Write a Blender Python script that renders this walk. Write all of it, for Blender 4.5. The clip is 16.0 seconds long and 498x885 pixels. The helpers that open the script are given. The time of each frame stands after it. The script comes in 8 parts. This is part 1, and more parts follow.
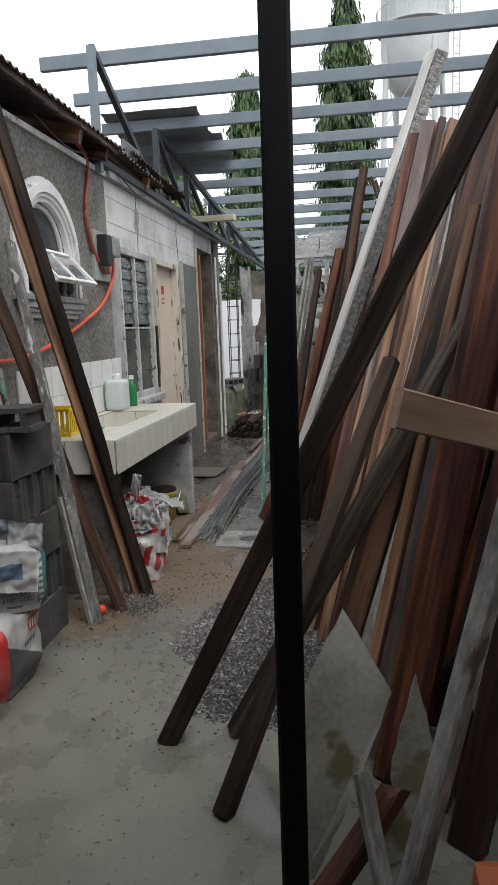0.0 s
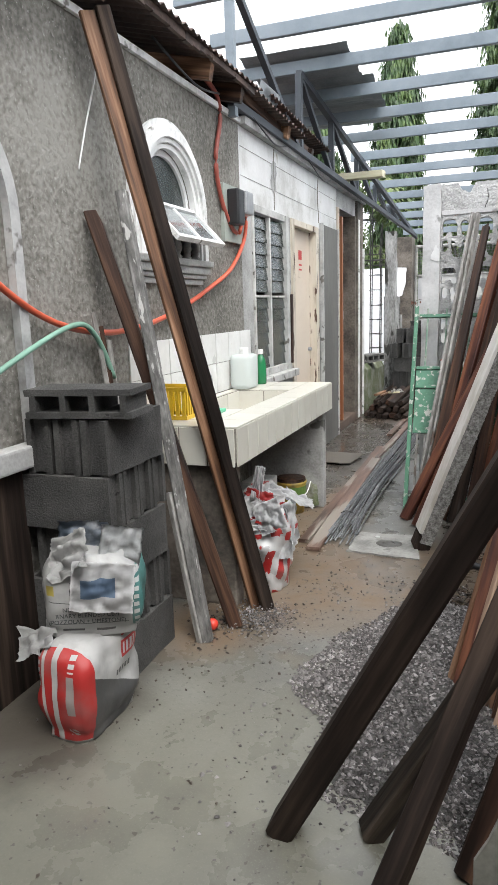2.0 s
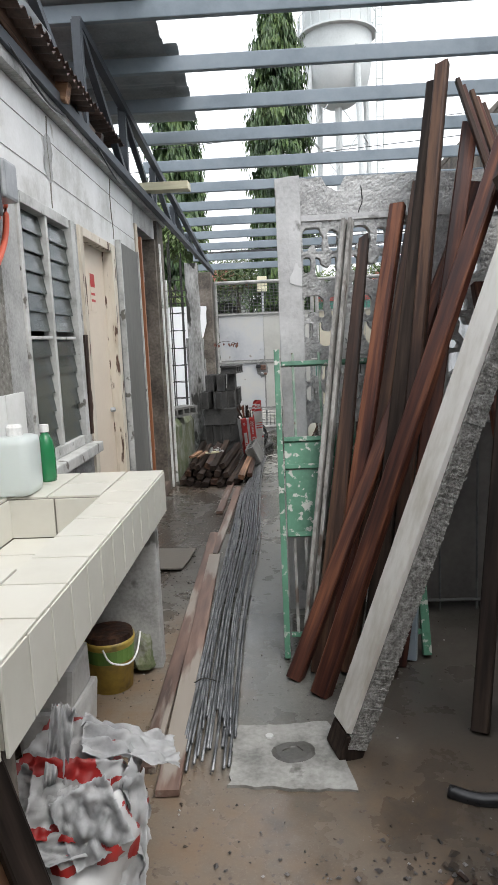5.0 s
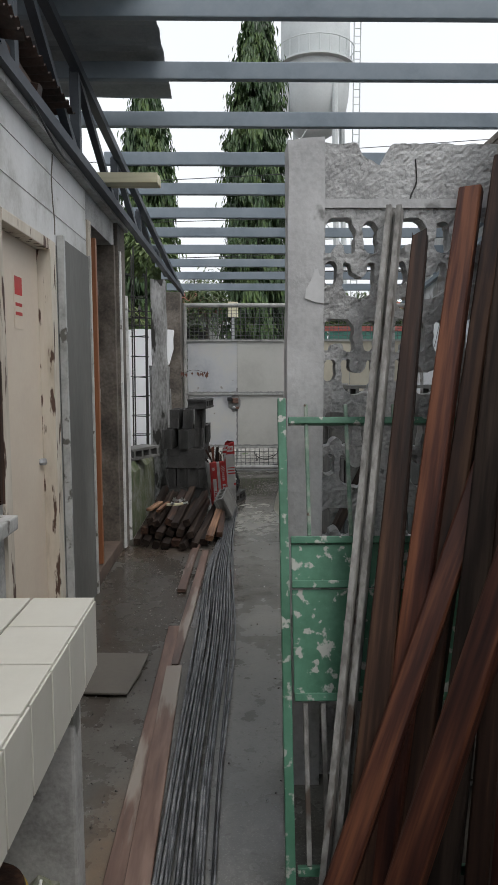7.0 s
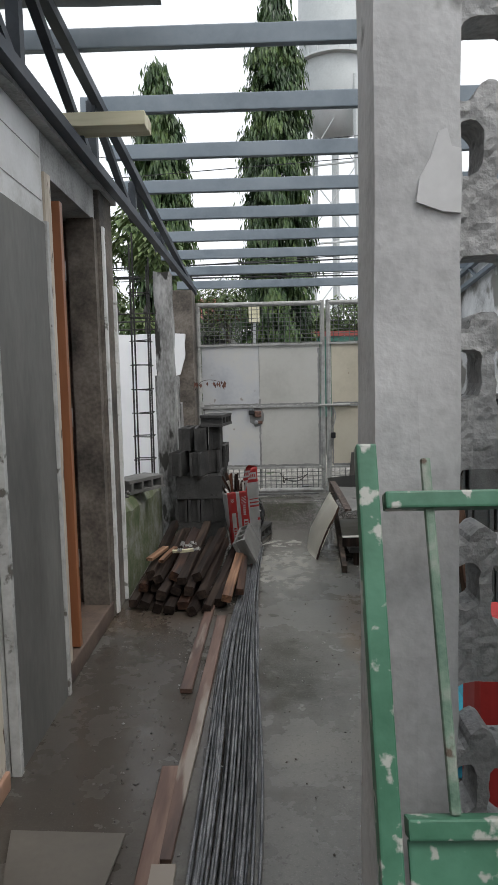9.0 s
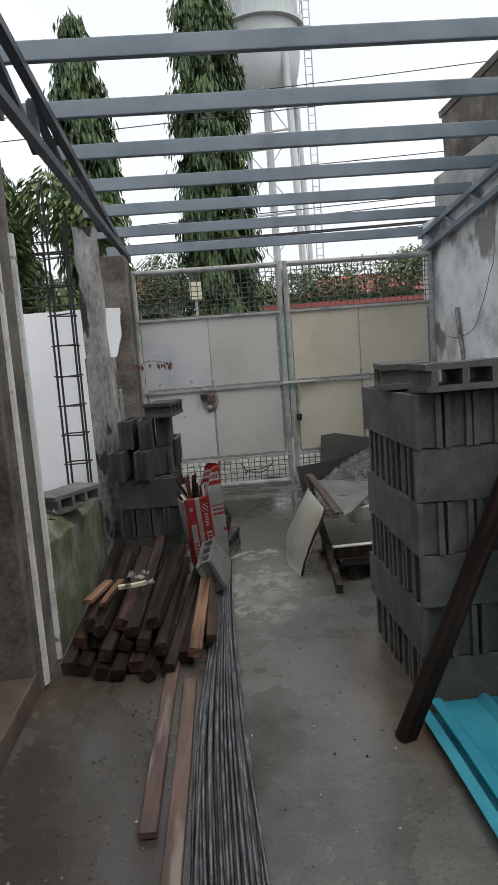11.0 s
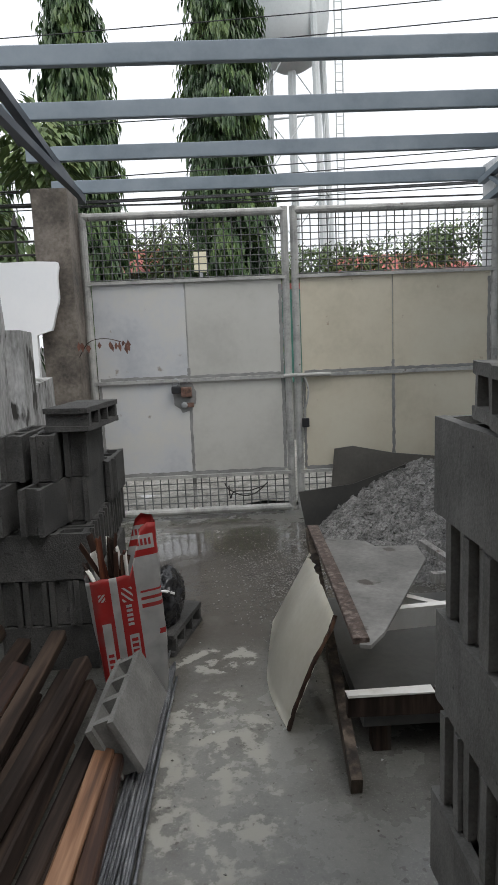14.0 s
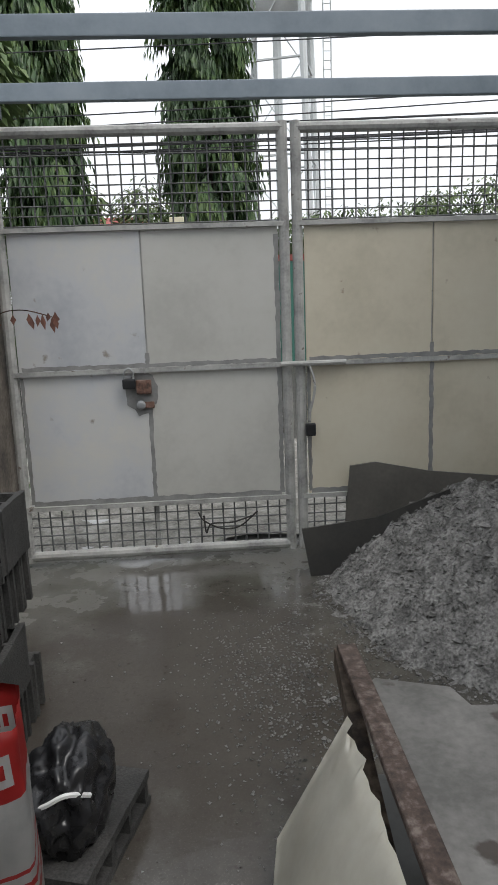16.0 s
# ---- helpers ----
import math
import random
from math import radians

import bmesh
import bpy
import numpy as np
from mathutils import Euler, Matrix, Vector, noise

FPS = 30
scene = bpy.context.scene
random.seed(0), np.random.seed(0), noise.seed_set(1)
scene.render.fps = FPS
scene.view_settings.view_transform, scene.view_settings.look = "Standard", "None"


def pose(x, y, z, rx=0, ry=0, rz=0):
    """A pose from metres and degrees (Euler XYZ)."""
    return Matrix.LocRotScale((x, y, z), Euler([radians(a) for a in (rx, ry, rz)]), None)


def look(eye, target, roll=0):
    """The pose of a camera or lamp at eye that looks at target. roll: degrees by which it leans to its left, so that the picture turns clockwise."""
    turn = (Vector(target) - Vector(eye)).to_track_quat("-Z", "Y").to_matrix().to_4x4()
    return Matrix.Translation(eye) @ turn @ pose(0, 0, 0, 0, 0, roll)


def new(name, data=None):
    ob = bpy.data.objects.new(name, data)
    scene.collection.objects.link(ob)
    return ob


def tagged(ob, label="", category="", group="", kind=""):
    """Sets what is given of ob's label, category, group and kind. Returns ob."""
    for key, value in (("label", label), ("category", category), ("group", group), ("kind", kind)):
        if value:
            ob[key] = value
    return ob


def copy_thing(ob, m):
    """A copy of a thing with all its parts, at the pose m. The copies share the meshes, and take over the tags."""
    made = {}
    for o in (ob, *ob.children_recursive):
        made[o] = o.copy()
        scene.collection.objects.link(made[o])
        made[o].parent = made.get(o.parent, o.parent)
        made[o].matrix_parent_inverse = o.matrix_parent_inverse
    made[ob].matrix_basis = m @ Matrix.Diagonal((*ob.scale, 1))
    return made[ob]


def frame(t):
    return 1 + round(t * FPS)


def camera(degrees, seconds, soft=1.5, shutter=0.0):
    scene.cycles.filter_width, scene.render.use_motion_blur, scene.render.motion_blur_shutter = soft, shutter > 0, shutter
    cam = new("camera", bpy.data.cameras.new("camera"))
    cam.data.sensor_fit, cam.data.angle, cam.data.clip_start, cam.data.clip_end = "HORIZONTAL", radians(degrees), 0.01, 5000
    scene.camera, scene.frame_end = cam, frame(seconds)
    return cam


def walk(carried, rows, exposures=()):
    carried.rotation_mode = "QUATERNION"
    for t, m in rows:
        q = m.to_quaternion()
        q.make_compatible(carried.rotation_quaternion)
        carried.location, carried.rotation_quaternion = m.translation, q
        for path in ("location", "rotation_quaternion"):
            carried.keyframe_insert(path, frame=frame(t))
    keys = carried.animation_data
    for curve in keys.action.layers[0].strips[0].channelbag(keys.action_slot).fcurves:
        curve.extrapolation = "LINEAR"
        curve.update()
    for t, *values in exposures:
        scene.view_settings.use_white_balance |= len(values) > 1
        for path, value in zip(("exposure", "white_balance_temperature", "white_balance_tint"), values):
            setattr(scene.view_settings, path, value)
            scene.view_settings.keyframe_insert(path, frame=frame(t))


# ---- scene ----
cam = camera(40.3, 16.0, soft=0.6)
PATH = [
    (0, (0.62, -0.068, 1.38), (0.303, 1.88, 1.054), -2.1),
    (0.5, (0.615, -0.08, 1.38), (0.278, 1.852, 0.989), -1.6),
    (1, (0.598, 0.034, 1.369), (0.194, 1.952, 0.974), -1.7),
    (1.5, (0.517, 0.319, 1.358), (0.013, 2.216, 0.977), -1.2),
    (2, (0.468, 0.516, 1.358), (-0.223, 2.351, 0.968), -1.8),
    (2.5, (0.443, 0.662, 1.353), (-0.295, 2.476, 0.943), 0.5),
    (3, (0.336, 0.863, 1.326), (-0.315, 2.706, 0.903), -0.5),
    (3.5, (0.181, 1.171, 1.335), (-0.238, 3.049, 0.792), -2.4),
    (4, (0.096, 1.52, 1.357), (-0.267, 3.435, 0.909), -1.3),
    (4.5, (-0.03, 1.873, 1.341), (-0.144, 3.823, 0.912), -0.9),
    (5, (-0.115, 2.141, 1.372), (-0.198, 4.118, 1.08), -2.5),
    (5.2, (-0.125, 2.243, 1.402), (-0.197, 4.233, 1.21), -2.1),
    (7.5, (-0.248, 3.626, 1.426), (-0.212, 5.613, 1.205), 0.0),
    (8, (-0.227, 3.955, 1.427), (-0.229, 5.943, 1.207), -0.1),
    (10.3, (-0.294, 5.3, 1.393), (-0.328, 7.294, 1.239), -2.3),
    (10.5, (-0.309, 5.412, 1.388), (-0.267, 7.4, 1.169), -3.2),
    (11, (-0.322, 5.654, 1.384), (-0.212, 7.635, 1.13), -4.4),
    (11.5, (-0.279, 5.982, 1.375), (-0.147, 7.953, 1.064), -2.2),
    (12, (-0.252, 6.258, 1.38), (0.08, 8.209, 1.089), -1.9),
    (12.5, (-0.199, 6.544, 1.367), (0.051, 8.504, 1.06), -3.7),
    (13, (-0.109, 6.863, 1.369), (0.037, 8.837, 1.086), -2.8),
    (13.5, (-0.09, 7.196, 1.39), (0.064, 9.169, 1.099), -2.6),
    (14, (-0.005, 7.512, 1.361), (0.062, 9.488, 1.058), -2.4),
    (14.5, (0.054, 7.869, 1.335), (0.167, 9.836, 0.989), -1.9),
    (15, (0.034, 8.225, 1.355), (0.248, 10.188, 1.038), -3.6),
    (15.5, (0.053, 8.631, 1.332), (0.165, 10.597, 0.982), -1.1),
    (16, (0.048, 8.972, 1.339), (0.165, 10.934, 0.97), -2.1),
]
EXPOSURES = [(0.0, 0.68), (0.5, 1.35), (1.5, 1.58), (2.5, 1.5), (3.5, 1.6), (4.5, 1.42), (5.0, 1.15), (7.5, 0.27), (8.0, 0.58), (11.0, 0.3), (12.0, 0.62), (13.5, 0.55), (16.0, 0.47)]
walk(cam, [(t, look(eye, target, roll)) for t, eye, target, roll in PATH], EXPOSURES)

# ---------------------------------------------------------------- light
SUN_EL, SUN_ROT = radians(58), radians(135)
world = bpy.data.worlds.new("overcast_sky")
scene.world = world
world.use_nodes = True
wn, wl = world.node_tree.nodes, world.node_tree.links
sky = wn.new("ShaderNodeTexSky")
sky.sky_type, sky.sun_disc = "NISHITA", False
sky.sun_elevation, sky.sun_rotation = SUN_EL, SUN_ROT
sky.air_density, sky.dust_density, sky.ozone_density = 1.0, 4.0, 1.0
grey = wn.new("ShaderNodeHueSaturation")
grey.inputs["Saturation"].default_value = 0.22
cloud = wn.new("ShaderNodeTexNoise")
cloud.inputs["Scale"].default_value, cloud.inputs["Detail"].default_value = 2.2, 5.0
cmap = wn.new("ShaderNodeMapRange")
cmap.inputs["To Min"].default_value, cmap.inputs["To Max"].default_value = 0.85, 1.15
cmul = wn.new("ShaderNodeMix")
cmul.data_type, cmul.blend_type = "RGBA", "MULTIPLY"
cmul.inputs[0].default_value = 1.0
veil = wn.new("ShaderNodeMix")
veil.data_type = "RGBA"
veil.inputs[0].default_value = 0.7
veil.inputs[7].default_value = (6.3, 6.55, 6.9, 1)
wl.new(sky.outputs[0], grey.inputs["Color"])
wl.new(grey.outputs[0], veil.inputs[6])
wl.new(cloud.outputs[0], cmap.inputs[0])
wl.new(veil.outputs[2], cmul.inputs[6])
wl.new(cmap.outputs[0], cmul.inputs[7])
wl.new(cmul.outputs[2], wn["Background"].inputs["Color"])
wn["Background"].inputs["Strength"].default_value = 0.15

sun = new("sun", bpy.data.lights.new("sun", "SUN"))
sun.data.energy, sun.data.angle, sun.data.color = 0.8, radians(25), (1.0, 0.97, 0.93)
sun.matrix_basis = pose(0, 0, 20, 90 - 58, 0, 45)

# ---------------------------------------------------------------- helpers


def mk(name, cols, scale=6.0, rough=(0.6, 0.8), bump=0.15, fine=90.0, metal=0.0, stretch=(1, 1, 1), vary=0.25, world_space=False,
       speck=None, speck_at=0.62, speck_scale=14.0, spec=0.5):
    """A weathered surface: two or three colours mixed by a coarse noise, fine grain, an optional second stain or chip colour, bump."""
    m = bpy.data.materials.new(name)
    m.use_nodes = True
    n, l = m.node_tree.nodes, m.node_tree.links
    b = n["Principled BSDF"]
    b.inputs["Metallic"].default_value = metal
    b.inputs["Specular IOR Level"].default_value = spec
    if world_space:
        co = n.new("ShaderNodeNewGeometry").outputs["Position"]
    else:
        tc, oi = n.new("ShaderNodeTexCoord"), n.new("ShaderNodeObjectInfo")
        add = n.new("ShaderNodeVectorMath")
        add.operation = "MULTIPLY_ADD"
        l.new(oi.outputs["Random"], add.inputs[0])
        add.inputs[1].default_value = (37.0, 19.0, 53.0)
        l.new(tc.outputs["Object"], add.inputs[2])
        co = add.outputs[0]
    mp = n.new("ShaderNodeMapping")
    mp.inputs["Scale"].default_value = stretch
    l.new(co, mp.inputs[0])
    t1, t2 = n.new("ShaderNodeTexNoise"), n.new("ShaderNodeTexNoise")
    t1.inputs["Scale"].default_value, t1.inputs["Detail"].default_value, t1.inputs["Roughness"].default_value = scale, 6, 0.62
    t2.inputs["Scale"].default_value, t2.inputs["Detail"].default_value = fine, 3
    l.new(mp.outputs[0], t1.inputs["Vector"])
    l.new(mp.outputs[0], t2.inputs["Vector"])
    mixv = n.new("ShaderNodeMath")
    mixv.operation = "MULTIPLY_ADD"
    l.new(t2.outputs[0], mixv.inputs[0])
    mixv.inputs[1].default_value = vary
    sub = n.new("ShaderNodeMath")
    sub.operation = "SUBTRACT"
    l.new(t1.outputs[0], sub.inputs[0])
    sub.inputs[1].default_value = vary / 2
    l.new(sub.outputs[0], mixv.inputs[2])
    r = n.new("ShaderNodeValToRGB")
    els = r.color_ramp.elements
    spots = [0.32 + 0.36 * i / max(1, len(cols) - 1) for i in range(len(cols))]
    els[0].position, els[0].color = spots[0], (*cols[0], 1)
    els[1].position, els[1].color = spots[-1], (*cols[-1], 1)
    for i in range(1, len(cols) - 1):
        els.new(spots[i]).color = (*cols[i], 1)
    l.new(mixv.outputs[0], r.inputs[0])
    col = r.outputs[0]
    if speck:
        t3 = n.new("ShaderNodeTexNoise")
        t3.inputs["Scale"].default_value, t3.inputs["Detail"].default_value = speck_scale, 6
        l.new(mp.outputs[0], t3.inputs["Vector"])
        k = n.new("ShaderNodeMapRange")
        k.inputs["From Min"].default_value, k.inputs["From Max"].default_value = speck_at, speck_at + 0.05
        l.new(t3.outputs[0], k.inputs[0])
        mx = n.new("ShaderNodeMix")
        mx.data_type = "RGBA"
        l.new(k.outputs[0], mx.inputs[0])
        l.new(col, mx.inputs[6])
        mx.inputs[7].default_value = (*speck, 1)
        col = mx.outputs[2]
    l.new(col, b.inputs["Base Color"])
    rr = n.new("ShaderNodeMapRange")
    rr.inputs["From Min"].default_value, rr.inputs["From Max"].default_value = 0.3, 0.7
    rr.inputs["To Min"].default_value, rr.inputs["To Max"].default_value = rough
    l.new(t1.outputs[0], rr.inputs[0])
    l.new(rr.outputs[0], b.inputs["Roughness"])
    if bump:
        bp = n.new("ShaderNodeBump")
        bp.inputs["Strength"].default_value, bp.inputs["Distance"].default_value = bump, 0.01
        l.new(mixv.outputs[0], bp.inputs["Height"])
        l.new(bp.outputs[0], b.inputs["Normal"])
    return m


def plain(name, col, rough=0.5, metal=0.0):
    return mk(name, [tuple(c * 0.85 for c in col), tuple(min(1, c * 1.1) for c in col)], 5, (max(0.02, rough - 0.08), min(1, rough + 0.1)), 0.05, 60, metal)


def box(bm, lo, hi, jitter=0.0):
    """An axis-aligned box between two corners."""
    vs = [bm.verts.new((x + random.uniform(-jitter, jitter), y + random.uniform(-jitter, jitter), z + random.uniform(-jitter, jitter)))
          for x in (lo[0], hi[0]) for y in (lo[1], hi[1]) for z in (lo[2], hi[2])]
    for q in ((0, 1, 3, 2), (4, 6, 7, 5), (0, 4, 5, 1), (2, 3, 7, 6), (0, 2, 6, 4), (1, 5, 7, 3)):
        bm.faces.new([vs[i] for i in q])
    return vs


def boxes(*pairs, jitter=0.0, bevel=0.0):
    bm = bmesh.new()
    for lo, hi in pairs:
        box(bm, lo, hi, jitter)
    if bevel:
        bmesh.ops.bevel(bm, geom=list(bm.edges), offset=bevel, segments=2, affect="EDGES", profile=0.6)
    return bm


def chain(ob):
    m = Matrix.Identity(4)
    while ob is not None:
        m = ob.matrix_basis @ m
        ob = ob.parent
    return m


def mesh_of(name, bm, material, smooth=False):
    me = bpy.data.meshes.new(name)
    bmesh.ops.recalc_face_normals(bm, faces=list(bm.faces))
    bm.to_mesh(me)
    bm.free()
    for m in (material if isinstance(material, (list, tuple)) else [material]):
        me.materials.append(m)
    if smooth:
        me.polygons.foreach_set("use_smooth", [True] * len(me.polygons))
    return me


def part(name, bm, material, parent, label="", smooth=False):
    """One mesh under a thing; bm is in world coordinates."""
    bm.transform(chain(parent).inverted())
    ob = new(name, mesh_of(name, bm, material, smooth))
    ob.parent = parent
    return tagged(ob, label) if label else ob


def thing(name, at, label, category, group="", kind=""):
    """An empty at the thing's base, to hold its parts."""
    ob = new(name)
    ob.empty_display_size = 0.1
    ob.matrix_basis = Matrix.Translation(at)
    return tagged(ob, label, category, group, kind)


def solid(name, bm, material, label, category, group="", kind="", at=None, smooth=False):
    """A thing of one mesh; bm in world coordinates, origin moved to at."""
    if at is None:
        los = [min(v.co[i] for v in bm.verts) for i in range(3)]
        his = [max(v.co[i] for v in bm.verts) for i in range(3)]
        at = ((los[0] + his[0]) / 2, (los[1] + his[1]) / 2, los[2])
    bm.transform(Matrix.Translation(-Vector(at)))
    ob = new(name, mesh_of(name, bm, material, smooth))
    ob.matrix_basis = Matrix.Translation(at)
    return tagged(ob, label, category, group, kind)


def structure(name, bm, material, label, category="wall"):
    return solid(name, bm, material, label, category, kind="structure")


def along(p0, p1, turn=0.0):
    """A pose at p0 whose z axis runs to p1."""
    d = Vector(p1) - Vector(p0)
    return Matrix.Translation(p0) @ d.to_track_quat("Z", "Y").to_matrix().to_4x4() @ pose(0, 0, 0, 0, 0, turn), d.length


def stick_bm(length, w, h, wob=0.004, cuts=6, taper=1.0, rough_end=0.0):
    """A sawn timber along z, slightly warped, with worn edges."""
    bm = bmesh.new()
    rings = []
    ph = random.uniform(0, 9)
    c = 0.12 * min(w, h)
    for i in range(cuts + 1):
        k = i / cuts
        s = 1 + (taper - 1) * k
        ox, oy = wob * math.sin(3 * k + ph), wob * math.cos(2.3 * k + ph)
        pts = [(-w / 2, -h / 2 + c), (-w / 2 + c, -h / 2), (w / 2 - c, -h / 2), (w / 2, -h / 2 + c), (w / 2, h / 2 - c), (w / 2 - c, h / 2),
               (-w / 2 + c, h / 2), (-w / 2, h / 2 - c)]
        e = rough_end if i == cuts else 0
        rings.append([bm.verts.new((x * s + ox, y * s + oy, k * length + random.uniform(-e, e))) for x, y in pts])
    for a, b in zip(rings, rings[1:]):
        for i in range(8):
            bm.faces.new((a[i], a[(i + 1) % 8], b[(i + 1) % 8], b[i]))
    bm.faces.new(rings[0][::-1])
    bm.faces.new(rings[-1])
    return bm


def stick(name, p0, p1, w, h, material, label="", category="timber", group="", turn=0.0, taper=1.0, wob=0.004, rough_end=0.0):
    m, length = along(p0, p1, turn)
    ob = new(name, mesh_of(name, stick_bm(length, w, h, wob, 6, taper, rough_end), material))
    ob.matrix_basis = m
    return tagged(ob, label, category, group)


def bar(bm, p0, p1, r, sides=6):
    """A round bar between two points, added to bm."""
    m, length = along(p0, p1)
    ra = [bm.verts.new(m @ Vector((r * math.cos(2 * math.pi * i / sides), r * math.sin(2 * math.pi * i / sides), 0))) for i in range(sides)]
    rb = [bm.verts.new(m @ Vector((r * math.cos(2 * math.pi * i / sides), r * math.sin(2 * math.pi * i / sides), length))) for i in range(sides)]
    for i in range(sides):
        bm.faces.new((ra[i], ra[(i + 1) % sides], rb[(i + 1) % sides], rb[i]))
    bm.faces.new(ra[::-1])
    bm.faces.new(rb)


def slat(bm, p0, p1, w, h, turn=0.0):
    """A squared bar between two points, added to bm."""
    m, length = along(p0, p1, turn)
    vs = [bm.verts.new(m @ Vector((x * w / 2, y * h / 2, z * length))) for x in (-1, 1) for y in (-1, 1) for z in (0, 1)]
    for q in ((0, 1, 3, 2), (4, 6, 7, 5), (0, 4, 5, 1), (2, 3, 7, 6), (0, 2, 6, 4), (1, 5, 7, 3)):
        bm.faces.new([vs[i] for i in q])


def tube(bm, pts, r, sides=8):
    """A round hose through the points, smoothed."""
    P = [Vector(p) for p in pts]
    full = []
    for i in range(len(P) - 1):
        a, b, c, d = P[max(0, i - 1)], P[i], P[i + 1], P[min(len(P) - 1, i + 2)]
        for k in range(6):
            t = k / 6
            full.append(0.5 * ((2 * b) + (c - a) * t + (2 * a - 5 * b + 4 * c - d) * t * t + (3 * b - a - 3 * c + d) * t ** 3))
    full.append(P[-1])
    prev = None
    for i, p in enumerate(full):
        d = (full[min(i + 1, len(full) - 1)] - full[max(i - 1, 0)]).normalized()
        q = d.to_track_quat("Z", "Y").to_matrix()
        ring = [bm.verts.new(p + q @ Vector((r * math.cos(2 * math.pi * j / sides), r * math.sin(2 * math.pi * j / sides), 0))) for j in range(sides)]
        if prev:
            for j in range(sides):
                bm.faces.new((prev[j], prev[(j + 1) % sides], ring[(j + 1) % sides], ring[j]))
        else:
            bm.faces.new(ring[::-1])
        prev = ring
    bm.faces.new(prev)


def lathe(bm, at, prof, sides=20, squash=1.0):
    """A turned shape: profile rows of (radius, height)."""
    prev = None
    for r, z in prof:
        ring = [bm.verts.new((at[0] + r * math.cos(2 * math.pi * i / sides), at[1] + squash * r * math.sin(2 * math.pi * i / sides), at[2] + z)) for i in range(sides)]
        if prev:
            for i in range(sides):
                bm.faces.new((prev[i], prev[(i + 1) % sides], ring[(i + 1) % sides], ring[i]))
        else:
            bm.faces.new(ring[::-1])
        prev = ring
    bm.faces.new(prev)


def carve(f, u0, u1, v0, v1, step, put, thick, side):
    """A slab with shaped holes: solid where f(u, v) > 0. put(u, v, w) gives the place; the slab runs from w = 0 to thick. side: a second function for the edge."""
    nu, nv = int(round((u1 - u0) / step)), int(round((v1 - v0) / step))
    bm = bmesh.new()
    vals = [[f(u0 + i * step, v0 + j * step) for j in range(nv + 1)] for i in range(nu + 1)]
    for i in range(nu + 1):
        for j in range(nv + 1):
            if i in (0, nu) or j in (0, nv):
                vals[i][j] = min(vals[i][j], -1e-4) if vals[i][j] <= 0 else vals[i][j]
    cache = {}

    def vert(u, v, w):
        key = (round(u, 5), round(v, 5), w)
        if key not in cache:
            cache[key] = bm.verts.new(put(u, v, w * thick))
        return cache[key]
    for i in range(nu):
        for j in range(nv):
            cs = [(i, j), (i + 1, j), (i + 1, j + 1), (i, j + 1)]
            poly, cut = [], []
            for k in range(4):
                a, b = cs[k], cs[(k + 1) % 4]
                fa, fb = vals[a[0]][a[1]], vals[b[0]][b[1]]
                pa, pb = (u0 + a[0] * step, v0 + a[1] * step), (u0 + b[0] * step, v0 + b[1] * step)
                if fa > 0:
                    poly.append(pa)
                if (fa > 0) != (fb > 0):
                    t = fa / (fa - fb)
                    t = min(0.97, max(0.03, t))
                    p = (pa[0] + t * (pb[0] - pa[0]), pa[1] + t * (pb[1] - pa[1]))
                    poly.append(p)
                    cut.append(p)
            if len(poly) < 3:
                continue
            try:
                bm.faces.new([vert(*p, 0) for p in poly])
                bm.faces.new([vert(*p, 1) for p in reversed(poly)])
            except ValueError:
                pass
            for a in range(0, len(cut) - 1, 2):
                p, q = cut[a], cut[a + 1]
                try:
                    bm.faces.new((vert(*p, 0), vert(*q, 0), vert(*q, 1), vert(*p, 1)))
                except ValueError:
                    pass
            for k in range(4):
                a, b = cs[k], cs[(k + 1) % 4]
                edge = (a[0] == b[0] and a[0] in (0, nu)) or (a[1] == b[1] and a[1] in (0, nv))
                if edge and vals[a[0]][a[1]] > 0 and vals[b[0]][b[1]] > 0:
                    p, q = (u0 + a[0] * step, v0 + a[1] * step), (u0 + b[0] * step, v0 + b[1] * step)
                    try:
                        bm.faces.new((vert(*p, 0), vert(*q, 0), vert(*q, 1), vert(*p, 1)))
                    except ValueError:
                        pass
    return bm


def thicken(bm, thickness):
    """Gives a single flat face its thickness."""
    bm.faces.ensure_lookup_table()
    bm.normal_update()
    f = bm.faces[0]
    up = f.normal.copy()
    made = bmesh.ops.extrude_face_region(bm, geom=[f], use_keep_orig=True)
    bmesh.ops.translate(bm, vec=-up * thickness, verts=[v for v in made["geom"] if isinstance(v, bmesh.types.BMVert)])
    bmesh.ops.recalc_face_normals(bm, faces=list(bm.faces))


def stones(name, pts, sizes, material, label, category):
    """Many small broken stones in one mesh."""
    vs, fs = [], []
    base = np.array([(1, 0, 0), (-1, 0, 0), (0, 1, 0), (0, -1, 0), (0, 0, 1), (0, 0, -1)], float)
    tri = [(0, 2, 4), (2, 1, 4), (1, 3, 4), (3, 0, 4), (2, 0, 5), (1, 2, 5), (3, 1, 5), (0, 3, 5)]
    for p, s in zip(pts, sizes):
        q = base * np.random.uniform(0.55, 1.0, (6, 1)) * s + np.random.uniform(-0.3, 0.3, (6, 3)) * s
        q[:, 2] *= 0.75
        k = len(vs)
        vs += (q + np.array(p)).tolist()
        fs += [(a + k, b + k, c + k) for a, b, c in tri]
    me = bpy.data.meshes.new(name)
    me.from_pydata(vs, [], fs)
    me.materials.append(material)
    return tagged(new(name, me), label, category, kind="stuff")


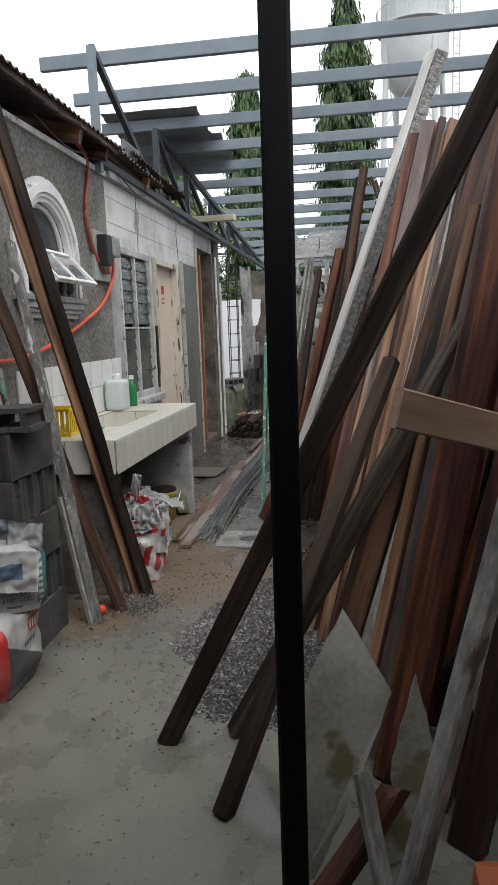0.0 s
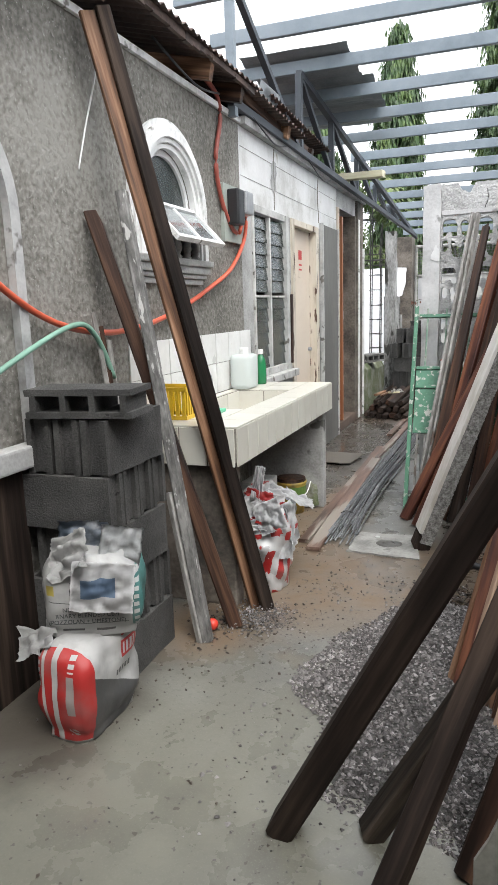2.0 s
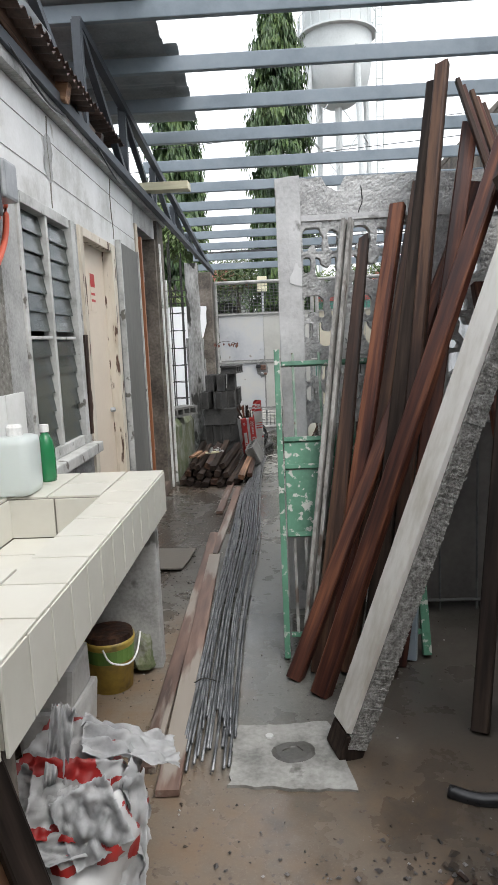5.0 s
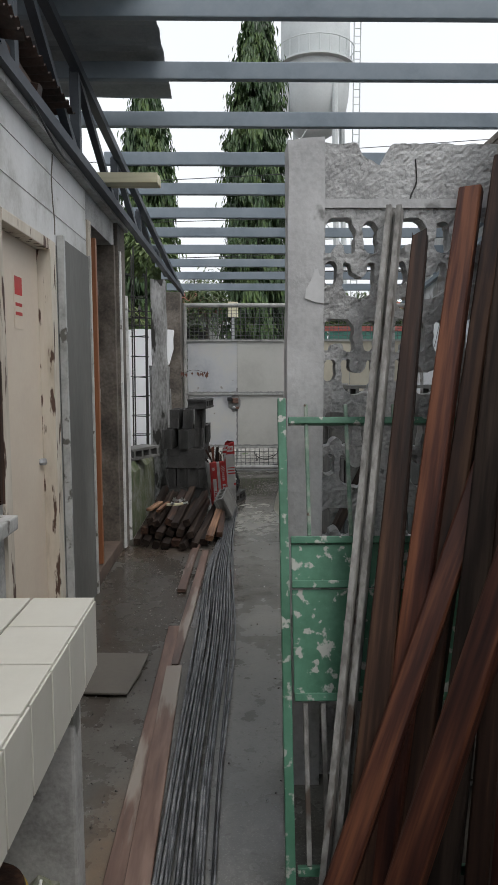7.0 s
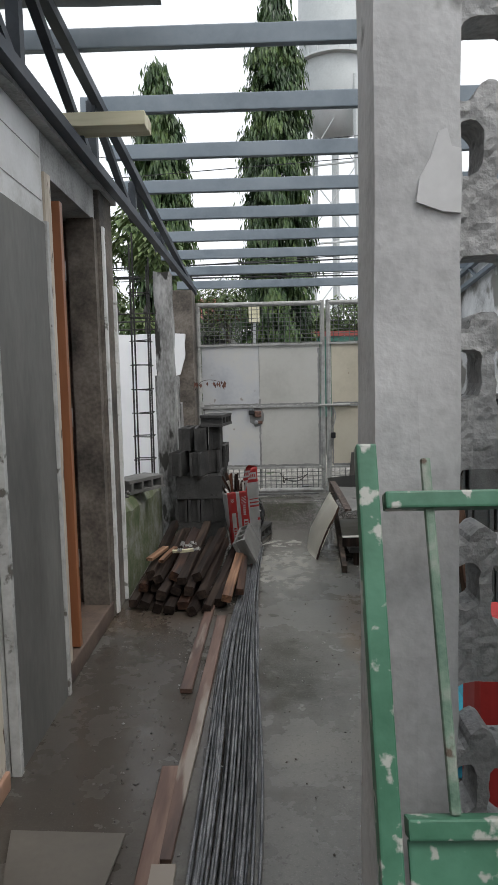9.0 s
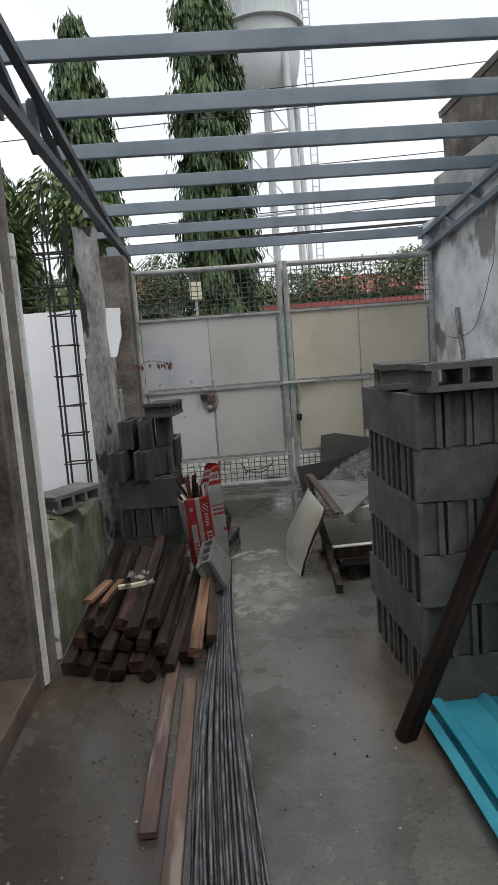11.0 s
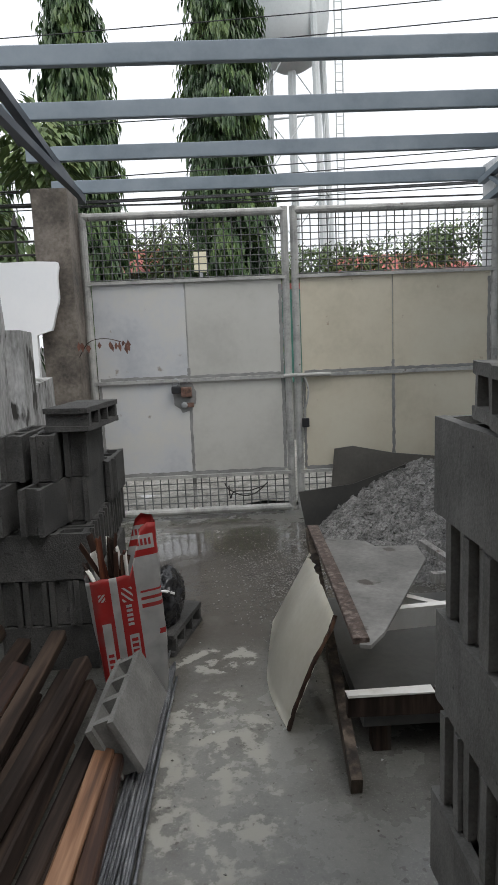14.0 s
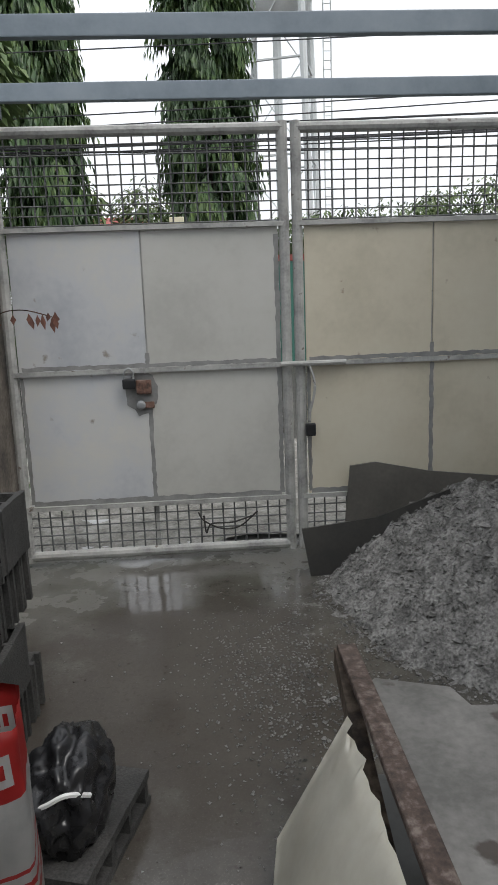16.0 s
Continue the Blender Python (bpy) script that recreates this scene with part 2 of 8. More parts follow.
def heap(name, x0, x1, y0, y1, height, step, material, label, rough=0.03, tilt=None, freq=9.0):
    """A heap of loose material lying on the floor, in one sheet."""
    bm = bmesh.new()
    nx, ny = int((x1 - x0) / step), int((y1 - y0) / step)
    grid = []
    for i in range(nx + 1):
        row = []
        for j in range(ny + 1):
            x, y = x0 + (x1 - x0) * i / nx, y0 + (y1 - y0) * j / ny
            row.append(bm.verts.new((x, y, height(x, y))))
        grid.append(row)
    for i in range(nx):
        for j in range(ny):
            vs = (grid[i][j], grid[i + 1][j], grid[i + 1][j + 1], grid[i][j + 1])
            if max(v.co.z for v in vs) > -0.02:
                bm.faces.new(vs)
    bmesh.ops.delete(bm, geom=[v for v in bm.verts if not v.link_faces], context="VERTS")
    return solid(name, bm, material, label, "pile", kind="stuff", at=(0, 0, 0), smooth=True)


def nz(x, y, z=0.0):
    return noise.noise(Vector((x, y, z)))

# ---------------------------------------------------------------- materials
STUCCO = mk("grey_stucco", [(0.105, 0.10, 0.086), (0.185, 0.176, 0.155), (0.265, 0.256, 0.232)], 2.2, (0.8, 0.95), 1.0, 42, vary=0.8, world_space=True, speck=(0.33, 0.325, 0.30), speck_at=0.635, speck_scale=85.0)
WHITEWALL = mk("worn_white_paint", [(0.46, 0.455, 0.43), (0.66, 0.66, 0.65), (0.75, 0.75, 0.75)], 3.0, (0.55, 0.8), 0.2, 60, vary=0.15, world_space=True, speck=(0.38, 0.36, 0.31), speck_at=0.67, speck_scale=5)
CONCRETE = mk("old_concrete", [(0.22, 0.22, 0.21), (0.36, 0.36, 0.35), (0.46, 0.46, 0.45)], 4.0, (0.75, 0.95), 0.5, 70, vary=0.35, world_space=True, speck=(0.13, 0.13, 0.12), speck_at=0.66, speck_scale=6)
PALECON = mk("pale_plastered_concrete", [(0.38, 0.38, 0.38), (0.52, 0.52, 0.52), (0.62, 0.62, 0.62)], 3.5, (0.7, 0.9), 0.5, 60, vary=0.3, world_space=True, speck=(0.25, 0.25, 0.24), speck_at=0.66, speck_scale=7)
RIGHTWALL = mk("stained_plaster", [(0.36, 0.37, 0.37), (0.70, 0.71, 0.72), (0.84, 0.85, 0.86)], 2.4, (0.7, 0.9), 0.4, 40, vary=0.25, world_space=True, speck=(0.26, 0.255, 0.24), speck_at=0.60, speck_scale=1.6)
DARKCON = mk("dark_weathered_and_shaded_concrete", [(0.05, 0.045, 0.04), (0.14, 0.12, 0.10), (0.25, 0.22, 0.19)], 3.0, (0.8, 0.95), 0.4, 50, vary=0.3, world_space=True)
MOULD = mk("mould_streaked_concrete", [(0.10, 0.098, 0.092), (0.30, 0.298, 0.29), (0.50, 0.497, 0.49)], 5.0, (0.75, 0.95), 0.7, 60, vary=0.4, stretch=(1, 1, 0.35), world_space=True, speck=(0.045, 0.043, 0.038), speck_at=0.58, speck_scale=9)
MOSSCON = mk("mossy_concrete", [(0.045, 0.075, 0.02), (0.13, 0.145, 0.08), (0.26, 0.26, 0.24)], 4.0, (0.8, 0.95), 0.5, 60, vary=0.3, world_space=True)
BLOCK = mk("concrete_block", [(0.088, 0.087, 0.081), (0.13, 0.128, 0.120), (0.18, 0.177, 0.167)], 6.0, (0.85, 0.97), 0.45, 140, vary=0.35, speck=(0.04, 0.04, 0.038), speck_at=0.69, speck_scale=45)
TILE = mk("cream_glazed_tile", [(0.53, 0.515, 0.455), (0.575, 0.56, 0.50), (0.60, 0.588, 0.53)], 3.0, (0.30, 0.36), 0.03, 50, vary=0.12, speck=(0.44, 0.39, 0.31), speck_at=0.76, speck_scale=9)
WTILE = mk("white_wall_tile", [(0.62, 0.62, 0.60), (0.78, 0.78, 0.77)], 5.0, (0.25, 0.45), 0.05, 60, vary=0.15, speck=(0.45, 0.42, 0.35), speck_at=0.68, speck_scale=6)
GROUT = plain("dirty_grout", (0.22, 0.205, 0.175), 0.9)
PURLIN = mk("grey_primed_steel", [(0.15, 0.185, 0.215), (0.20, 0.24, 0.275), (0.24, 0.28, 0.315)], 3.0, (0.4, 0.6), 0.05, 60, vary=0.1)
TRUSS = mk("dark_primed_steel", [(0.035, 0.042, 0.052), (0.065, 0.076, 0.09)], 4.0, (0.45, 0.65), 0.05, 60)
RUSTROOF = mk("rusty_roof_iron", [(0.035, 0.025, 0.022), (0.09, 0.06, 0.05), (0.16, 0.11, 0.09)], 5, (0.6, 0.85), 0.2, 60)
GREYROOF = mk("grey_roof_sheet", [(0.16, 0.175, 0.185), (0.24, 0.26, 0.27), (0.30, 0.32, 0.33)], 2.5, (0.45, 0.65), 0.08, 60)
GATEFACE = mk("pale_grey_gate_paint", [(0.42, 0.44, 0.47), (0.55, 0.56, 0.57), (0.60, 0.59, 0.55)], 1.6, (0.35, 0.5), 0.05, 30, vary=0.15, speck=(0.30, 0.27, 0.24), speck_at=0.70, speck_scale=9)
GATECREAM = mk("cream_gate_paint", [(0.52, 0.48, 0.37), (0.62, 0.57, 0.45), (0.66, 0.62, 0.50)], 1.6, (0.35, 0.5), 0.05, 30, vary=0.15, speck=(0.33, 0.25, 0.18), speck_at=0.70, speck_scale=9)
GATESTEEL = mk("worn_gate_steel", [(0.24, 0.238, 0.23), (0.40, 0.398, 0.38), (0.50, 0.498, 0.475)], 7, (0.45, 0.7), 0.1, 70, speck=(0.16, 0.13, 0.11), speck_at=0.66)
GATEMID = mk("greyish_cream_gate_paint", [(0.46, 0.455, 0.42), (0.54, 0.535, 0.495), (0.57, 0.565, 0.53)], 1.6, (0.35, 0.5), 0.05, 30, vary=0.15, speck=(0.30, 0.25, 0.2), speck_at=0.72, speck_scale=9)
PRIMER = mk("grey_gate_smears", [(0.19, 0.19, 0.186), (0.30, 0.298, 0.29)], 10, (0.5, 0.7), 0.1, 60)
WIRE = mk("dull_mesh_wire", [(0.07, 0.072, 0.072), (0.15, 0.153, 0.15)], 9, (0.5, 0.7), 0.0, 60)
REBAR = mk("steel_reinforcing_bar", [(0.055, 0.056, 0.06), (0.17, 0.175, 0.185), (0.34, 0.345, 0.35)], 9, (0.3, 0.5), 0.3, 260, metal=0.55, vary=0.5)
BLACKBAR = mk("blackened_bar", [(0.015, 0.015, 0.016), (0.05, 0.045, 0.04)], 9, (0.6, 0.8), 0.2, 120)
W_DARK = mk("wet_dark_timber", [(0.009, 0.007, 0.006), (0.026, 0.019, 0.016), (0.066, 0.047, 0.036)], 9, (0.5, 0.8), 0.45, 40, stretch=(1, 1, 0.07), vary=0.5, spec=0.10, speck=(0.05, 0.042, 0.036), speck_at=0.66, speck_scale=18)
W_OLD = mk("weathered_brown_timber", [(0.018, 0.014, 0.011), (0.055, 0.041, 0.031), (0.125, 0.098, 0.075)], 10, (0.5, 0.8), 0.45, 40, stretch=(1, 1, 0.07), vary=0.5, spec=0.25, speck=(0.16, 0.13, 0.10), speck_at=0.68, speck_scale=14)
W_BLACK = mk("black_painted_timber", [(0.006, 0.006, 0.009), (0.014, 0.014, 0.018)], 9, (0.6, 0.8), 0.15, 40, stretch=(1, 1, 0.1), vary=0.4, spec=0.22)
W_RED = mk("red_brown_timber", [(0.022, 0.007, 0.006), (0.075, 0.024, 0.014), (0.19, 0.070, 0.034)], 10, (0.4, 0.65), 0.4, 40, stretch=(1, 1, 0.06), vary=0.5, spec=0.35, speck=(0.02, 0.010, 0.009), speck_at=0.64, speck_scale=12)
W_BROWN = mk("brown_timber", [(0.014, 0.008, 0.006), (0.042, 0.021, 0.014), (0.105, 0.055, 0.033)], 10, (0.45, 0.7), 0.4, 40, stretch=(1, 1, 0.06), vary=0.5, spec=0.3, speck=(0.012, 0.008, 0.007), speck_at=0.63, speck_scale=12)
W_LIGHT = mk("light_brown_timber", [(0.07, 0.035, 0.020), (0.19, 0.098, 0.054), (0.34, 0.20, 0.12)], 10, (0.5, 0.7), 0.35, 40, stretch=(1, 1, 0.06), vary=0.5, spec=0.35, speck=(0.05, 0.028, 0.018), speck_at=0.64, speck_scale=14)
W_GREY = mk("cement_smeared_timber", [(0.13, 0.125, 0.115), (0.26, 0.25, 0.235), (0.40, 0.39, 0.37)], 14, (0.7, 0.9), 0.6, 70, stretch=(1, 1, 0.3), vary=0.5, speck=(0.10, 0.075, 0.06), speck_at=0.6, speck_scale=12)
W_WHITE = mk("white_painted_board", [(0.50, 0.47, 0.41), (0.70, 0.68, 0.64), (0.77, 0.76, 0.73)], 4, (0.5, 0.7), 0.12, 50, stretch=(1, 1, 0.2), vary=0.2, speck=(0.36, 0.25, 0.13), speck_at=0.7, speck_scale=5)
W_YELLOW = mk("pale_new_wood", [(0.52, 0.47, 0.30), (0.66, 0.62, 0.44), (0.72, 0.68, 0.52)], 6, (0.5, 0.7), 0.1, 50, stretch=(0.1, 1, 1))
PLY = mk("cement_stained_plywood", [(0.15, 0.145, 0.12), (0.25, 0.245, 0.21), (0.34, 0.335, 0.30)], 4, (0.6, 0.85), 0.3, 60, vary=0.3, speck=(0.14, 0.12, 0.07), speck_at=0.62, speck_scale=5)
ORANGEDOOR = mk("varnished_orange_wood", [(0.25, 0.095, 0.042), (0.34, 0.14, 0.065)], 8, (0.35, 0.5), 0.06, 40, stretch=(1, 1, 0.1))
CREAMDOOR = mk("cream_painted_door", [(0.62, 0.52, 0.42), (0.70, 0.61, 0.50)], 2, (0.4, 0.55), 0.05, 40)
PEELFRAME = mk("peeling_cream_frame", [(0.42, 0.36, 0.28), (0.60, 0.54, 0.45), (0.66, 0.61, 0.53)], 6, (0.6, 0.8), 0.4, 50, stretch=(1, 1, 0.22), speck=(0.09, 0.05, 0.035), speck_at=0.60, speck_scale=26)
WHITETRIM = mk("chipped_white_trim", [(0.50, 0.50, 0.49), (0.74, 0.74, 0.73), (0.80, 0.80, 0.79)], 7, (0.5, 0.7), 0.3, 60, speck=(0.24, 0.23, 0.21), speck_at=0.64, speck_scale=10)
PLYGREY = mk("grey_plywood_door", [(0.10, 0.099, 0.092), (0.145, 0.142, 0.132), (0.185, 0.182, 0.17)], 2.5, (0.5, 0.7), 0.1, 40, stretch=(1, 1, 0.3))
GREEN = mk("chipped_green_paint", [(0.040, 0.135, 0.078), (0.07, 0.20, 0.125), (0.095, 0.25, 0.165)], 4, (0.4, 0.6), 0.25, 60, vary=0.2, speck=(0.44, 0.45, 0.41), speck_at=0.575, speck_scale=30)
REDBAG = mk("red_paper_print", [(0.42, 0.030, 0.028), (0.55, 0.045, 0.04)], 6, (0.4, 0.6), 0.15, 40)
BAGWHITE = mk("dusty_white_sack", [(0.34, 0.34, 0.33), (0.48, 0.48, 0.47), (0.56, 0.56, 0.55)], 6, (0.45, 0.65), 0.25, 50)
BAGGREY = mk("grey_cement_sack", [(0.30, 0.31, 0.31), (0.42, 0.43, 0.43), (0.50, 0.51, 0.51)], 6, (0.45, 0.65), 0.25, 50)
INK = plain("dark_print", (0.06, 0.065, 0.07), 0.6)
BLUEINK = plain("blue_print", (0.12, 0.20, 0.38), 0.5)
GREENINK = plain("green_print", (0.07, 0.20, 0.20), 0.5)
BLACKBAG = mk("black_plastic_film", [(0.010, 0.010, 0.011), (0.022, 0.022, 0.024)], 6, (0.18, 0.35), 0.4, 25)
BLUESHEET = mk("blue_roof_sheet", [(0.035, 0.27, 0.36), (0.05, 0.35, 0.46), (0.07, 0.40, 0.50)], 3, (0.3, 0.5), 0.08, 40)
ORANGEHOSE = plain("orange_conduit", (0.62, 0.11, 0.055), 0.4)
GREENHOSE = plain("faded_green_hose", (0.20, 0.36, 0.28), 0.5)
DARKROOM = mk("shade_dark_plaster", [(0.10, 0.095, 0.09), (0.17, 0.16, 0.15)], 2, (0.8, 0.95), 0.2, 40, world_space=True)
GRAVEL = mk("crushed_gravel", [(0.09, 0.087, 0.083), (0.19, 0.185, 0.18), (0.36, 0.35, 0.34)], 40, (0.5, 0.75), 0.4, 90, vary=0.4)
# near-black bed colour paints the shade in the gaps between stones
BED = mk("gap_shade_gravel_bed", [(0.03, 0.028, 0.026), (0.08, 0.076, 0.07)], 40, (0.7, 0.9), 0.8, 120, vary=0.6, world_space=True)
gn, gl = GRAVEL.node_tree.nodes, GRAVEL.node_tree.links
isl = gn.new("ShaderNodeNewGeometry")
pick = gn.new("ShaderNodeValToRGB")
pe = pick.color_ramp.elements
pe[0].position, pe[0].color = 0.0, (0.045, 0.042, 0.04, 1)
pe[1].position, pe[1].color = 1.0, (0.40, 0.375, 0.365, 1)
pe.new(0.55).color = (0.125, 0.113, 0.11, 1)
pe.new(0.85).color = (0.22, 0.205, 0.20, 1)
gl.new(isl.outputs["Random Per Island"], pick.inputs[0])
gl.new(pick.outputs[0], gn["Principled BSDF"].inputs["Base Color"])
SAND = mk("wet_grey_sand", [(0.085, 0.083, 0.079), (0.18, 0.176, 0.168), (0.31, 0.304, 0.29)], 12, (0.8, 0.95), 1.0, 70, vary=0.7, world_space=True)
YELLOWP = plain("yellow_plastic", (0.70, 0.46, 0.03), 0.35)
BLACKP = plain("black_plastic", (0.02, 0.02, 0.022), 0.4)
GREYMETAL = mk("galvanised_metal", [(0.30, 0.31, 0.32), (0.45, 0.46, 0.47)], 8, (0.35, 0.5), 0.05, 60, metal=0.6)
TANK = mk("pale_tank_paint", [(0.46, 0.49, 0.49), (0.56, 0.59, 0.59), (0.62, 0.65, 0.65)], 0.25, (0.5, 0.7), 0.0, 10)
REDROOF = plain("faded_red_roof", (0.34, 0.09, 0.075), 0.7)
GREENFENCE = plain("green_fence_paint", (0.05, 0.17, 0.13), 0.6)
LEAF = mk("drooping_leaf", [(0.025, 0.055, 0.022), (0.055, 0.105, 0.035), (0.12, 0.18, 0.05)], 1.6, (0.35, 0.6), 0.0, 8, vary=0.5, world_space=True)
BUSH = mk("far_foliage", [(0.04, 0.07, 0.025), (0.09, 0.14, 0.045), (0.16, 0.20, 0.075)], 1.2, (0.5, 0.7), 0.0, 6, vary=0.5, world_space=True)
BARK = mk("tree_bark", [(0.06, 0.05, 0.04), (0.13, 0.11, 0.09)], 8, (0.8, 0.95), 0.4, 40)
ROADMAT = mk("street_asphalt", [(0.05, 0.05, 0.045), (0.09, 0.088, 0.08)], 3, (0.85, 0.97), 0.2, 60, world_space=True, spec=0.1)


def glass_mat(name, tint, rough):
    m = bpy.data.materials.new(name)
    m.use_nodes = True
    b = m.node_tree.nodes["Principled BSDF"]
    b.inputs["Base Color"].default_value = (*tint, 1)
    b.inputs["Transmission Weight"].default_value = 0.85
    b.inputs["Roughness"].default_value = rough
    return m


GLASS = glass_mat("dusty_window_glass", (0.20, 0.24, 0.23), 0.16)
BOTTLE = glass_mat("cloudy_plastic", (0.80, 0.86, 0.84), 0.35)
BOTTLE.node_tree.nodes["Principled BSDF"].inputs["Transmission Weight"].default_value = 0.45
GREENB = glass_mat("green_bottle_plastic", (0.03, 0.26, 0.10), 0.2)
GREENB.node_tree.nodes["Principled BSDF"].inputs["Transmission Weight"].default_value = 0.4


def floor_material():
    """Wet concrete: damp grey, drier pale patches, brown mud, splashes of cement."""
    m = bpy.data.materials.new("wet_concrete_floor")
    m.use_nodes = True
    n, l = m.node_tree.nodes, m.node_tree.links
    b = n["Principled BSDF"]
    pos = n.new("ShaderNodeNewGeometry").outputs["Position"]

    def tex(scale, detail=6, rough=0.6):
        t = n.new("ShaderNodeTexNoise")
        t.inputs["Scale"].default_value, t.inputs["Detail"].default_value, t.inputs["Roughness"].default_value = scale, detail, rough
        l.new(pos, t.inputs["Vector"])
        return t.outputs[0]

    def ramp(src, lo, hi, a=0.0, z=1.0):
        k = n.new("ShaderNodeMapRange")
        k.inputs["From Min"].default_value, k.inputs["From Max"].default_value = lo, hi
        k.inputs["To Min"].default_value, k.inputs["To Max"].default_value = a, z
        l.new(src, k.inputs[0])
        return k.outputs[0]

    def mix(f, a, col):
        x = n.new("ShaderNodeMix")
        x.data_type = "RGBA"
        l.new(f, x.inputs[0])
        l.new(a, x.inputs[6])
        x.inputs[7].default_value = (*col, 1)
        return x.outputs[2]

    def math2(op, a, c):
        x = n.new("ShaderNodeMath")
        x.operation = op
        for i, v in enumerate((a, c)):
            if isinstance(v, (int, float)):
                x.inputs[i].default_value = v
            else:
                l.new(v, x.inputs[i])
        return x.outputs[0]

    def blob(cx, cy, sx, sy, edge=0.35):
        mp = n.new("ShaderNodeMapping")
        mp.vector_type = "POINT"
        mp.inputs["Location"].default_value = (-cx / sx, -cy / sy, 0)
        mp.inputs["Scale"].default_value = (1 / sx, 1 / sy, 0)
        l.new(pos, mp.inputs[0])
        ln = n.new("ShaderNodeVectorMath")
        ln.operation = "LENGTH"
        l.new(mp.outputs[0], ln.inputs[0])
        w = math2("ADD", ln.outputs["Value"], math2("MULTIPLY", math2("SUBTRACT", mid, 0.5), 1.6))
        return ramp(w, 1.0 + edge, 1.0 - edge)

    big, mid, fine = tex(1.1), tex(4.5), tex(55, 4)
    r = n.new("ShaderNodeValToRGB")
    els = r.color_ramp.elements
    els[0].position, els[0].color = 0.34, (0.075, 0.074, 0.068, 1)
    els[1].position, els[1].color = 0.66, (0.20, 0.196, 0.176, 1)
    els.new(0.5).color = (0.132, 0.130, 0.118, 1)
    l.new(math2("ADD", math2("MULTIPLY", big, 0.7), math2("MULTIPLY", mid, 0.3)), r.inputs[0])
    col = r.outputs[0]
    col = mix(ramp(fine, 0.54, 0.66, 0, 0.55), col, (0.06, 0.058, 0.053))
    col = mix(ramp(tex(150, 3), 0.56, 0.66, 0, 0.5), col, (0.26, 0.25, 0.225))
    col = mix(ramp(tex(16, 5), 0.56, 0.70, 0, 0.45), col, (0.20, 0.195, 0.175))
    front = blob(-0.2, 1.4, 1.4, 1.3)
    col = mix(math2("MULTIPLY", front, math2("ADD", math2("MULTIPLY", ramp(mid, 0.3, 0.7), 0.45), 0.4)), col, (0.205, 0.20, 0.158))
    mud = None
    for c in ((-0.45, 3.65, 0.42, 0.65), (-0.8, 4.4, 0.45, 0.6), (0.33, 8.3, 0.14, 0.55), (0.4, 3.95, 0.6, 0.42), (-0.1, 3.55, 0.35, 0.3), (-0.72, 3.0, 0.22, 0.25), (-0.6, 5.0, 0.12, 0.5), (-0.9, 8.5, 0.4, 0.25)):
        mm = blob(*c)
        mud = mm if mud is None else math2("MAXIMUM", mud, mm)
    col = mix(math2("MULTIPLY", mud, math2("ADD", math2("MULTIPLY", ramp(tex(9), 0.3, 0.7), 0.5), 0.4)), col, (0.175, 0.115, 0.068))
    # dark patches: wet near door and gate, painted shade under timbers and by blocks
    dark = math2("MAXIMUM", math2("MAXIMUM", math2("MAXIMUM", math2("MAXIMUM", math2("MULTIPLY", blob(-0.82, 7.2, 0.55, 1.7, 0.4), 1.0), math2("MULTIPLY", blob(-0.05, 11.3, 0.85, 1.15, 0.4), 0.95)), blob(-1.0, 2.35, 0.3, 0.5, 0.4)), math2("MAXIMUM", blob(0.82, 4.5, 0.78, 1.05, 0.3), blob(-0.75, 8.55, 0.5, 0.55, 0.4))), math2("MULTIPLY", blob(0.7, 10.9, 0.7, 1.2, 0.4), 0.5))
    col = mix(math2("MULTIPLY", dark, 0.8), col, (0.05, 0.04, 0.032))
    dry = math2("MULTIPLY", blob(0.05, 9.0, 0.6, 1.1, 0.4), ramp(mid, 0.3, 0.62))
    col = mix(math2("MULTIPLY", dry, 0.35), col, (0.235, 0.232, 0.212))
    splash = math2("MAXIMUM", blob(-0.1, 9.5, 0.22, 0.5, 0.1), blob(-0.08, 10.28, 0.2, 0.13, 0.1))
    splash = math2("MULTIPLY", splash, ramp(tex(11), 0.49, 0.57))
    col = mix(math2("MULTIPLY", splash, 0.8), col, (0.33, 0.32, 0.28))
    specks = ramp(tex(34, 2), 0.66, 0.69)
    col = mix(math2("MULTIPLY", specks, 0.75), col, (0.06, 0.05, 0.045))
    l.new(col, b.inputs["Base Color"])
    wet = ramp(math2("ADD", math2("MULTIPLY", big, 0.6), math2("MULTIPLY", mid, 0.4)), 0.38, 0.62, 0.12, 0.55)
    far = blob(0.0, 9.5, 2.2, 3.8, 0.3)
    wet = math2("SUBTRACT", wet, math2("MULTIPLY", far, 0.08))
    pool = blob(-0.1, 11.2, 0.9, 1.2, 0.4)
    wet = math2("SUBTRACT", wet, math2("MULTIPLY", pool, 0.30))
    wet = math2("MAXIMUM", wet, 0.06)
    l.new(math2("MAXIMUM", wet, math2("MULTIPLY", splash, 0.6)), b.inputs["Roughness"])
    bp = n.new("ShaderNodeBump")
    bp.inputs["Strength"].default_value, bp.inputs["Distance"].default_value = 0.25, 0.006
    l.new(math2("ADD", math2("MULTIPLY", fine, 0.35), mid), bp.inputs["Height"])
    l.new(bp.outputs[0], b.inputs["Normal"])
    return m


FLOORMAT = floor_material()

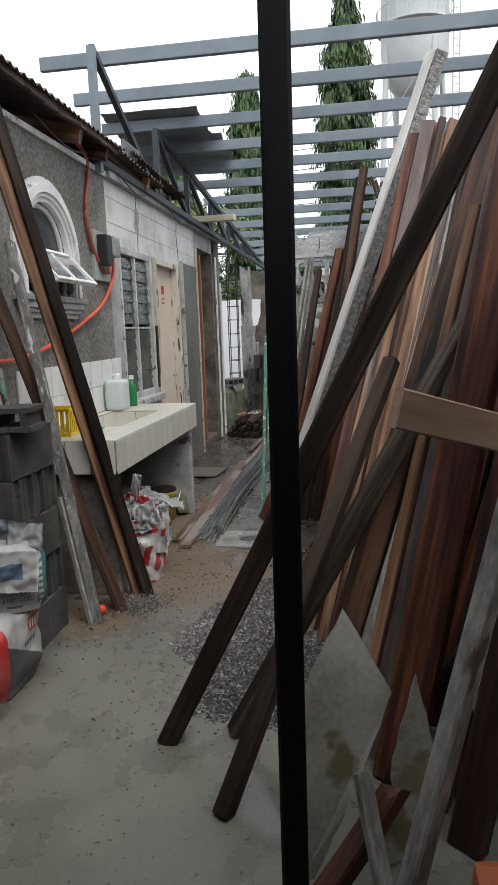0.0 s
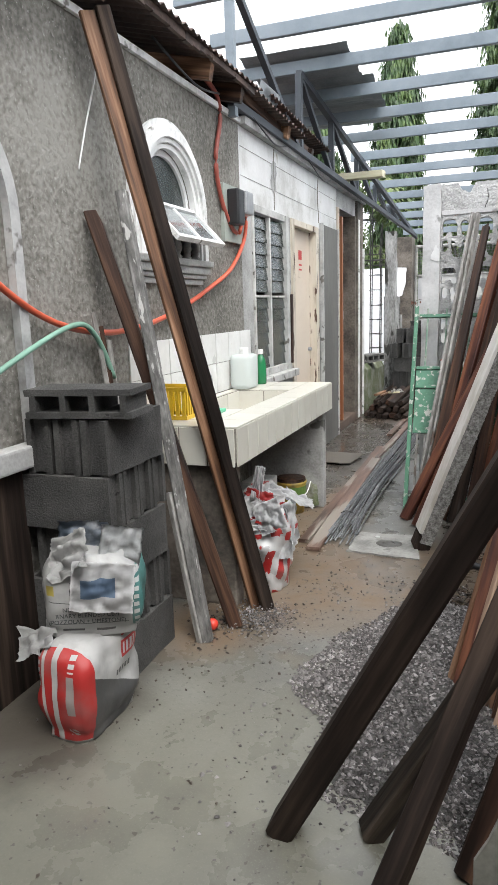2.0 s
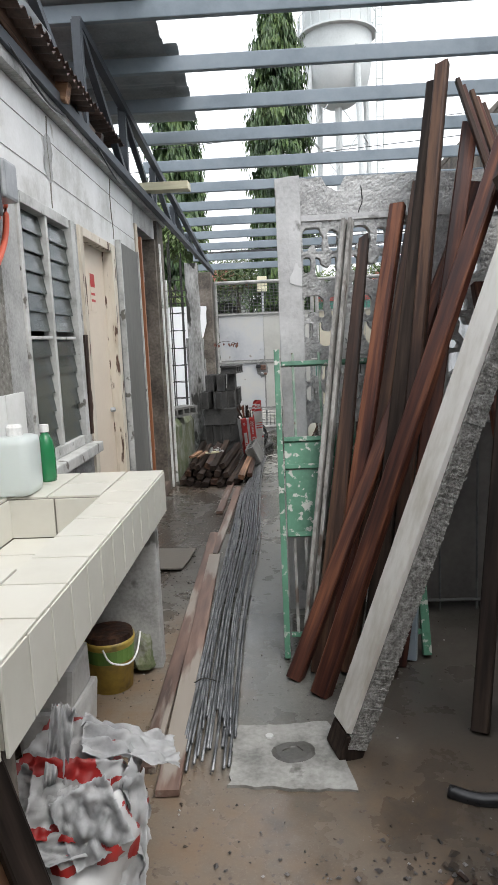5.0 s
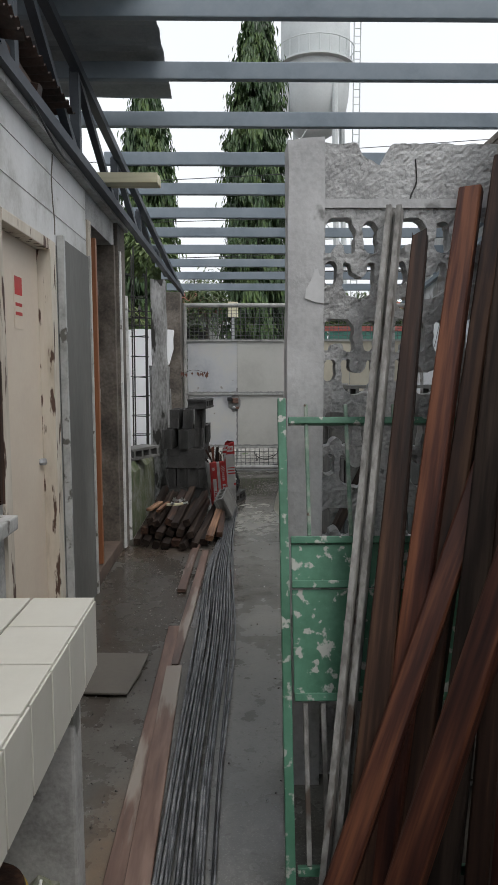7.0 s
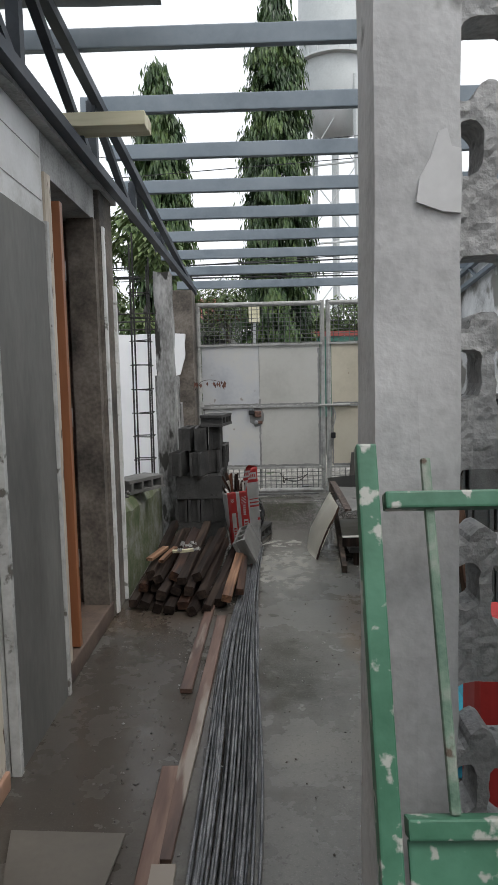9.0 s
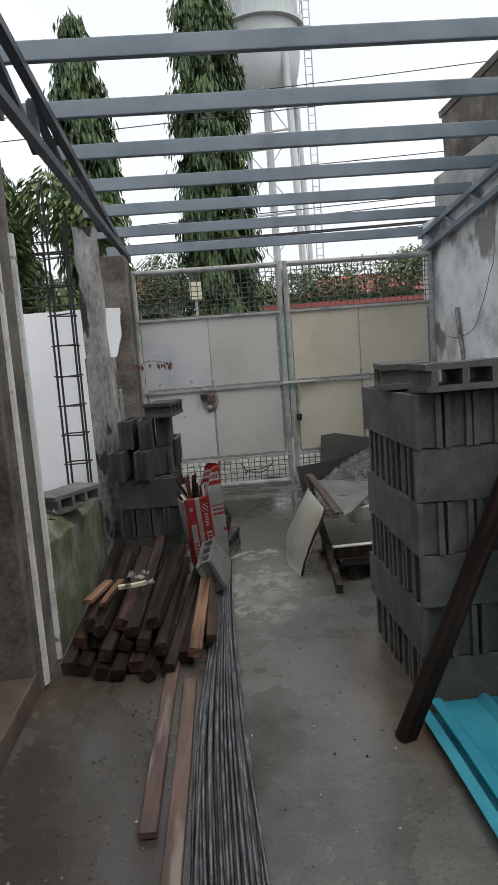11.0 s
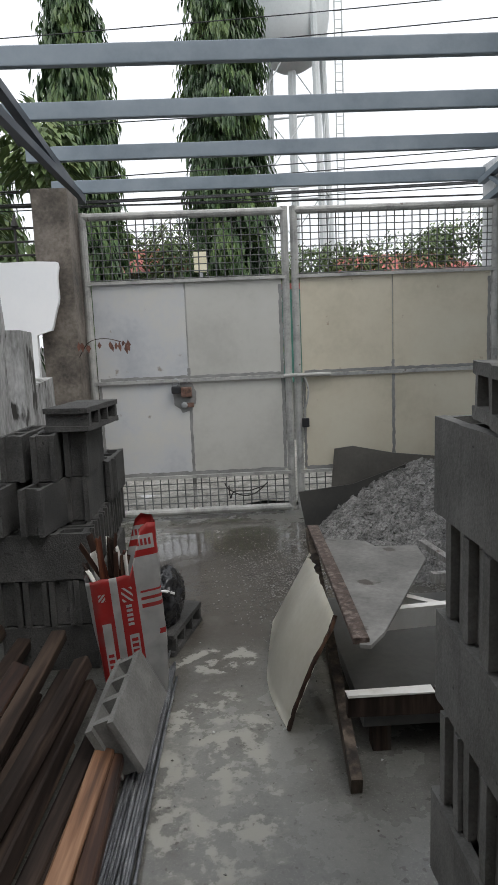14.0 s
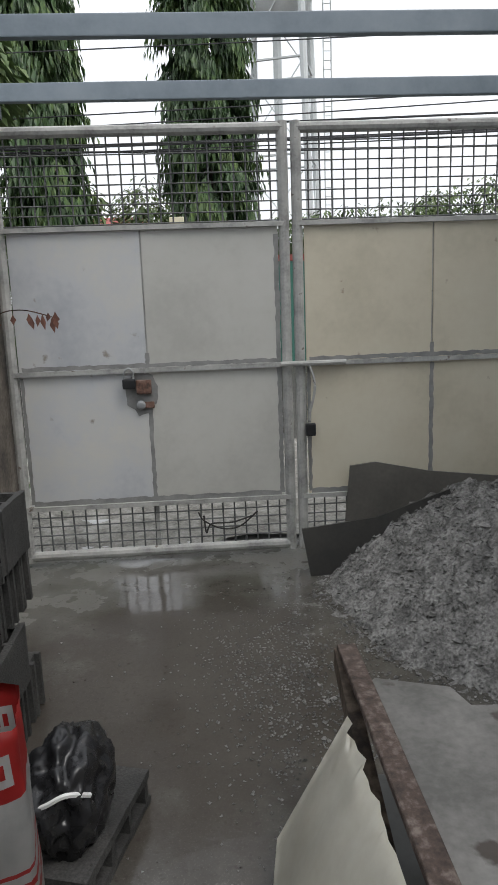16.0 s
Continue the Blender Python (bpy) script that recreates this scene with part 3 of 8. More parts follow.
# ---------------------------------------------------------------- ground, floor
bm = bmesh.new()
bmesh.ops.create_grid(bm, x_segments=2, y_segments=2, size=900)
bm.transform(Matrix.Translation((0, 0, -0.06)))
structure("ground", bm, ROADMAT, "wide grey asphalt street and open ground", "ground")
bm = bmesh.new()
nx, ny = 60, 260
rows_ = [[bm.verts.new((-1.36 + 3.5 * i / nx, -3.0 + 16.2 * j / ny, 0.0)) for j in range(ny + 1)] for i in range(nx + 1)]
for i in range(nx):
    for j in range(ny):
        bm.faces.new((rows_[i][j], rows_[i + 1][j], rows_[i + 1][j + 1], rows_[i][j + 1]))
for v in bm.verts:
    v.co.z = 0.006 * nz(v.co.x * 1.3, v.co.y * 1.3) + 0.002 * nz(v.co.x * 7, v.co.y * 7)
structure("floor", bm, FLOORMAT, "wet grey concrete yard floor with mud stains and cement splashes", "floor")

# ---------------------------------------------------------------- house wall on the west side
WX, WT = -1.17, 0.2
XB = WX - WT


def wallbox(y0, y1, z0, z1):
    return ((XB, y0, z0), (WX, y1, z1))


# stuccoed part with an arched opening and a tall opening further back
def stucco_f(y, z):
    best = 1.0
    for yc, r, spring, sill in ((3.81, 0.300, 1.86, 1.62), (1.72, 0.36, 1.75, 0.86)):
        dy = abs(y - yc)
        inside = (r - math.hypot(dy, z - spring)) if z > spring else min(r - dy, z - sill)
        best = min(best, -inside)
    return best


bm = carve(stucco_f, -3.0, 4.84, 0.0, 2.52, 0.04, lambda u, v, w: (WX - w, u, v), WT, None)
structure("wall_west", bm, STUCCO, "rough grey stuccoed house wall with water stains")
bm = boxes(wallbox(4.84, 5.04, 0, 2.05), wallbox(5.04, 5.88, 0, 0.86), wallbox(5.88, 5.95, 0, 2.05), wallbox(6.80, 6.90, 0, 2.05), wallbox(7.48, 7.58, 0, 2.05))
structure("wall_west_lower", bm, CONCRETE, "grey cement-rendered wall round the window and doors")
bm = bmesh.new()
box(bm, (XB, 4.84, 2.05), (WX, 7.58, 2.50))
wb = structure("wall_west_upper", bm, WHITEWALL, "white painted boarded wall band with cracks and stains")
bm = boxes(((XB, 7.58, 2.33), (WX, 8.52, 2.50)))
structure("wall_west_lintel", bm, CONCRETE, "raw concrete lintel over the open doorway")
bm = boxes(((XB, 8.52, 0), (WX + 0.03, 8.84, 2.52)), bevel=0.012)
structure("wall_west_pier", bm, DARKCON, "rough concrete pier at the end of the house wall")
bm = boxes(((XB - 0.03, -3.0, 2.505), (WX + 0.02, 4.84, 2.535)), jitter=0.004)
structure("trim_1", bm, WHITETRIM, "chipped whitish edge along the top of the stucco", "trim")
bm = boxes(((XB - 0.03, 4.84, 2.502), (WX + 0.05, 8.9, 2.55)))
structure("trim", bm, CONCRETE, "thin grey ledge along the top of the wall", "trim")
# rooms behind the openings, in dark colours that stand in for indoor shade
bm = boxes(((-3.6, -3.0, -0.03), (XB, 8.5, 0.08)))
structure("floor_indoors", bm, DARKROOM, "concrete floor inside the house, coloured dark for indoor shade", "floor")
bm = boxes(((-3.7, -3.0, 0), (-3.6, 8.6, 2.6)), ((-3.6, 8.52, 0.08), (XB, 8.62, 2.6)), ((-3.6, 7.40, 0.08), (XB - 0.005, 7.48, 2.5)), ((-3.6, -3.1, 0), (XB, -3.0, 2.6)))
structure("wall_indoors", bm, DARKROOM, "bare plaster walls inside the house, coloured dark for indoor shade")
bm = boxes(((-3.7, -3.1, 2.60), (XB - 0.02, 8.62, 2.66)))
structure("ceiling", bm, DARKROOM, "ceiling of the house, coloured dark for indoor shade", "ceiling")
# step of the doorway
bm = boxes(((XB, 7.58, 0), (WX + 0.02, 8.52, 0.10)), bevel=0.01)
structure("doorstep", bm, mk("worn_step", [(0.06, 0.04, 0.032), (0.15, 0.11, 0.085)], 6, (0.6, 0.8), 0.3, 60), "worn brown concrete step of the doorway", "step")
bm = boxes(((XB, 5.95, 0), (WX + 0.03, 6.80, 0.07)), bevel=0.01)
structure("doorstep_2", bm, mk("tiled_step", [(0.30, 0.17, 0.11), (0.42, 0.26, 0.18)], 6, (0.5, 0.7), 0.2, 60), "chipped terracotta doorstep under the cream door", "step")

# yard walls round the rest
bm = boxes(((2.10, 5.62, 0), (2.28, 13.0, 2.62)))
structure("wall_east", bm, RIGHTWALL, "stained pale plastered yard wall with damp patches")
# rear stretch of the east wall, in a darker concrete than the rest
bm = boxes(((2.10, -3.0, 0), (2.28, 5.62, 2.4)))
structure("wall_east_rear", bm, DARKCON, "dark yard wall behind the timber")
bm = boxes(((-1.37, -3.15, 0), (2.28, -3.0, 2.8)))
structure("wall_south", bm, CONCRETE, "plain grey wall closing the yard behind")

# added cover, never in view, that blocks sky light at the rear end
bm = boxes(((-1.37, -3.0, 2.74), (2.28, 0.15, 2.80)))
structure("ceiling_rear", bm, RUSTROOF, "added roof out of view that shades the rear end of the yard", "roof")

# neighbouring building over the east wall
nb = thing("neighbour_house", (4.0, 9.0, 0), "dark weathered flat-topped neighbouring house over the yard wall", "house")
bm = boxes(((2.13, 5.0, 3.0), (6.0, 12.34, 3.49)), jitter=0.03)
part("upper_wall", bm, DARKCON, nb)
bm = boxes(((2.285, 5.0, 0.0), (6.2, 12.60, 2.99)), ((2.12, 5.0, 2.63), (2.28, 12.60, 2.99)))
part("lower_wall", bm, CONCRETE, nb, "lighter grey plastered lower wall")
bm = boxes(((2.11, 4.98, 3.495), (6.05, 12.36, 3.54)), jitter=0.012)
part("roof_slab", bm, DARKCON, nb)
# crack running down the plaster
bm = bmesh.new()
tube(bm, [(2.099, 12.3, 1.42), (2.099, 12.12, 1.40), (2.099, 11.97, 1.41), (2.099, 11.75, 1.44), (2.099, 11.6, 1.51), (2.099, 11.5, 1.63), (2.099, 11.42, 1.71), (2.099, 11.28, 1.91), (2.099, 11.2, 2.02), (2.099, 11.17, 2.3)], 0.003, 4)
MAT_CRACK = plain("dark_crack", (0.05, 0.05, 0.048), 0.95)
structure("wall_crack", bm, MAT_CRACK, "dark crack across the plaster", "crack")

# ---------------------------------------------------------------- gate
GY = 12.64
gx = (-0.97, 0.49, 0.56, 2.06)


def gate_leaf(name, x0, x1, face, label, mids):
    g = thing(name, ((x0 + x1) / 2, GY, 0.04), label, "gate", kind="structure")
    r = 0.028
    zs = (0.06, 0.335, 1.07, 1.80, 2.27)
    for x in (x0, x1):
        bm = bmesh.new()
        bar(bm, (x, GY, 0.03), (x, GY, 2.30), r, 10)
        part("upright", bm, GATESTEEL, g)
    for z in zs:
        bm = bmesh.new()
        if z in (0.06, 2.27):
            bar(bm, (x0, GY, z), (x1, GY, z), r, 10)
        else:
            slat(bm, (x0, GY - 0.012, z), (x1, GY - 0.012, z), 0.03, 0.024)
        part("rail", bm, GATESTEEL, g)
    xs = [x0 + 0.03, *mids, x1 - 0.03]
    for i in range(len(xs) - 1):
        for z0, z1 in ((0.345, 1.06), (1.08, 1.79)):
            bm = boxes(((xs[i] + 0.004, GY - 0.006, z0), (xs[i + 1] - 0.004, GY + 0.006, z1)), bevel=0.003)
            part("panel", bm, face if i == 0 or face is GATECREAM else GATEMID, g)
        if i:
            bm = bmesh.new()
            slat(bm, (xs[i], GY + 0.012, 0.06), (xs[i], GY + 0.012, 1.80), 0.03, 0.02)
            part("stile", bm, GATESTEEL, g)
    for z0, z1 in ((0.075, 0.33), (1.82, 2.255)):
        bm = bmesh.new()
        k = int((x1 - x0) / 0.062)
        for i in range(1, k):
            x = x0 + (x1 - x0) * i / k
            bar(bm, (x, GY + 0.004, z0), (x + random.uniform(-0.004, 0.004), GY + 0.004, z1), 0.0045, 4)
        k = int((z1 - z0) / 0.048)
        for i in range(k + 1):
            z = z0 + (z1 - z0) * i / k
            bar(bm, (x0, GY - 0.002, z), (x1, GY - 0.002, z), 0.0038, 4)
        part("wire_mesh", bm, WIRE, g)
    # grey smears of primer along the welds, with brushed ragged edges
    bm = bmesh.new()

    def smear(xa, za, xb, zb, w, off=0.0072):
        k_ = max(6, int(math.hypot(xb - xa, zb - za) / 0.025))
        upright = abs(zb - za) > abs(xb - xa)
        prev = None
        for q in range(k_ + 1):
            f_ = q / k_
            x_, z_ = xa + (xb - xa) * f_, za + (zb - za) * f_
            a_, b2 = w * (0.55 + 0.5 * random.random()), w * (0.55 + 0.5 * random.random())
            pr = [bm.verts.new((x_ - (a_ if upright else 0), GY - off, z_ - (0 if upright else a_))), bm.verts.new((x_ + (b2 if upright else 0), GY - off, z_ + (0 if upright else b2)))]
            if prev:
                bm.faces.new((prev[0], prev[1], pr[1], pr[0]))
            prev = pr
    for x in (*xs[1:-1],):
        smear(x, 0.35, x, 1.05, 0.014)
        smear(x, 1.09, x, 1.16, 0.014)
    smear(x0 + 0.045, 0.36, x0 + 0.045, 1.05, 0.012)
    smear(x1 - 0.045, 0.36, x1 - 0.045, 1.75, 0.015)
    smear(x0 + 0.05, 0.358, x1 - 0.05, 0.358, 0.020, 0.0082)
    smear(x0 + 0.05, 1.095, x1 - 0.05, 1.095, 0.014, 0.0082)
    part("primer_smear", bm, PRIMER, g, "smeared grey primer along the welds")
    return g


gate_a = gate_leaf("gate_1", gx[0], gx[1], GATEFACE, "closed steel gate leaf, pale grey panels, wire mesh above and below", [-0.26])
gate_b = gate_leaf("gate_2", gx[2], gx[3], GATECREAM, "closed steel gate leaf with cream panels and wire mesh top", [1.285])
RUSTLOCK = mk("rusty_lock", [(0.05, 0.035, 0.03), (0.16, 0.085, 0.06), (0.26, 0.17, 0.14)], 24, (0.5, 0.7), 0.3, 90)
part("lock_case", boxes(((-0.325, GY - 0.045, 0.945), (-0.245, GY - 0.012, 1.02)), bevel=0.006), RUSTLOCK, gate_a, "rusty lock case")
bm = bmesh.new()
lathe(bm, (0, 0, 0), [(0.024, 0), (0.024, 0.018), (0.014, 0.022)], 14)
bm.transform(Matrix.Translation((-0.305, GY - 0.012, 0.885)) @ Matrix.Rotation(radians(90), 4, "X"))
part("keyhole_disc", bm, GREYMETAL, gate_a, "round steel keyhole plate")
part("hasp", boxes(((-0.30, GY - 0.026, 0.868), (-0.235, GY - 0.014, 0.902)), bevel=0.004), RUSTLOCK, gate_a)
bm = bmesh.new()
ring_ = [(-0.30 + (0.085 + 0.018 * nz(math.cos(q * 0.26) * 3, math.sin(q * 0.26) * 3, 5)) * math.cos(q * 2 * math.pi / 24), 0.95 + (0.115 + 0.05 * nz(math.cos(q * 0.26) * 4, math.sin(q * 0.26) * 4, 9)) * math.sin(q * 2 * math.pi / 24)) for q in range(24)]
bm.faces.new([bm.verts.new((x, GY - 0.0095, z)) for x, z in ring_])
part("smear", bm, PRIMER, gate_a, "dark paint smear round the lock")
part("padlock", boxes(((-0.395, GY - 0.060, 0.975), (-0.325, GY - 0.028, 1.03)), bevel=0.010), BLACKP, gate_a, "black padlock")
bm = bmesh.new()
tube(bm, [(-0.385, GY - 0.044, 1.03), (-0.384, GY - 0.044, 1.065), (-0.36, GY - 0.044, 1.085), (-0.337, GY - 0.044, 1.065), (-0.336, GY - 0.044, 1.03)], 0.006, 6)
part("shackle", bm, GREYMETAL, gate_a, "steel padlock shackle")
bm = bmesh.new()
tube(bm, [(-0.03, GY - 0.012, 0.27), (0.0, GY - 0.016, 0.22), (0.10, GY - 0.016, 0.17), (0.20, GY - 0.016, 0.18), (0.30, GY - 0.012, 0.26)], 0.005, 5)
tube(bm, [(0.0, GY - 0.014, 0.25), (0.01, GY - 0.018, 0.15), (0.04, GY - 0.016, 0.20), (0.16, GY - 0.018, 0.205), (0.27, GY - 0.012, 0.235)], 0.005, 5)
part("chain", bm, BLACKBAR, gate_a, "thin black chain hanging in the wire mesh")
bm = bmesh.new()
bar(bm, (0.45, GY - 0.05, 1.075), (0.80, GY - 0.05, 1.075), 0.014, 8)
tube(bm, [(0.60, GY - 0.05, 1.07), (0.63, GY - 0.055, 0.95), (0.60, GY - 0.05, 0.80), (0.60, GY - 0.05, 0.72)], 0.008, 6)
part("bolt", bm, GATESTEEL, gate_b, "sliding steel bolt")
bm = boxes(((0.575, GY - 0.07, 0.68), (0.63, GY - 0.035, 0.75)), bevel=0.008)
part("padlock", bm, BLACKP, gate_b, "black padlock")
bm = boxes(((-1.25, 12.35, 0), (-1.005, 12.72, 2.42)), bevel=0.01)
structure("gate_pier", bm, DARKCON, "dark damp concrete gate pier", "pier")
bm = boxes(((-1.37, 12.76, -0.02), (2.28, 13.4, 0.03)))
structure("gate_apron", bm, PALECON, "pale concrete strip outside the gate", "pavement")

# ---------------------------------------------------------------- roof frame
PY = [12.95, 12.28, 11.64, 11.04, 10.42, 9.82, 9.21, 8.59, 7.96, 7.37, 6.80, 6.20, 5.58, 4.98]


def roof_z(y):
    return 2.5 + 0.1 * (13.0 - y)


for y in PY:
    z = roof_z(y)
    bm = boxes(((-1.24 if y > 8 else -1.65, y, z), (2.12, y + 0.045, z + 0.095)), bevel=0.006)
    solid("purlin", bm, PURLIN, "grey-primed steel roof purlin spanning the yard", "roof beam", group="roof purlins", at=(0.4, y, z))
tr = thing("roof_truss", (-1.13, 9.0, 2.5), "dark steel lattice truss carrying the purlins above the house wall", "truss")
TX = -1.13
bm = bmesh.new()
slat(bm, (TX, 4.62, 2.58), (TX + 0.1, 13.05, 2.49), 0.05, 0.05)
part("bottom_chord", bm, TRUSS, tr)
bm = bmesh.new()
slat(bm, (TX, 6.13, roof_z(6.13) - 0.03), (TX + 0.1, 13.05, roof_z(13.05) - 0.03), 0.05, 0.05)
part("top_chord", bm, TRUSS, tr)
ys = [4.66, 6.13, 7.22, 8.40, 9.55, 10.70, 11.80]
for i, y in enumerate(ys):
    bm = bmesh.new()
    slat(bm, (TX, y, 2.55 if y > 5 else 2.50), (TX, y, roof_z(y) - 0.03), 0.05, 0.05)
    part("post", bm, PURLIN if y < 5 else TRUSS, tr)
    if i + 1 < len(ys):
        bm = bmesh.new()
        slat(bm, (TX, y, roof_z(y) - 0.03), (TX, ys[i + 1], 2.56), 0.042, 0.042)
        part("brace", bm, TRUSS, tr)
tr2 = thing("roof_truss", (2.04, 9.0, 2.45), "grey steel truss along the east yard wall", "truss")
for dz, nm in ((-0.03, "top_chord"), (-0.20, "bottom_chord")):
    bm = bmesh.new()
    slat(bm, (2.05, 5.2, roof_z(5.2) + dz), (2.05, 12.9, roof_z(12.9) + dz), 0.05, 0.045)
    part(nm, bm, PURLIN, tr2)
for i in range(13):
    y = 5.3 + 0.6 * i
    bm = bmesh.new()
    slat(bm, (2.05, y, roof_z(y) - 0.18), (2.05, y + 0.22, roof_z(y + 0.22) - 0.05), 0.03, 0.03)
    part("brace", bm, PURLIN, tr2)


def corrugated(y0, y1, x0, x1, z, material, label, along_x=True, wave=0.076, amp=0.009, name="roof_sheet", tilt=0.0, curl=0.0, nu=None, at=None):
    """A corrugated sheet of some thickness; its ribs run along x."""
    bm = bmesh.new()
    nu = int((y1 - y0) / (wave / 6))
    nv = 6
    for s in (0.0, 0.0025):
        g_ = []
        for i in range(nu + 1):
            y = y0 + (y1 - y0) * i / nu
            w = amp * math.sin(2 * math.pi * (y - y0) / wave)
            g_.append([bm.verts.new((x0 + (x1 - x0) * j / nv + (0.012 * nz(y * 9, j) if j in (0, nv) else 0), y,
                                     z + s + w + tilt * (y - y0) + curl * (j / nv) ** 2 + 0.006 * nz(y * 3, j * 0.7, z))) for j in range(nv + 1)])
        for i in range(nu):
            for j in range(nv):
                bm.faces.new((g_[i][j], g_[i + 1][j], g_[i + 1][j + 1], g_[i][j + 1]))
    return solid(name, bm, material, label, "roof sheet", group="roof sheets", smooth=True)


# ---------------------------------------------------------------- old roof over the house
bm = bmesh.new()
nu = 420
for s in (0.0, 0.003):
    g_ = []
    for i in range(nu + 1):
        y = -3.0 + 7.75 * i / nu
        w = 0.011 * math.sin(2 * math.pi * y / 0.076)
        rag = 0.02 * nz(y * 4, 3.3) + (0.05 * max(0, nz(y * 1.7, 8.0)))
        g_.append([bm.verts.new((x, y, 2.655 + s + w + (-1.0 - x) * 0.26)) for x in (-0.97 + rag, -1.4, -2.2, -3.8)])
    for i in range(nu):
        for j in range(3):
            bm.faces.new((g_[i][j], g_[i + 1][j], g_[i + 1][j + 1], g_[i][j + 1]))
solid("corrugated_roof", bm, RUSTROOF, "rusty dark corrugated iron roof over the house eave", "roof", smooth=True)
for i in range(8):
    bm = bmesh.new()
    for k in range(12):
        y = -3.0 + 0.96 * i + 0.08 * k
        box(bm, (-1.012, y, 2.615 + 0.025 * nz(y * 2.6, 1) + 0.015 * nz(y * 9, 4)), (-0.992, y + 0.081, 2.648 + 0.008 * nz(y * 7, 2)), 0.002)
    bmesh.ops.remove_doubles(bm, verts=list(bm.verts), dist=0.006)
    solid("fascia_board", bm, RUSTROOF, "rotten rusty fascia hanging under the roof edge", "fascia", "fascia boards under the eave")
for y in (0.4, 1.5, 2.45, 3.0, 4.05, 4.5):
    stick("rafter", (-1.9, y, 2.78), (-1.02, y + 0.04, 2.585), 0.05, 0.10, W_BROWN if y != 4.05 else W_LIGHT, "old brown timber rafter end under the eave", "rafter", "eave rafters")
# torn remains of the roof further on
corrugated(4.75, 5.95, -1.95, -1.02, 2.72, RUSTROOF, "torn rusty roof sheet hanging over the wall top", amp=0.012, tilt=-0.03, curl=-0.05)
corrugated(5.3, 7.0, -2.1, -1.08, 2.76, RUSTROOF, "bent rusty roof sheet sagging over the wall top", amp=0.011, tilt=-0.03, curl=0.02)
corrugated(6.9, 8.75, -2.2, -1.25, 2.66, RUSTROOF, "old rusty roof sheet lying over the lintel", amp=0.011, tilt=-0.02)
for p0, p1, m_ in (((-1.12, 4.75, 2.66), (-1.16, 6.5, 2.62), W_BROWN), ((-1.35, 5.0, 2.70), (-1.28, 7.0, 2.62), W_DARK), ((-1.24, 6.6, 2.60), (-1.2, 8.6, 2.60), W_BROWN),
                   ((-1.6, 5.62, 2.72), (-1.06, 5.6, 2.60), W_LIGHT), ((-1.7, 6.42, 2.72), (-1.1, 6.4, 2.60), W_BROWN)):
    stick("roof_timber", p0, p1, 0.06, 0.09, m_, "old weathered roof timber lying on the wall top", "roof timber", "loose roof timbers")
bm = bmesh.new()
g_ = [[bm.verts.new((-1.22 + 0.02 * i + 0.10 * math.cos(0.32 * i), 5.06 + 0.14 * j + 0.02 * i, 2.74 + 0.11 * math.sin(0.32 * i))) for j in range(4)] for i in range(10)]
for i in range(9):
    for j in range(3):
        bm.faces.new((g_[i][j], g_[i + 1][j], g_[i + 1][j + 1], g_[i][j + 1]))
bmesh.ops.solidify(bm, geom=list(bm.faces), thickness=0.003)
solid("curled_roof_flashing", bm, GREYROOF, "curled torn piece of pale roof flashing on the wall top", "roof flashing", smooth=True)
# loose grey sheets on the purlins
corrugated(6.08, 7.32, -1.62, -0.74, roof_z(6.08) + 0.122, GREYROOF, "loose grey corrugated roof sheet laid across the purlins", wave=0.19, amp=0.012, tilt=-0.1)
corrugated(6.75, 7.87, -1.60, -0.66, roof_z(6.75) + 0.140, GREYROOF, "loose grey corrugated roof sheet laid across the purlins", wave=0.19, amp=0.012, tilt=-0.1)
# pale planks on the truss
for dy, dz in ((0.0, 0.0), (0.10, 0.012)):
    bm = boxes(((-1.50 + dy, 7.95 + dy, 2.645 + dz), (-0.77, 8.05 + dy, 2.71 + dz)), bevel=0.004)
    solid("pale_plank", bm, W_YELLOW, "short pale new wooden plank resting on the truss chord", "plank", group="planks on the truss")

REFLECT = mk("reflective_tinted_glass", [(0.50, 0.54, 0.55), (0.62, 0.65, 0.66)], 5, (0.06, 0.14), 0.02, 20, metal=0.75, vary=0.1)
# ---------------------------------------------------------------- house openings
# arched window with moulding
wnd = thing("window_1", (WX, 3.86, 1.5), "white moulded arched window with a tilted glass vent", "window", kind="structure")


def arch_band(yc, spring, r0, r1, x0, x1, sill, seg=24):
    bm = bmesh.new()
    path = [(yc - 1, sill, None)]
    rows2 = []
    angles = [math.pi - math.pi * i / seg for i in range(seg + 1)]
    line = [(-1, sill)] + [(a, None) for a in angles] + [(1, sill)]
    for a, z in line:
        ring = []
        for r, x in ((r0, x0), (r0, x1), (r1, x1), (r1, x0)):
            if z is None:
                ring.append(bm.verts.new((x, yc + r * math.cos(a), spring + r * math.sin(a))))
            else:
                ring.append(bm.verts.new((x, yc + a * r, z)))
        rows2.append(ring)
    for p, q in zip(rows2, rows2[1:]):
        for i in range(4):
            bm.faces.new((p[i], p[(i + 1) % 4], q[(i + 1) % 4], q[i]))
    bm.faces.new(rows2[0])
    bm.faces.new(rows2[-1][::-1])
    return bm


for r0, r1, d in ((0.295, 0.322, 0.014), (0.322, 0.346, 0.028), (0.346, 0.388, 0.042), (0.388, 0.408, 0.030), (0.408, 0.432, 0.018)):
    part("moulding", arch_band(3.81, 1.86, r0, r1, WX - 0.02, WX + d, 1.62), WHITETRIM, wnd, smooth=False)
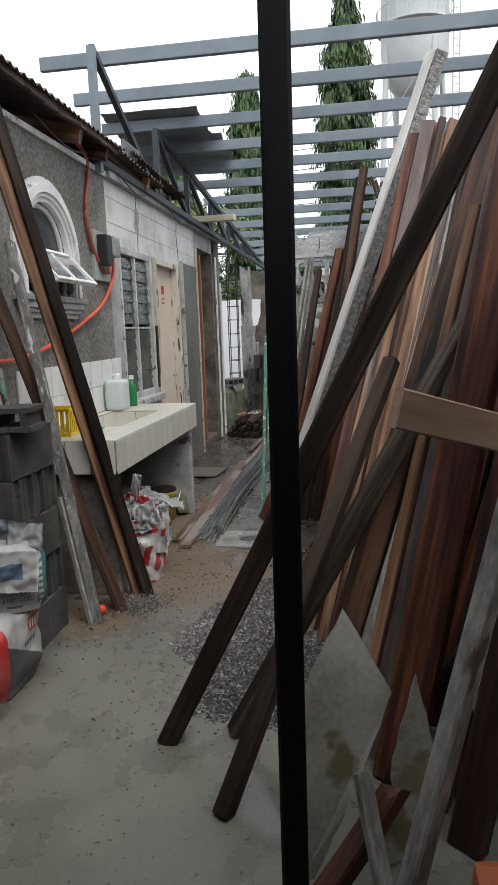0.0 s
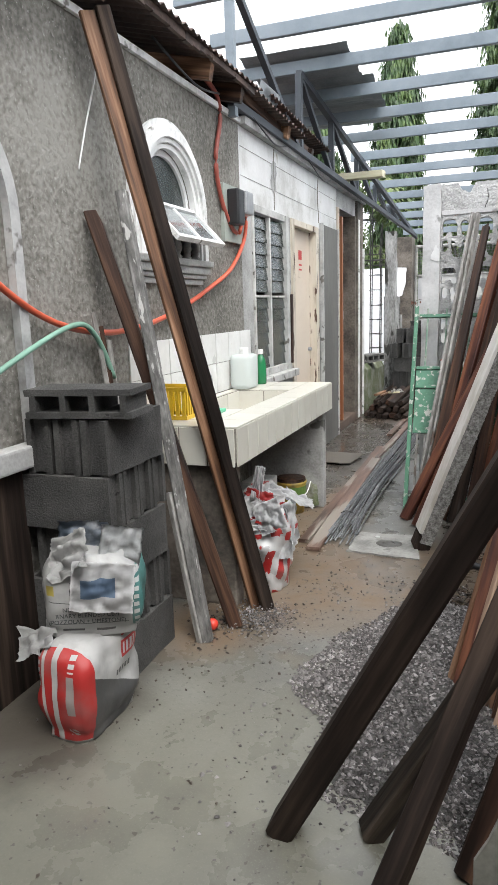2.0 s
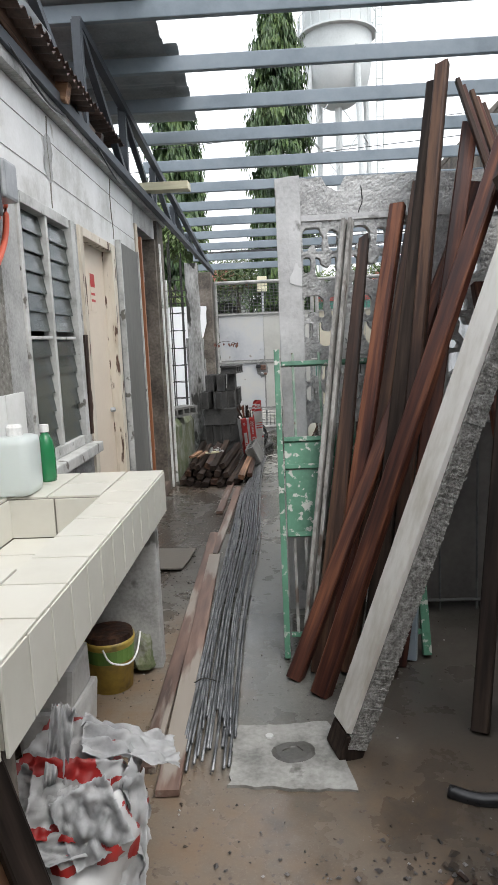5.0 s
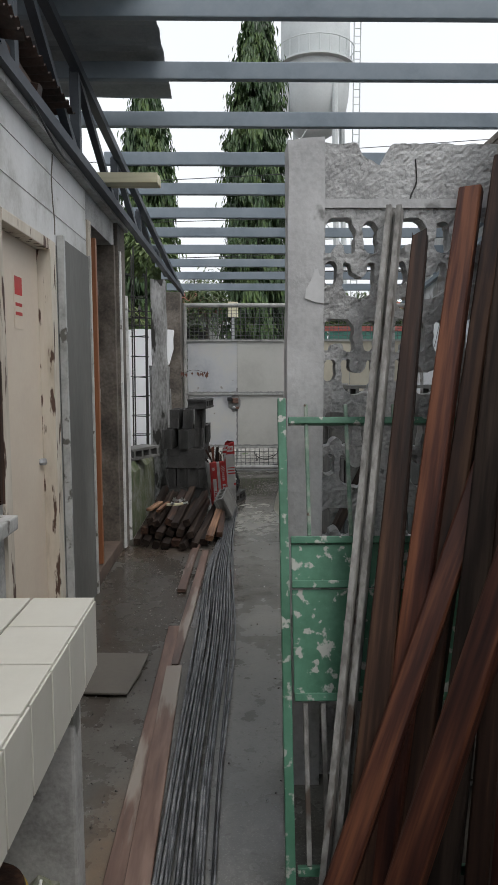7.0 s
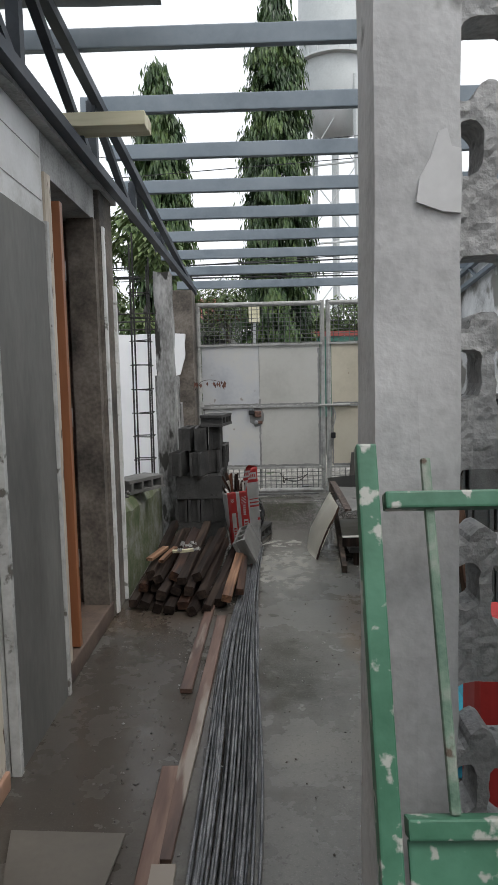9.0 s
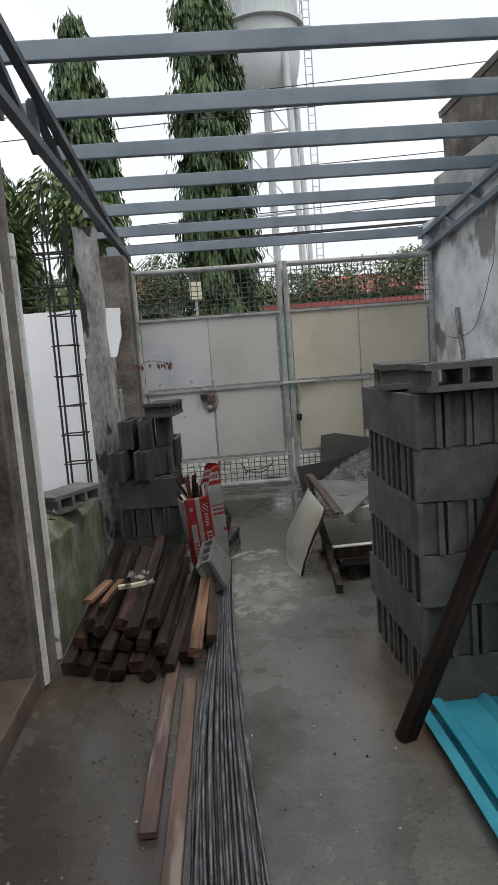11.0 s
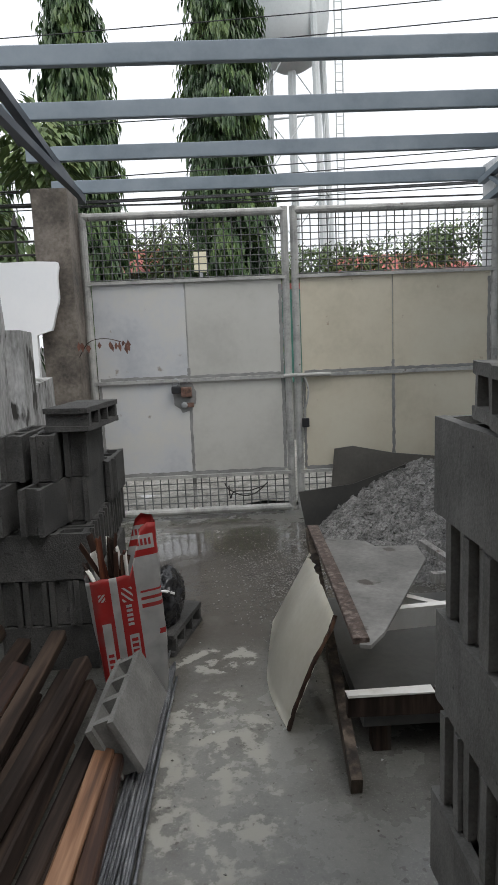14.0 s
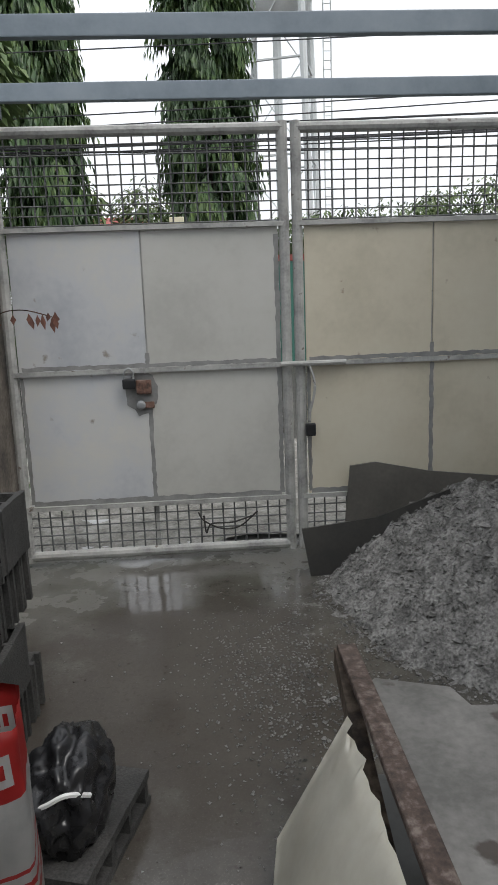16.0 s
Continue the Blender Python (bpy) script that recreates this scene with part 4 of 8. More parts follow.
bm = boxes(((WX - 0.1, 3.35, 1.585), (WX + 0.070, 4.21, 1.62)), ((WX - 0.02, 3.38, 1.545), (WX + 0.055, 4.19, 1.584)), ((WX - 0.02, 3.40, 1.52), (WX + 0.040, 4.17, 1.544)), ((WX - 0.02, 3.43, 1.49), (WX + 0.025, 4.15, 1.519)), bevel=0.008)
part("sill", bm, CONCRETE, wnd, "stepped concrete sill")
bm = boxes(((WX - 0.06, 3.515, 1.855), (WX - 0.02, 4.105, 1.90)), ((WX - 0.06, 3.515, 1.62), (WX - 0.02, 4.105, 1.645)))
part("frame_rail", bm, WHITETRIM, wnd)
part("frame_arch", arch_band(3.81, 1.86, 0.265, 0.295, WX - 0.06, WX - 0.025, 1.62), WHITETRIM, wnd)
bm = bmesh.new()
vs = [bm.verts.new((WX - 0.04, 3.81 + 0.27 * math.cos(math.pi * i / 16), 1.88 + 0.27 * math.sin(math.pi * i / 16))) for i in range(17)]
bm.faces.new(vs)
thicken(bm, 0.004)
part("pane", bm, GLASS, wnd)
for i in range(5):
    bm = bmesh.new()
    lathe(bm, (WX + 0.012, 3.62 + 0.115 * i, 1.62), [(0.026, 0), (0.026, 0.015), (0.016, 0.025), (0.030, 0.055), (0.024, 0.085), (0.015, 0.105), (0.026, 0.115), (0.026, 0.13)], 12)
    part("baluster", bm, CONCRETE, wnd, smooth=True)
vent = thing("window_vent", (WX, 3.86, 1.88), "white-framed awning vent tilted out of the arched window", "window", kind="structure")


def tilted(lo, hi):
    bm = boxes((lo, hi), bevel=0.003)
    bm.transform(Matrix.Translation((WX - 0.01, 3.84, 1.885)) @ Matrix.Rotation(radians(-43), 4, "Y"))
    return bm


for lo, hi in (((-0.014, -0.285, -0.024), (0.014, 0.285, 0.0)), ((-0.014, -0.285, -0.262), (0.014, 0.285, -0.238)), ((-0.014, -0.285, -0.238), (0.014, -0.262, -0.024)),
               ((-0.014, 0.262, -0.238), (0.014, 0.285, -0.024)), ((-0.010, -0.009, -0.238), (0.010, 0.009, -0.024))):
    part("frame_bar", tilted(lo, hi), WHITETRIM, vent)
for a in (-0.260, 0.010):
    part("pane", tilted((-0.003, a, -0.237), (0.003, a + 0.250, -0.025)), REFLECT, vent)

# the larger window further back
GREYFRAME = mk("grimy_grey_moulding", [(0.26, 0.26, 0.255), (0.40, 0.40, 0.395), (0.50, 0.50, 0.49)], 5, (0.5, 0.7), 0.3, 60, speck=(0.14, 0.13, 0.12), speck_at=0.64, speck_scale=9)
wnd2 = thing("window_2", (WX, 1.72, 0.86), "white framed arched window in the stuccoed wall", "window", kind="structure")
for r0, r1, d in ((0.36, 0.41, 0.03), (0.41, 0.87, 0.0)):
    if d:
        part("moulding", arch_band(1.72, 1.75, r0, r1, WX - 0.02, WX + d, 0.86), GREYFRAME, wnd2)
part("moulding", arch_band(2.14, 1.70, 0.38, 0.43, WX + 0.002, WX + 0.035, 0.90), GREYFRAME, wnd2)
bm = boxes(((WX, 1.25, 0.82), (WX + 0.08, 2.60, 0.90)), bevel=0.01)
part("sill", bm, CONCRETE, wnd2, "grey concrete sill")
bm = boxes(((WX - 0.06, 1.36, 0.86), (WX - 0.04, 2.08, 1.75)))
part("pane", bm, GLASS, wnd2)

# jalousie window
JALFRAME = mk("grimy_white_frame", [(0.30, 0.30, 0.285), (0.46, 0.46, 0.445), (0.56, 0.56, 0.545)], 7, (0.5, 0.7), 0.3, 60, speck=(0.13, 0.12, 0.105), speck_at=0.63, speck_scale=12)
w3 = thing("window_3", (WX, 5.46, 0.86), "white framed jalousie window with glass louvres", "window", kind="structure")
for lo, hi in (((WX - 0.05, 5.04, 0.86), (WX + 0.012, 5.075, 2.05)), ((WX - 0.05, 5.81, 0.86), (WX + 0.012, 5.88, 2.05)), ((WX - 0.05, 5.09, 2.0), (WX + 0.01, 5.78, 2.05)),
               ((WX - 0.05, 5.09, 0.86), (WX + 0.01, 5.78, 0.91)), ((WX - 0.045, 5.41, 0.91), (WX + 0.006, 5.44, 2.0)), ((WX - 0.045, 5.09, 1.425), (WX + 0.003, 5.40, 1.44)),
               ((WX - 0.045, 5.45, 1.425), (WX + 0.003, 5.78, 1.44))):
    part("frame_bar", boxes((lo, hi), bevel=0.004), JALFRAME, w3)
part("sill", boxes(((WX - 0.02, 4.98, 0.80), (WX + 0.07, 5.92, 0.857)), bevel=0.008), JALFRAME, w3, "chipped grey-white window sill")
for y0, y1 in ((5.078, 5.407), (5.443, 5.807)):
    for k in range(12):
        z = 0.95 + 0.088 * k + (0.03 if k > 5 else 0)
        bm = boxes(((-0.0025, y0, -0.045), (0.0025, y1, 0.045)))
        bm.transform(Matrix.Translation((WX - 0.022, 0, z)) @ Matrix.Rotation(radians(-9), 4, "Y"))
        part("louvre", bm, GLASS, w3)
bm = boxes(((WX - 0.003, 5.885, 0.90), (WX + 0.02, 5.93, 1.45)), jitter=0.006)
solid("rotten_frame_board", bm, W_BROWN, "rotten brown strip of door frame beside the window", "board")

# cream door
d1 = thing("door_1", (WX, 6.37, 0.07), "closed cream painted door in a peeling wooden frame", "door", kind="structure")
part("leaf", boxes(((WX - 0.09, 6.03, 0.07), (WX - 0.05, 6.70, 2.0)), bevel=0.004), CREAMDOOR, d1)
for lo, hi in (((WX - 0.12, 5.95, 0.07), (WX + 0.016, 6.03, 2.05)), ((WX - 0.12, 6.70, 0.07), (WX + 0.016, 6.80, 2.05)), ((WX - 0.12, 6.03, 2.0), (WX + 0.016, 6.70, 2.05))):
    part("door_frame", boxes((lo, hi), jitter=0.002, bevel=0.004), PEELFRAME, d1, "peeling cracked cream frame")
bm = bmesh.new()
lathe(bm, (WX - 0.045, 6.65, 0.95), [(0.022, 0.0), (0.028, 0.012), (0.022, 0.03)], 12)
part("knob", bm, GREYMETAL, d1, "steel door knob")
sg = thing("door_notice", (WX - 0.047, 6.40, 1.6), "small cream notice with red heading stuck on the door", "notice")
part("paper", boxes(((WX - 0.0495, 6.33, 1.60), (WX - 0.047, 6.45, 1.84))), CREAMDOOR, sg)
part("heading", boxes(((WX - 0.0468, 6.34, 1.75), (WX - 0.046, 6.44, 1.83))), REDBAG, sg, "red printed heading")
part("text_line", boxes(((WX - 0.0468, 6.345, 1.70), (WX - 0.046, 6.435, 1.715)), ((WX - 0.0468, 6.345, 1.66), (WX - 0.046, 6.435, 1.675))), REDBAG, sg)

# grey ply sheet, orange door
ps = thing("plywood_sheet", (WX + 0.02, 7.2, 0), "tall grey plywood sheet standing against the house wall", "plywood sheet")
part("sheet", boxes(((WX + 0.006, 6.90, 0.0), (WX + 0.03, 7.50, 2.09)), bevel=0.003), PLYGREY, ps)
for y in (6.885, 7.515):
    part("edge_strip", boxes(((WX + 0.004, y - 0.015, 0.0), (WX + 0.04, y + 0.015, 2.10)), bevel=0.003), JALFRAME, ps)
d2 = thing("door_2", (WX, 7.72, 0.10), "varnished orange-brown wooden door standing open", "door", kind="structure")
bm = boxes(((WX - 0.68, 7.80, 0.105), (WX + 0.01, 7.845, 2.26)), bevel=0.004)
part("leaf", bm, ORANGEDOOR, d2)
for z in (0.5, 1.2, 1.9):
    part("hinge", boxes(((WX - 0.02, 7.846, z), (WX + 0.012, 7.852, z + 0.09))), GREYMETAL, d2)
for lo, hi in (((WX - 0.14, 7.585, 0.10), (WX + 0.012, 7.66, 2.33)), ((WX - 0.14, 8.445, 0.10), (WX + 0.012, 8.515, 2.33))):
    part("door_frame", boxes((lo, hi), jitter=0.002), DARKCON if lo[1] > 8 else PEELFRAME, d2)
st = thing("corner_strip", (WX + 0.04, 8.6, 0), "rusty white metal strip on the edge of the pier", "metal strip")
part("strip", boxes(((WX + 0.032, 8.53, 0.02), (WX + 0.045, 8.57, 2.3)), jitter=0.003), WHITETRIM, st)
part("strip", boxes(((WX + 0.032, 8.79, 0.02), (WX + 0.05, 8.83, 2.0)), jitter=0.003), WHITETRIM, st)
JOINT = plain("grey_board_joint", (0.28, 0.275, 0.26), 0.9)
# board joints on the white band
for z in (2.20, 2.38):
    bm = boxes(((WX, 4.86, z - 0.0018), (WX + 0.002, 7.56, z + 0.0018)), jitter=0.0006)
    solid("board_joint", bm, JOINT, "thin dark joint between the white wall boards", "joint", kind="structure")
for y, z0, z1 in ((5.55, 2.06, 2.49), (6.85, 2.1, 2.49)):
    bm = bmesh.new()
    z = z0
    yy = y
    while z < z1:
        y2 = yy + random.uniform(-0.03, 0.03)
        slat(bm, (WX + 0.001, yy, z), (WX + 0.001, y2, min(z1, z + 0.07)), 0.008, 0.004)
        yy, z = y2, z + 0.07
    solid("wall_crack", bm, GROUT, "jagged dark crack running down the white band", "crack", kind="structure")

bm = bmesh.new()
edge_ = [(5.50, 2.20), (5.47, 2.26), (5.50, 2.31), (5.49, 2.37), (5.54, 2.41), (5.60, 2.40), (5.62, 2.33), (5.59, 2.27), (5.60, 2.21), (5.56, 2.17)]
bm.faces.new([bm.verts.new((WX + 0.0035, y, z)) for y, z in edge_])
structure("peeled_patch", bm, CONCRETE, "peeled patch of bare render on the white band", "patch")
# meter, conduit and hoses
em = thing("electric_meter", (WX, 4.66, 1.76), "black electric meter on a pale wooden backboard", "electric meter")
part("backboard", boxes(((WX, 4.50, 1.76), (WX + 0.025, 4.79, 2.10)), bevel=0.003), mk("pale_green_board", [(0.27, 0.30, 0.27), (0.38, 0.41, 0.37)], 6, (0.6, 0.8), 0.2, 50), em)
part("case", boxes(((WX + 0.025, 4.55, 1.86), (WX + 0.10, 4.66, 2.07)), bevel=0.012), BLACKP, em)
part("cover", boxes(((WX + 0.025, 4.67, 1.93), (WX + 0.11, 4.80, 2.07)), bevel=0.012), GREYMETAL, em, "grey meter cover")
bm = bmesh.new()
tube(bm, [(WX + 0.02, 4.30, 2.62), (WX + 0.02, 4.46, 2.57), (WX + 0.02, 4.50, 2.45), (WX + 0.02, 4.41, 2.22), (WX + 0.02, 4.46, 2.02), (WX + 0.03, 4.58, 1.86), (WX + 0.04, 4.66, 1.82)], 0.014)
solid("conduit", bm, mk("brown_red_conduit", [(0.20, 0.05, 0.04), (0.40, 0.09, 0.06)], 8, (0.4, 0.6), 0.05, 40), "reddish flexible conduit running down the wall", "conduit", smooth=True)
bm = bmesh.new()
tube(bm, [(WX + 0.05, 4.68, 1.82), (WX + 0.03, 4.85, 1.97), (WX + 0.03, 4.82, 1.80), (WX + 0.03, 4.57, 1.60), (WX + 0.03, 4.2, 1.47), (WX + 0.03, 3.88, 1.38), (WX + 0.03, 3.5, 1.30),
          (WX + 0.04, 3.09, 1.27), (WX + 0.04, 2.73, 1.32), (WX + 0.04, 2.45, 1.44), (WX + 0.04, 2.2, 1.62)], 0.013)
solid("orange_hose", bm, ORANGEHOSE, "bright orange flexible conduit sagging along the wall", "hose", smooth=True)
bm = bmesh.new()
tube(bm, [(WX + 0.06, 2.0, 1.02), (WX + 0.07, 2.36, 1.18), (WX + 0.07, 2.78, 1.31), (WX + 0.07, 2.94, 1.26), (WX + 0.08, 3.04, 1.08)], 0.011)
solid("green_hose", bm, GREENHOSE, "faded green hose crossing the wall", "hose", smooth=True)
bm = bmesh.new()
tube(bm, [(WX + 0.03, 3.14, 2.55), (WX + 0.03, 3.15, 2.36), (WX + 0.02, 3.05, 2.09), (WX + 0.02, 2.98, 1.92)], 0.004, 5)
solid("loose_wire", bm, WHITETRIM, "loose white wire hanging down the wall", "wire", smooth=True)

for y0, y1, z0, z1 in ((4.9, 5.7, 2.58, 2.53), (6.2, 7.1, 2.57, 2.50), (3.6, 4.4, 2.60, 2.56)):
    bm = bmesh.new()
    tube(bm, [(WX + 0.06, y0, z0), (WX + 0.09, (y0 + y1) / 2, min(z0, z1) - 0.06), (WX + 0.06, y1, z1)], 0.006, 5)
    solid("loose_cable", bm, BLACKP, "black cable sagging under the broken eave", "cable", "cables under the eave", smooth=True)

# ---------------------------------------------------------------- tiled sink counter
SX0, SX1, SY0, SY1, SZ = WX, -0.60, 3.21, 4.97, 0.85
sink = thing("sink_counter", (-0.9, 4.1, 0), "cream tiled concrete sink counter against the house wall", "sink counter")
B0, B1, C0, C1 = -1.10, -0.76, 3.72, 4.52
bm = boxes(((SX0, SY0, 0.69), (SX1 - 0.008, C0, 0.842)), ((SX0, C1, 0.69), (SX1 - 0.008, SY1 - 0.008, 0.842)), ((SX0, C0, 0.69), (B0, C1, 0.842)), ((B1, C0, 0.69), (SX1 - 0.008, C1, 0.842)),
           ((B0, C0, 0.655), (B1, C1, 0.69)))
part("slab", bm, GROUT, sink)
part("rear_leg", boxes(((SX0 + 0.005, SY1 - 0.10, 0), (-0.64, SY1 - 0.02, 0.69)), bevel=0.008), CONCRETE, sink, "stained concrete end panel")
# dark colour of the front leg stands in for the hollow's shade
part("front_leg", boxes(((SX0 + 0.005, SY0 + 0.03, 0), (-0.64, SY0 + 0.12, 0.69)), bevel=0.008), DARKCON, sink, "concrete end panel coloured dark for the shaded hollow under the counter")


def tile(lo, hi):
    me_key = tuple(round(b - a, 3) for a, b in zip(lo, hi))
    if me_key not in TILES:
        d = [(b - a) / 2 for a, b in zip(lo, hi)]
        bm = bmesh.new()
        box(bm, (-d[0], -d[1], -d[2]), tuple(d))
        bmesh.ops.bevel(bm, geom=list(bm.edges), offset=0.0012, segments=1, affect="EDGES")
        TILES[me_key] = mesh_of("tile", bm, TILE)
    ob = new("tile", TILES[me_key])
    ob.parent = sink
    ob.matrix_basis = Matrix.Translation(Vector([(a + b) / 2 for a, b in zip(lo, hi)]) - Vector(sink.matrix_basis.translation))


TILES = {}
gp = 0.0034
# top tiles round the basin
for x0, x1, y0, y1 in ((B1, SX1, SY0, SY1), (SX0 + 0.012, B1, SY0, C0), (SX0 + 0.012, B1, C1, SY1), (SX0 + 0.012, B0, C0, C1)):
    ny_ = max(1, round((y1 - y0) / 0.2))
    nx_ = max(1, round((x1 - x0) / 0.2))
    for i in range(nx_):
        for j in range(ny_):
            tile((x0 + (x1 - x0) * i / nx_ + gp, y0 + (y1 - y0) * j / ny_ + gp, 0.8425), (x0 + (x1 - x0) * (i + 1) / nx_ - gp, y0 + (y1 - y0) * (j + 1) / ny_ - gp, 0.85))
# front and end tiles
k = 13
for i in range(k):
    a = SY0 + (SY1 - SY0) * i / k
    tile((SX1 - 0.0075, a + gp, 0.672), (SX1, a + (SY1 - SY0) / k - gp, 0.842))
for i in range(4):
    a = SX0 + 0.02 + (SX1 - SX0 - 0.03) * i / 4
    tile((a + gp, SY1 - 0.0075, 0.672), (a + (SX1 - SX0 - 0.03) / 4 - gp, SY1, 0.842))
    tile((a + gp, SY0 - 0.0075, 0.672), (a + (SX1 - SX0 - 0.03) / 4 - gp, SY0 - 0.0002, 0.842))
# basin lining
for i in range(4):
    a, b_ = C0 + (C1 - C0) * i / 4 + gp, C0 + (C1 - C0) * (i + 1) / 4 - gp
    tile((B0, a, 0.70), (B0 + 0.006, b_, 0.841))
    tile((B1 - 0.006, a, 0.70), (B1, b_, 0.841))
    tile((B0 + 0.008, a, 0.6905), (-0.932, b_, 0.6965))
    tile((-0.928, a, 0.6905), (B1 - 0.008, b_, 0.6965))
for i in range(2):
    a = B0 + (B1 - B0) * i / 2
    tile((a + gp, C0, 0.70), (a + (B1 - B0) / 2 - gp, C0 + 0.006, 0.841))
    tile((a + gp, C1 - 0.006, 0.70), (a + (B1 - B0) / 2 - gp, C1, 0.841))
# splashback of white tiles
sb = thing("splashback", (WX, 4.1, 0.85), "stained white wall tiles above the sink", "tiles", kind="structure")
for i in range(8):
    for j in range(2):
        y0 = 3.30 + 0.205 * i
        bm = boxes(((WX + 0.001, y0 + gp, 0.852 + 0.18 * j), (WX + 0.010, y0 + 0.203 - gp, 0.852 + 0.18 * (j + 1) - gp)), bevel=0.001)
        part("tile", bm, WTILE, sb)
tp = thing("tap", (WX + 0.03, 3.95, 0.98), "old brass tap on the tiled wall", "tap")
bm = bmesh.new()
tube(bm, [(WX + 0.005, 3.95, 1.02), (WX + 0.06, 3.95, 1.02), (WX + 0.12, 3.95, 1.0), (WX + 0.13, 3.95, 0.95)], 0.013)
part("spout", bm, GREYMETAL, tp, smooth=True)
part("handle", boxes(((WX + 0.05, 3.93, 1.035), (WX + 0.10, 3.97, 1.055)), bevel=0.005), GREYMETAL, tp)
bm = bmesh.new()
tube(bm, [(WX + 0.13, 3.95, 0.955), (WX + 0.15, 3.93, 0.86), (WX + 0.13, 3.80, 0.862), (WX + 0.08, 3.62, 0.864), (WX + 0.2, 3.5, 0.864)], 0.010)
solid("tap_hose", bm, GREENHOSE, "short faded green hose on the tap", "hose", smooth=True)
# things on the counter
jug = thing("water_jug", (-1.06, 4.62, 0.85), "cloudy white plastic water jug on the sink counter", "jug")
bm = boxes(((-1.15, 4.50, 0.851), (-1.01, 4.67, 1.07)), bevel=0.03)
part("body", bm, BOTTLE, jug, smooth=True)
bm = bmesh.new()
lathe(bm, (-1.08, 4.585, 1.07), [(0.03, 0), (0.03, 0.03), (0.024, 0.04)], 14)
part("cap", bm, WHITETRIM, jug)
bt = thing("green_bottle", (-1.05, 4.82, 0.85), "green plastic bottle with a pale cap", "bottle")
bm = bmesh.new()
lathe(bm, (-1.05, 4.82, 0.851), [(0.034, 0), (0.036, 0.015), (0.036, 0.13), (0.030, 0.165), (0.013, 0.20)], 16)
part("body", bm, GREENB, bt, smooth=True)
bm = bmesh.new()
lathe(bm, (-1.05, 4.82, 1.051), [(0.018, 0), (0.018, 0.03)], 12)
part("cap", bm, WHITETRIM, bt)
cr = thing("yellow_basket", (-1.0, 3.42, 0.85), "small yellow plastic basket with slotted sides", "basket")
for s in (-1, 1):
    for k in range(6):
        part("slat", boxes(((-1.085 + 0.032 * k, 3.42 + s * 0.075 - 0.003, 0.852), (-1.068 + 0.032 * k, 3.42 + s * 0.075 + 0.003, 0.99))), YELLOWP, cr)
        part("slat", boxes(((-1.0 + s * 0.095 - 0.003, 3.355 + 0.024 * k, 0.852), (-1.0 + s * 0.095 + 0.003, 3.368 + 0.024 * k, 0.99))), YELLOWP, cr)
for z in (0.851, 0.985):
    part("rim", boxes(((-1.10, 3.34, z), (-0.90, 3.348, z + 0.018)), ((-1.10, 3.492, z), (-0.90, 3.50, z + 0.018)), ((-1.10, 3.348, z), (-1.092, 3.492, z + 0.018)), ((-0.908, 3.348, z), (-0.90, 3.492, z + 0.018))), YELLOWP, cr)
bm = boxes(((-0.90, 3.55, 0.851), (-0.82, 3.63, 0.868)), bevel=0.005)
solid("soap_dish", bm, plain("mint_plastic", (0.12, 0.50, 0.30), 0.4), "small mint green plastic dish on the counter", "dish")
# under the counter
bk = thing("paint_bucket", (-0.82, 4.80, 0), "dirty yellow paint bucket with a lid, wire handle and label", "bucket")
bm = bmesh.new()
lathe(bm, (-0.83, 4.74, 0.001), [(0.085, 0), (0.10, 0.19), (0.104, 0.20), (0.104, 0.215)], 24)
part("body", bm, mk("dirty_yellow_pail", [(0.20, 0.16, 0.05), (0.42, 0.30, 0.06), (0.55, 0.40, 0.08)], 9, (0.4, 0.6), 0.1, 50), bk, smooth=True)
bm = bmesh.new()
lathe(bm, (-0.83, 4.74, 0.13), [(0.0975, 0), (0.1005, 0.055)], 24)
part("label", bm, plain("green_pail_label", (0.12, 0.22, 0.05), 0.5), bk, "green printed label")
bm = bmesh.new()
lathe(bm, (-0.83, 4.74, 0.216), [(0.10, 0), (0.095, 0.02), (0.07, 0.022)], 24)
part("lid", bm, W_BROWN, bk, "brown lid")
bm = bmesh.new()
tube(bm, [(-0.83, 4.635, 0.20), (-0.80, 4.63, 0.15), (-0.74, 4.66, 0.13), (-0.72, 4.74, 0.14), (-0.72, 4.83, 0.19)], 0.004, 5)
part("handle", bm, WHITETRIM, bk)
bm = boxes(((-1.02, 4.22, 0.0), (-0.82, 4.50, 0.17)), ((-1.0, 4.24, 0.17), (-0.83, 4.46, 0.32)), bevel=0.02, jitter=0.01)
solid("foam_packing", bm, BAGWHITE, "grimy white foam packing stacked under the counter", "foam packing")
bm = bmesh.new()
bmesh.ops.create_icosphere(bm, subdivisions=3, radius=0.1)
for v in bm.verts:
    v.co *= 1 + 0.5 * nz(*(v.co * 14))
    v.co.z = max(-0.02, v.co.z)
bm.transform(Matrix.Translation((-0.72, 4.86, 0.05)) @ Matrix.Diagonal((0.6, 0.5, 1.2, 1)))
solid("mortar_lump", bm, MOSSCON, "dark broken lump of mortar on the floor", "mortar lump", at=(-0.72, 4.86, 0.0))

# ---------------------------------------------------------------- hollow blocks
bm = bmesh.new()
L, T, H = 0.395, 0.10, 0.195
sh = 0.022
xs = (-L / 2, -L / 2 + 0.018, -L / 2 + 0.042, -0.066, -0.044, 0.044, 0.066, L / 2 - 0.042, L / 2 - 0.018, L / 2)
ys = (-T / 2, -T / 2 + sh, T / 2 - sh, T / 2)
full = {(i, j) for i in range(9) for j in range(3) if j != 1 or i in (1, 3, 5, 7)}
corner = {}


